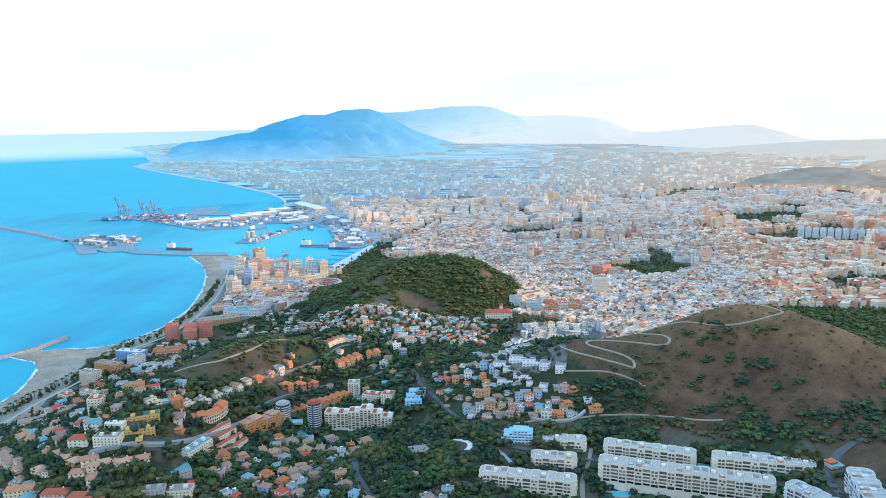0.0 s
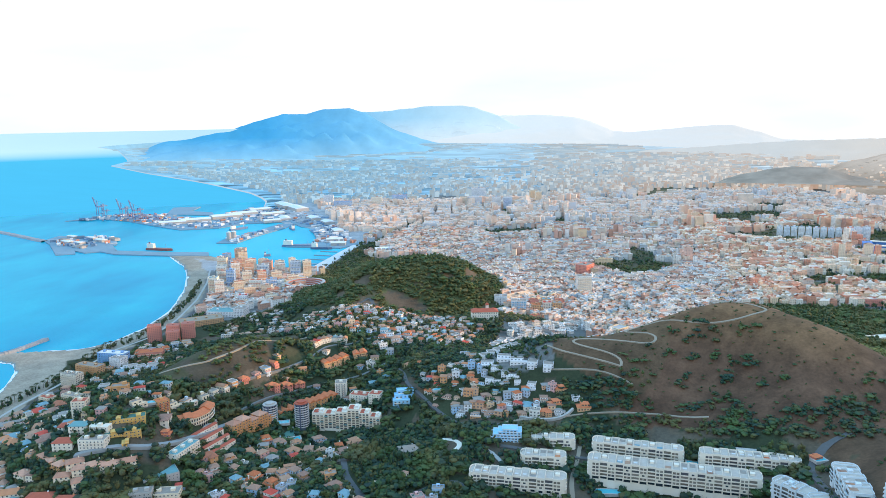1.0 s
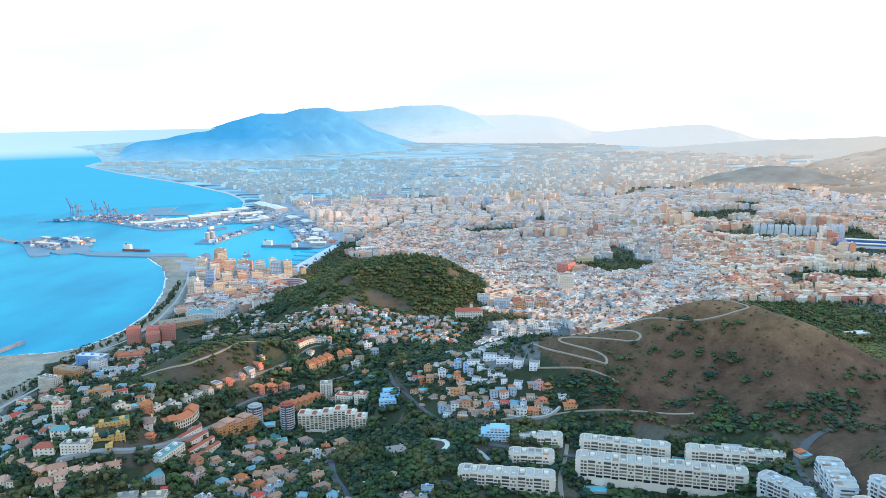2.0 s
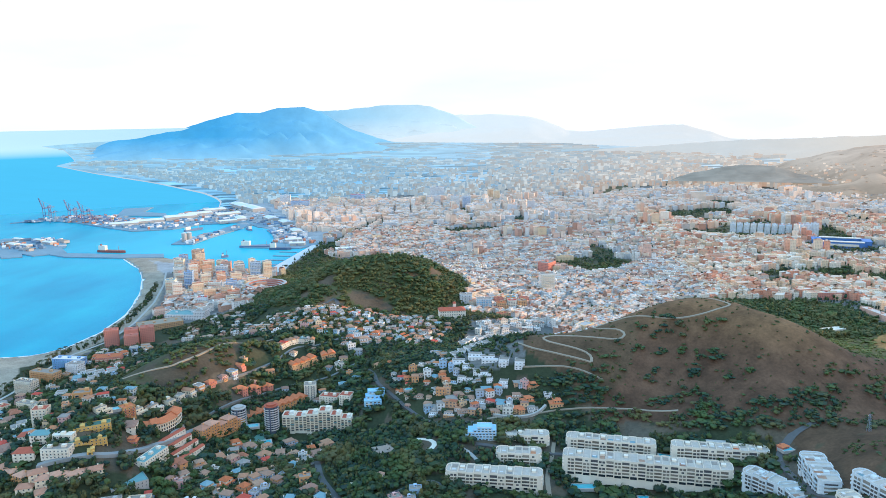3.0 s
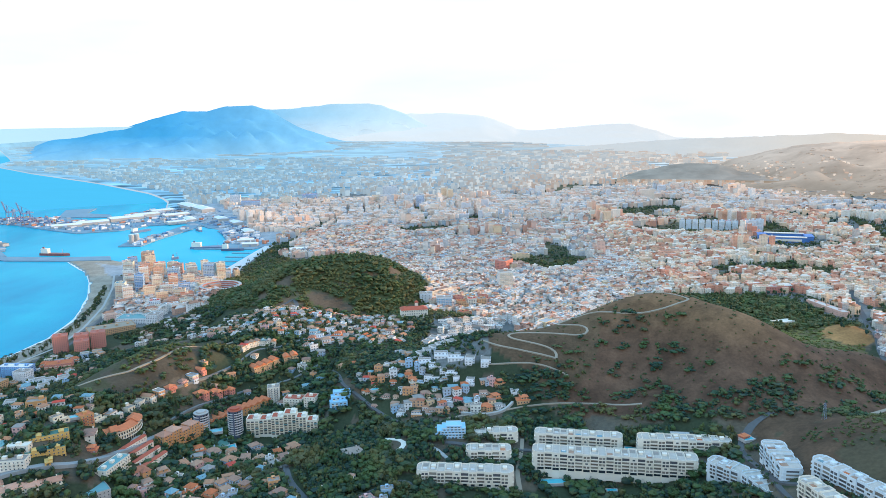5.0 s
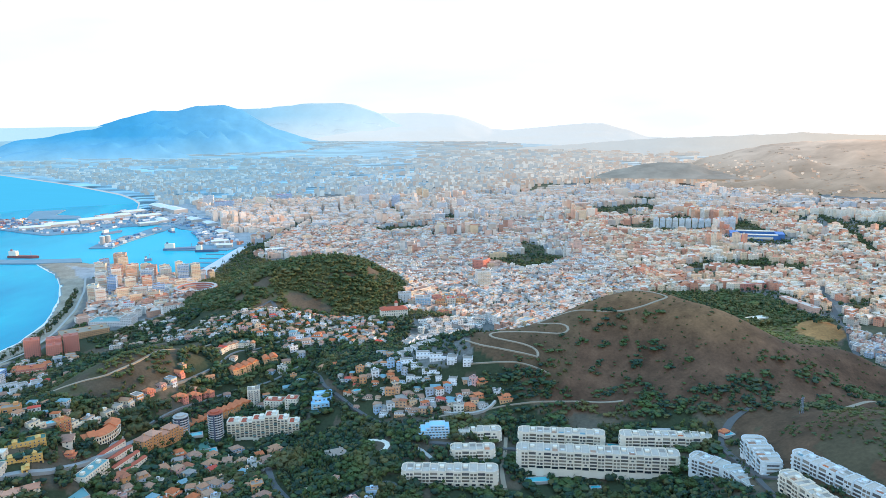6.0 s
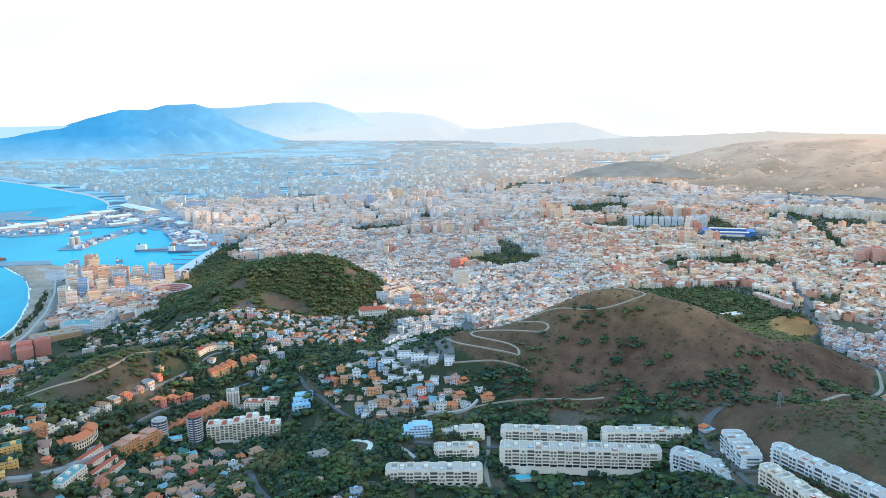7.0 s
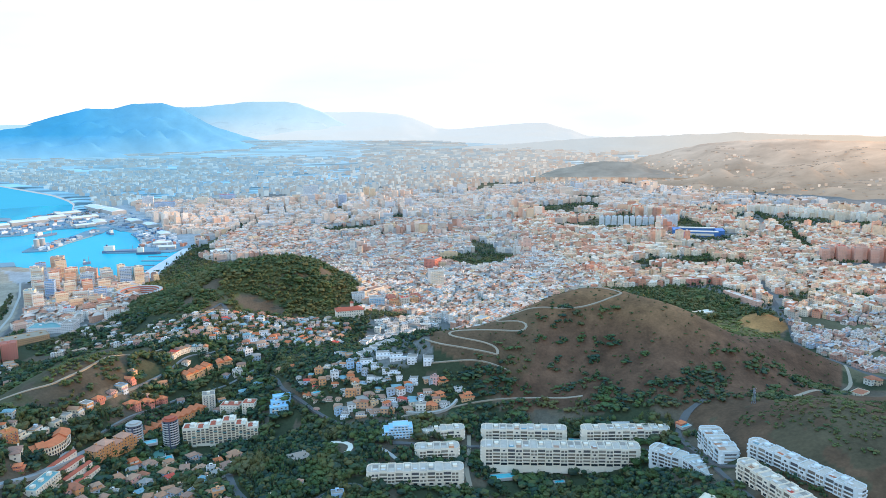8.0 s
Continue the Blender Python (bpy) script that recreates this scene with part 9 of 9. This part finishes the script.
for i, (x, y) in enumerate(zip(tx_[:170], ty_[:170])):
    k = rt.randrange(5)
    m = pose(x, y, ground_at(x, y), 0, 0, rt.uniform(0, 360))
    s = rt.uniform(0.75, 1.2)
    if k in first:
        ob = copy_thing(tree_models[k], m)
    else:
        first.add(k)
        ob = tree_models[k]
        ob.matrix_basis = m
    ob.scale = (s, s, s)


def palm():
    t = thing("palm", "tall palm by the promenade", "palm", "promenade palms")
    part("trunk", Geo().round_(0, 0, 0.30, -0.5, 9, 7, r1=0.22).mesh("trunk", m_bark), t)
    g = Geo()
    for k in range(14):
        a = 2 * math.pi * k / 14
        lift = 1.1 if k % 2 else 0.2
        c, s = math.cos(a), math.sin(a)
        pts = [(0, 9.0), (1.5, 9.6 + lift), (3.0, 9.3 + lift * 0.6), (4.0, 8.0 + lift * 0.3)]
        for (r0, z0), (r1, z1) in zip(pts, pts[1:]):
            w0, w1 = 0.55 * (1 - r0 / 5), 0.55 * (1 - r1 / 5)
            g.quad([(r0 * c - w0 * s, r0 * s + w0 * c, z0 - 0.2), (r0 * c + w0 * s, r0 * s - w0 * c, z0 - 0.2), (r1 * c + w1 * s, r1 * s - w1 * c, z1 - 0.2), (r1 * c - w1 * s, r1 * s + w1 * c, z1 - 0.2)])
            g.quad([(r0 * c, r0 * s, z0), (r0 * c + w0 * s, r0 * s - w0 * c, z0 - 0.25), (r1 * c + w1 * s, r1 * s - w1 * c, z1 - 0.25), (r1 * c, r1 * s, z1)])
    part("crown", g.mesh("crown", m_palm), t)
    return t


palm_model = palm()
row = [(-672, 600), (-680, 693), (-683, 754), (-678, 820), (-686, 900), (-697, 975), (-680, 1040), (-690, 1146), (-726, 1289), (-780, 1437)]
k = 0
for (ax, ay), (bx, by) in zip(row, row[1:]):
    n = int(math.dist((ax, ay), (bx, by)) / 9)
    for i in range(n):
        if ay > 1040 and i % 2:
            continue
        x, y = ax + (bx - ax) * i / n + rt.uniform(-1.5, 1.5), ay + (by - ay) * i / n
        m = pose(x, y, ground_at(x, y), 0, 0, rt.uniform(0, 360))
        ob = palm_model if k == 0 else copy_thing(palm_model, m)
        ob.matrix_basis = m
        s = rt.uniform(0.8, 1.15)
        ob.scale = (s, s, s)
        k += 1

# lower palms and shrubs along the sand's edge
pp = np.concatenate([np.linspace(a, b_, int(math.dist(a, b_) / 5), endpoint=False) for a, b_ in zip(row, row[1:])])
ps = np.random.RandomState(77)
px_, py_ = pp[:, 0] + ps.uniform(-7, 5, len(pp)), pp[:, 1] + ps.uniform(-2, 2, len(pp))
plants("promenade_trees", px_, py_, 2.3, 7.5, m_garden, "low palms and shrubs along the sand's edge", CROWNS, 19)

# woods and scrub
x, y = scatter(WOOD_HILL, 6.2, 21, 0.95, lambda a, b_: (lattice_noise(a, b_, 34, 9) < 0.93) & ~bare_of_trees(a, b_))
plants("woodland", x, y, 3.0 + 3.4 * lattice_noise(x, y, 48, 93), 4.5 + 5.0 * lattice_noise(x, y, 48, 93), m_woods, "dense dark green pine and scrub woodland over the hill", CROWNS, 1)
x, y = scatter(BACK_WOOD, 7.2, 22, 0.88, lambda a, b_: (b_ > 985 - 0.1 * (a - 200)) & ((lattice_noise(a, b_, 55, 27) < 0.46) | (b_ > 1080)) & (lattice_noise(a, b_, 17, 28) < 0.86))
plants("woodland", x, y, 3.2 + 3.2 * lattice_noise(x, y, 50, 94), 5 + 6 * lattice_noise(x, y, 50, 94), m_woods, "dense woodland behind the dry hill", CROWNS, 2)
x, y = scatter(BACK_WOOD, 6.5, 98, 0.72, lambda a, b_: (((a - 457) / 28) ** 2 + ((b_ - 922) / 30) ** 2 > 1) | (lattice_noise(a, b_, 12, 99) > 0.75))
plants("scrub", x, y, 2.8, 2.8, m_olive, "olive bushes and young trees behind the dry hill", CROWNS, 98, "bushes")
VALLEY = [(-330, 880), (-200, 860), (-160, 800), (-150, 720), (-130, 670), (-60, 640), (60, 640), (190, 600), (200, 560), (160, 520), (60, 470), (-150, 440), (-340, 440), (-560, 520), (-600, 620), (-520, 700), (-400, 640), (-320, 700), (-345, 800)]
x, y = scatter(VALLEY, 5.9, 23, 0.92, lambda a, b_: (lattice_noise(a, b_, 40, 13) * 0.6 + lattice_noise(a, b_, 13, 14) * 0.4) > np.where((a > 40) & (b_ > 622), 0.58, np.where((a > -110) & (b_ < 560), 0.47, 0.30)), 0.66)
plants("garden_woods", x, y, 4.0, 7.5, m_garden, "dark green trees and hedges between the houses", CROWNS, 3)
BELT = [(-600, 615), (-520, 530), (-470, 505), (-432, 487), (-395, 478), (-352, 470), (-345, 482), (-385, 490), (-420, 499), (-462, 520), (-505, 548), (-570, 618)]
x, y = scatter(BELT, 5.6, 35, 0.95, None, 0.8)
plants("tree_belt", x, y, 4.2, 9, m_garden, "thick belt of bright green trees between the rows of flats", CROWNS, 16)
PARK = [(-185, 650), (-175, 520), (-150, 470), (-90, 480), (-70, 540), (-88, 600), (-90, 640), (-130, 668)]
x, y = scatter(PARK, 6.2, 24, 0.95)
plants("park_trees", x, y, 4.2, 9, m_garden, "thick park trees of mixed greens", CROWNS, 4)
hx_, hy_ = np.array(HEDGES).T
keep_ = lattice_noise(hx_, hy_, 9, 45) > 0.34
plants("hedge", hx_[keep_], hy_[keep_], 1.7, 4.2, m_garden, "dark shrubs and small trees along the foot of the apartment blocks", CROWNS, 46, "bushes")
HILL_FOOT = [(-30, 700), (-20, 655), (60, 636), (130, 628), (190, 615), (300, 590), (330, 620), (230, 645), (150, 660), (60, 685), (40, 700)]
x, y = scatter(HILL_FOOT, 6.2, 25, 0.9, lambda a, b_: lattice_noise(a, b_, 30, 15) > np.where(a > 40, 0.62, 0.36))
plants("scrub", x, y, 3.6, 5, m_garden, "dark scrub and bushes at the foot of the dry hill", CROWNS, 5, "bushes")
x, y = scatter(DRY_HILL, 9, 26, 0.9, lambda a, b_: (lattice_noise(a, b_, 42, 16) > 0.70) & (ground(a, b_) < 128))
plants("scrub", x, y, 3.4, 4.2, m_woods, "dark scrub patches on the dry hill", CROWNS, 6, "bushes")
PATCHES = [(84, 741, 5), (128, 770, 9), (143, 764, 9), (112, 760, 8), (133, 752, 10), (151, 746, 9), (170, 748, 10), (182, 744, 8), (117, 747, 6), (101, 733, 6), (127, 727, 6), (145, 724, 7),
           (170, 715, 9), (160, 712, 9), (177, 708, 8), (150, 699, 7), (136, 690, 8), (113, 707, 5), (105, 698, 7), (65, 706, 7), (196, 679, 5), (180, 683, 5), (55, 700, 8)]
PATCHES += [(113, 671, 10), (136, 672, 12), (149, 675, 10), (153, 652, 12), (160, 640, 14), (187, 638, 14), (211, 628, 14), (222, 616, 12), (168, 630, 12), (195, 615, 14), (56, 670, 9), (48, 688, 10),
            (26, 695, 12), (34, 677, 12), (240, 645, 8), (265, 652, 7), (300, 654, 9), (10, 680, 14), (90, 655, 9)]
pr = np.random.RandomState(71)
px_ = np.concatenate([a + pr.normal(0, r * 0.5, max(2, int(r * 0.6))) for a, b_, r in PATCHES])
py_ = np.concatenate([b_ + pr.normal(0, r * 0.4, max(2, int(r * 0.6))) for a, b_, r in PATCHES])
plants("scrub", px_, py_, 3.0, 4.0, m_garden, "dark bushes in clumps on the dry hill", CROWNS, 13, "bushes")
x, y = scatter(DRY_HILL, 9.5, 27, 0.55)
plants("scrub", x, y, 1.4, 1.8, m_woods, "scattered round bushes on the dry hill", CROWNS, 7, "bushes")
RAVINE = [(150, 640), (200, 640), (240, 655), (300, 640), (350, 660), (420, 710), (435, 690), (380, 640), (330, 605), (290, 580), (250, 605), (200, 608), (150, 622)]
x, y = scatter(RAVINE, 6.6, 34, 0.75, lambda a, b_: lattice_noise(a, b_, 26, 15) > 0.48)
plants("scrub", x, y, 3.6, 4.6, m_garden, "dark bushes filling the ravine between the hills", CROWNS, 15, "bushes")
NEAR_RIDGE = [(205, 590), (225, 540), (260, 470), (300, 380), (480, 380), (520, 560), (420, 600), (320, 580)]
x, y = scatter(NEAR_RIDGE, 5.5, 28, 0.75, lambda a, b_: lattice_noise(a, b_, 30, 17) * 0.7 + lattice_noise(a, b_, 11, 18) * 0.3 > 0.38)
plants("scrub", x, y, 1.8, 2.2, m_woods, "bushes on the near dry ridge", CROWNS, 8, "bushes")
WEST = [(-560, 780), (-480, 620), (-400, 640), (-355, 650), (-340, 740), (-380, 860), (-450, 900)]
x, y = scatter(WEST, 7, 29, 0.85, lambda a, b_: lattice_noise(a, b_, 38, 18) * 0.7 + lattice_noise(a, b_, 14, 97) * 0.3 > 0.54)
plants("scrub", x, y, 3.4, 4.6, m_woods, "bushes and small trees on the western slope", CROWNS, 9, "bushes")
SHORE = [(-655, 620), (-650, 1000), (-560, 1010), (-420, 940), (-470, 860), (-560, 760), (-600, 620)]
x, y = scatter(SHORE, 7, 30, 0.8, None, 0.66)
plants("garden_woods", x, y, 3.8, 7, m_garden, "garden trees between the beach-front houses", CROWNS, 10)
SLOPE = [(-430, 1000), (-400, 1060), (-240, 1010), (-110, 960), (-100, 860), (-20, 860), (-20, 720), (-110, 740), (-230, 860), (-380, 880)]
x, y = scatter(SLOPE, 6.0, 31, 0.9, None, 0.55)
plants("garden_woods", x, y, 2.8, 5, m_garden, "small garden trees among the hillside houses", CROWNS, 11)
FRONT = [(-640, 1040), (-652, 1146), (-682, 1289), (-732, 1437), (-800, 1560), (-776, 1572), (-704, 1444), (-652, 1294), (-622, 1150), (-612, 1044)]
x, y = scatter(FRONT, 9, 36, 0.85)
plants("garden_woods", x, y, 3.4, 6, m_garden, "trees along the sea-front road", CROWNS, 17)
VILLAS = [(-175, 780), (-155, 700), (-125, 668), (-60, 648), (-14, 655), (-12, 690), (-20, 722), (-62, 715), (-105, 748), (-130, 775)]
x, y = scatter(VILLAS, 5.6, 37, 0.85, lambda a, b_: lattice_noise(a, b_, 19, 23) > 0.25, 0.5)
plants("garden_woods", x, y, 2.6, 4.6, m_garden, "garden trees round the villas under the hill", CROWNS, 18)
WEDGES = [WEDGE, [(-118, 795), (-100, 760), (-60, 765), (-20, 740), (10, 800), (20, 880), (-20, 905), (-60, 880), (-90, 850)], [(-480, 1010), (-400, 1050), (-340, 1030), (-420, 960), (-500, 990)],
          [(60, 440), (150, 440), (190, 400), (188, 470), (186, 500), (165, 520), (60, 500)], [(-420, 900), (-330, 865), (-250, 862), (-240, 900), (-330, 880)]]
for i, ring in enumerate(WEDGES):
    x, y = scatter(ring, 6.2, 60 + i, 0.9, None, 0.75)
    plants("garden_woods", x, y, 3.4, 6, m_garden, "dark trees between the hillside lanes", CROWNS, 40 + i)
COURT = [(-590, 1080), (-540, 1140), (-470, 1190), (-420, 1120), (-440, 1050), (-530, 1020)]
x, y = scatter(COURT, 8, 32, 0.9)
plants("garden_woods", x, y, 4.2, 8, m_garden, "trees in the hotel gardens", CROWNS, 12)
# street and park trees of the town
for i, p in enumerate(PARKS):
    x, y = scatter(p, 9 if i == 0 else 13, 40 + i, 0.85 if i == 0 else 0.6)
    plants("town_park", x, y, 4.6, 6.5, m_woods, "dark park trees within the town", LIGHT_CROWNS, 20 + i)
x, y = scatter([(-250, 1250), (-250, 2900), (1900, 2900), (1500, 1000), (600, 1000)], 12, 52, 0.75, lambda a, b_: open_ground(a, b_) & in_view(a, b_) & ((a < 800) | (lattice_noise(a, b_, 28, 29) > 0.72)) & ~in_polygon(a, b_, DRY_HILL) & ~in_polygon(a, b_, WOOD_HILL))
plants("park_trees", x, y, 4.5, 8, m_garden, "dark trees of parks and orchards within the town", LIGHT_CROWNS, 33)
TOWN = [(-560, 1500), (-560, 2300), (900, 2300), (1500, 1500), (900, 900), (480, 900), (300, 1150), (-100, 1060), (-200, 1560)]
x, y = scatter(TOWN, 15, 50, 0.8, lambda a, b_: (lattice_noise(a, b_, 95, 19) > 0.64) | (lattice_noise(a, b_, 30, 20) > 0.80))
plants("street_trees", x, y, 4.0, 11, m_garden, "street trees and small squares between the town houses", LIGHT_CROWNS, 30)
x, y = scatter([(-250, 1000), (-250, 2900), (1200, 2900), (1200, 1000)], 8.5, 55, 0.85, in_belt)
plants("street_trees", x, y, 4.2, 9, m_woods, "tree belts along the avenues and small parks", LIGHT_CROWNS, 36)
EAST_TOWN = [(350, 1180), (560, 1000), (900, 900), (1100, 1180), (1500, 1750), (900, 1950), (500, 1720)]
x, y = scatter(EAST_TOWN, 10, 53, 0.85, lambda a, b_: (lattice_noise(a, b_, 70, 24) > 0.62) | (lattice_noise(a, b_, 25, 25) > 0.84))
plants("street_trees", x, y, 4.2, 8, m_woods, "trees of gardens, yards and open lots between the eastern flats", LIGHT_CROWNS, 34)
SKIRT = [(-90, 1010), (60, 960), (200, 960), (330, 1010), (320, 1160), (120, 1170), (-80, 1150)]
x, y = scatter(SKIRT, 9, 54, 0.9, lambda a, b_: lattice_noise(a, b_, 38, 26) > 0.56)
plants("street_trees", x, y, 3.8, 8, m_garden, "dark trees in the streets behind the dry hill", LIGHT_CROWNS, 35)
scrub_v, scrub_f, base_ = [], [], 0
for i, (x, y, z) in enumerate(np.concatenate([on_range(brown_range, 420, (0.0, 0.9), (0.0, 1.0), 8), on_range(brown_range, 260, (0.0, 0.3), (0.0, 0.6), 9)])):
    tv, tf = LIGHT_CROWNS[i % 4]
    scrub_v.append(tv * (9 + 9 * ((i * 37) % 10) / 10, 8, 3.2) + (x, y, z + 1.0))
    scrub_f.append(tf + base_)
    base_ += len(tv)
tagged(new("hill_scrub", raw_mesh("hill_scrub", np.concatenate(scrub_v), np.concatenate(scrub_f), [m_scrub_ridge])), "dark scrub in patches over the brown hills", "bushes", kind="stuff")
FAR_TOWN = [(-1150, 2300), (-2000, 4200), (2800, 4200), (2000, 2000), (1000, 2200)]
x, y = scatter(FAR_TOWN, 26, 51, 0.6, lambda a, b_: (lattice_noise(a, b_, 160, 22) > 0.72) & (b_ < 2800))
plants("street_trees", x, y, 5.0, 9, m_woods, "far tree belts among the suburbs", LIGHT_CROWNS, 31)
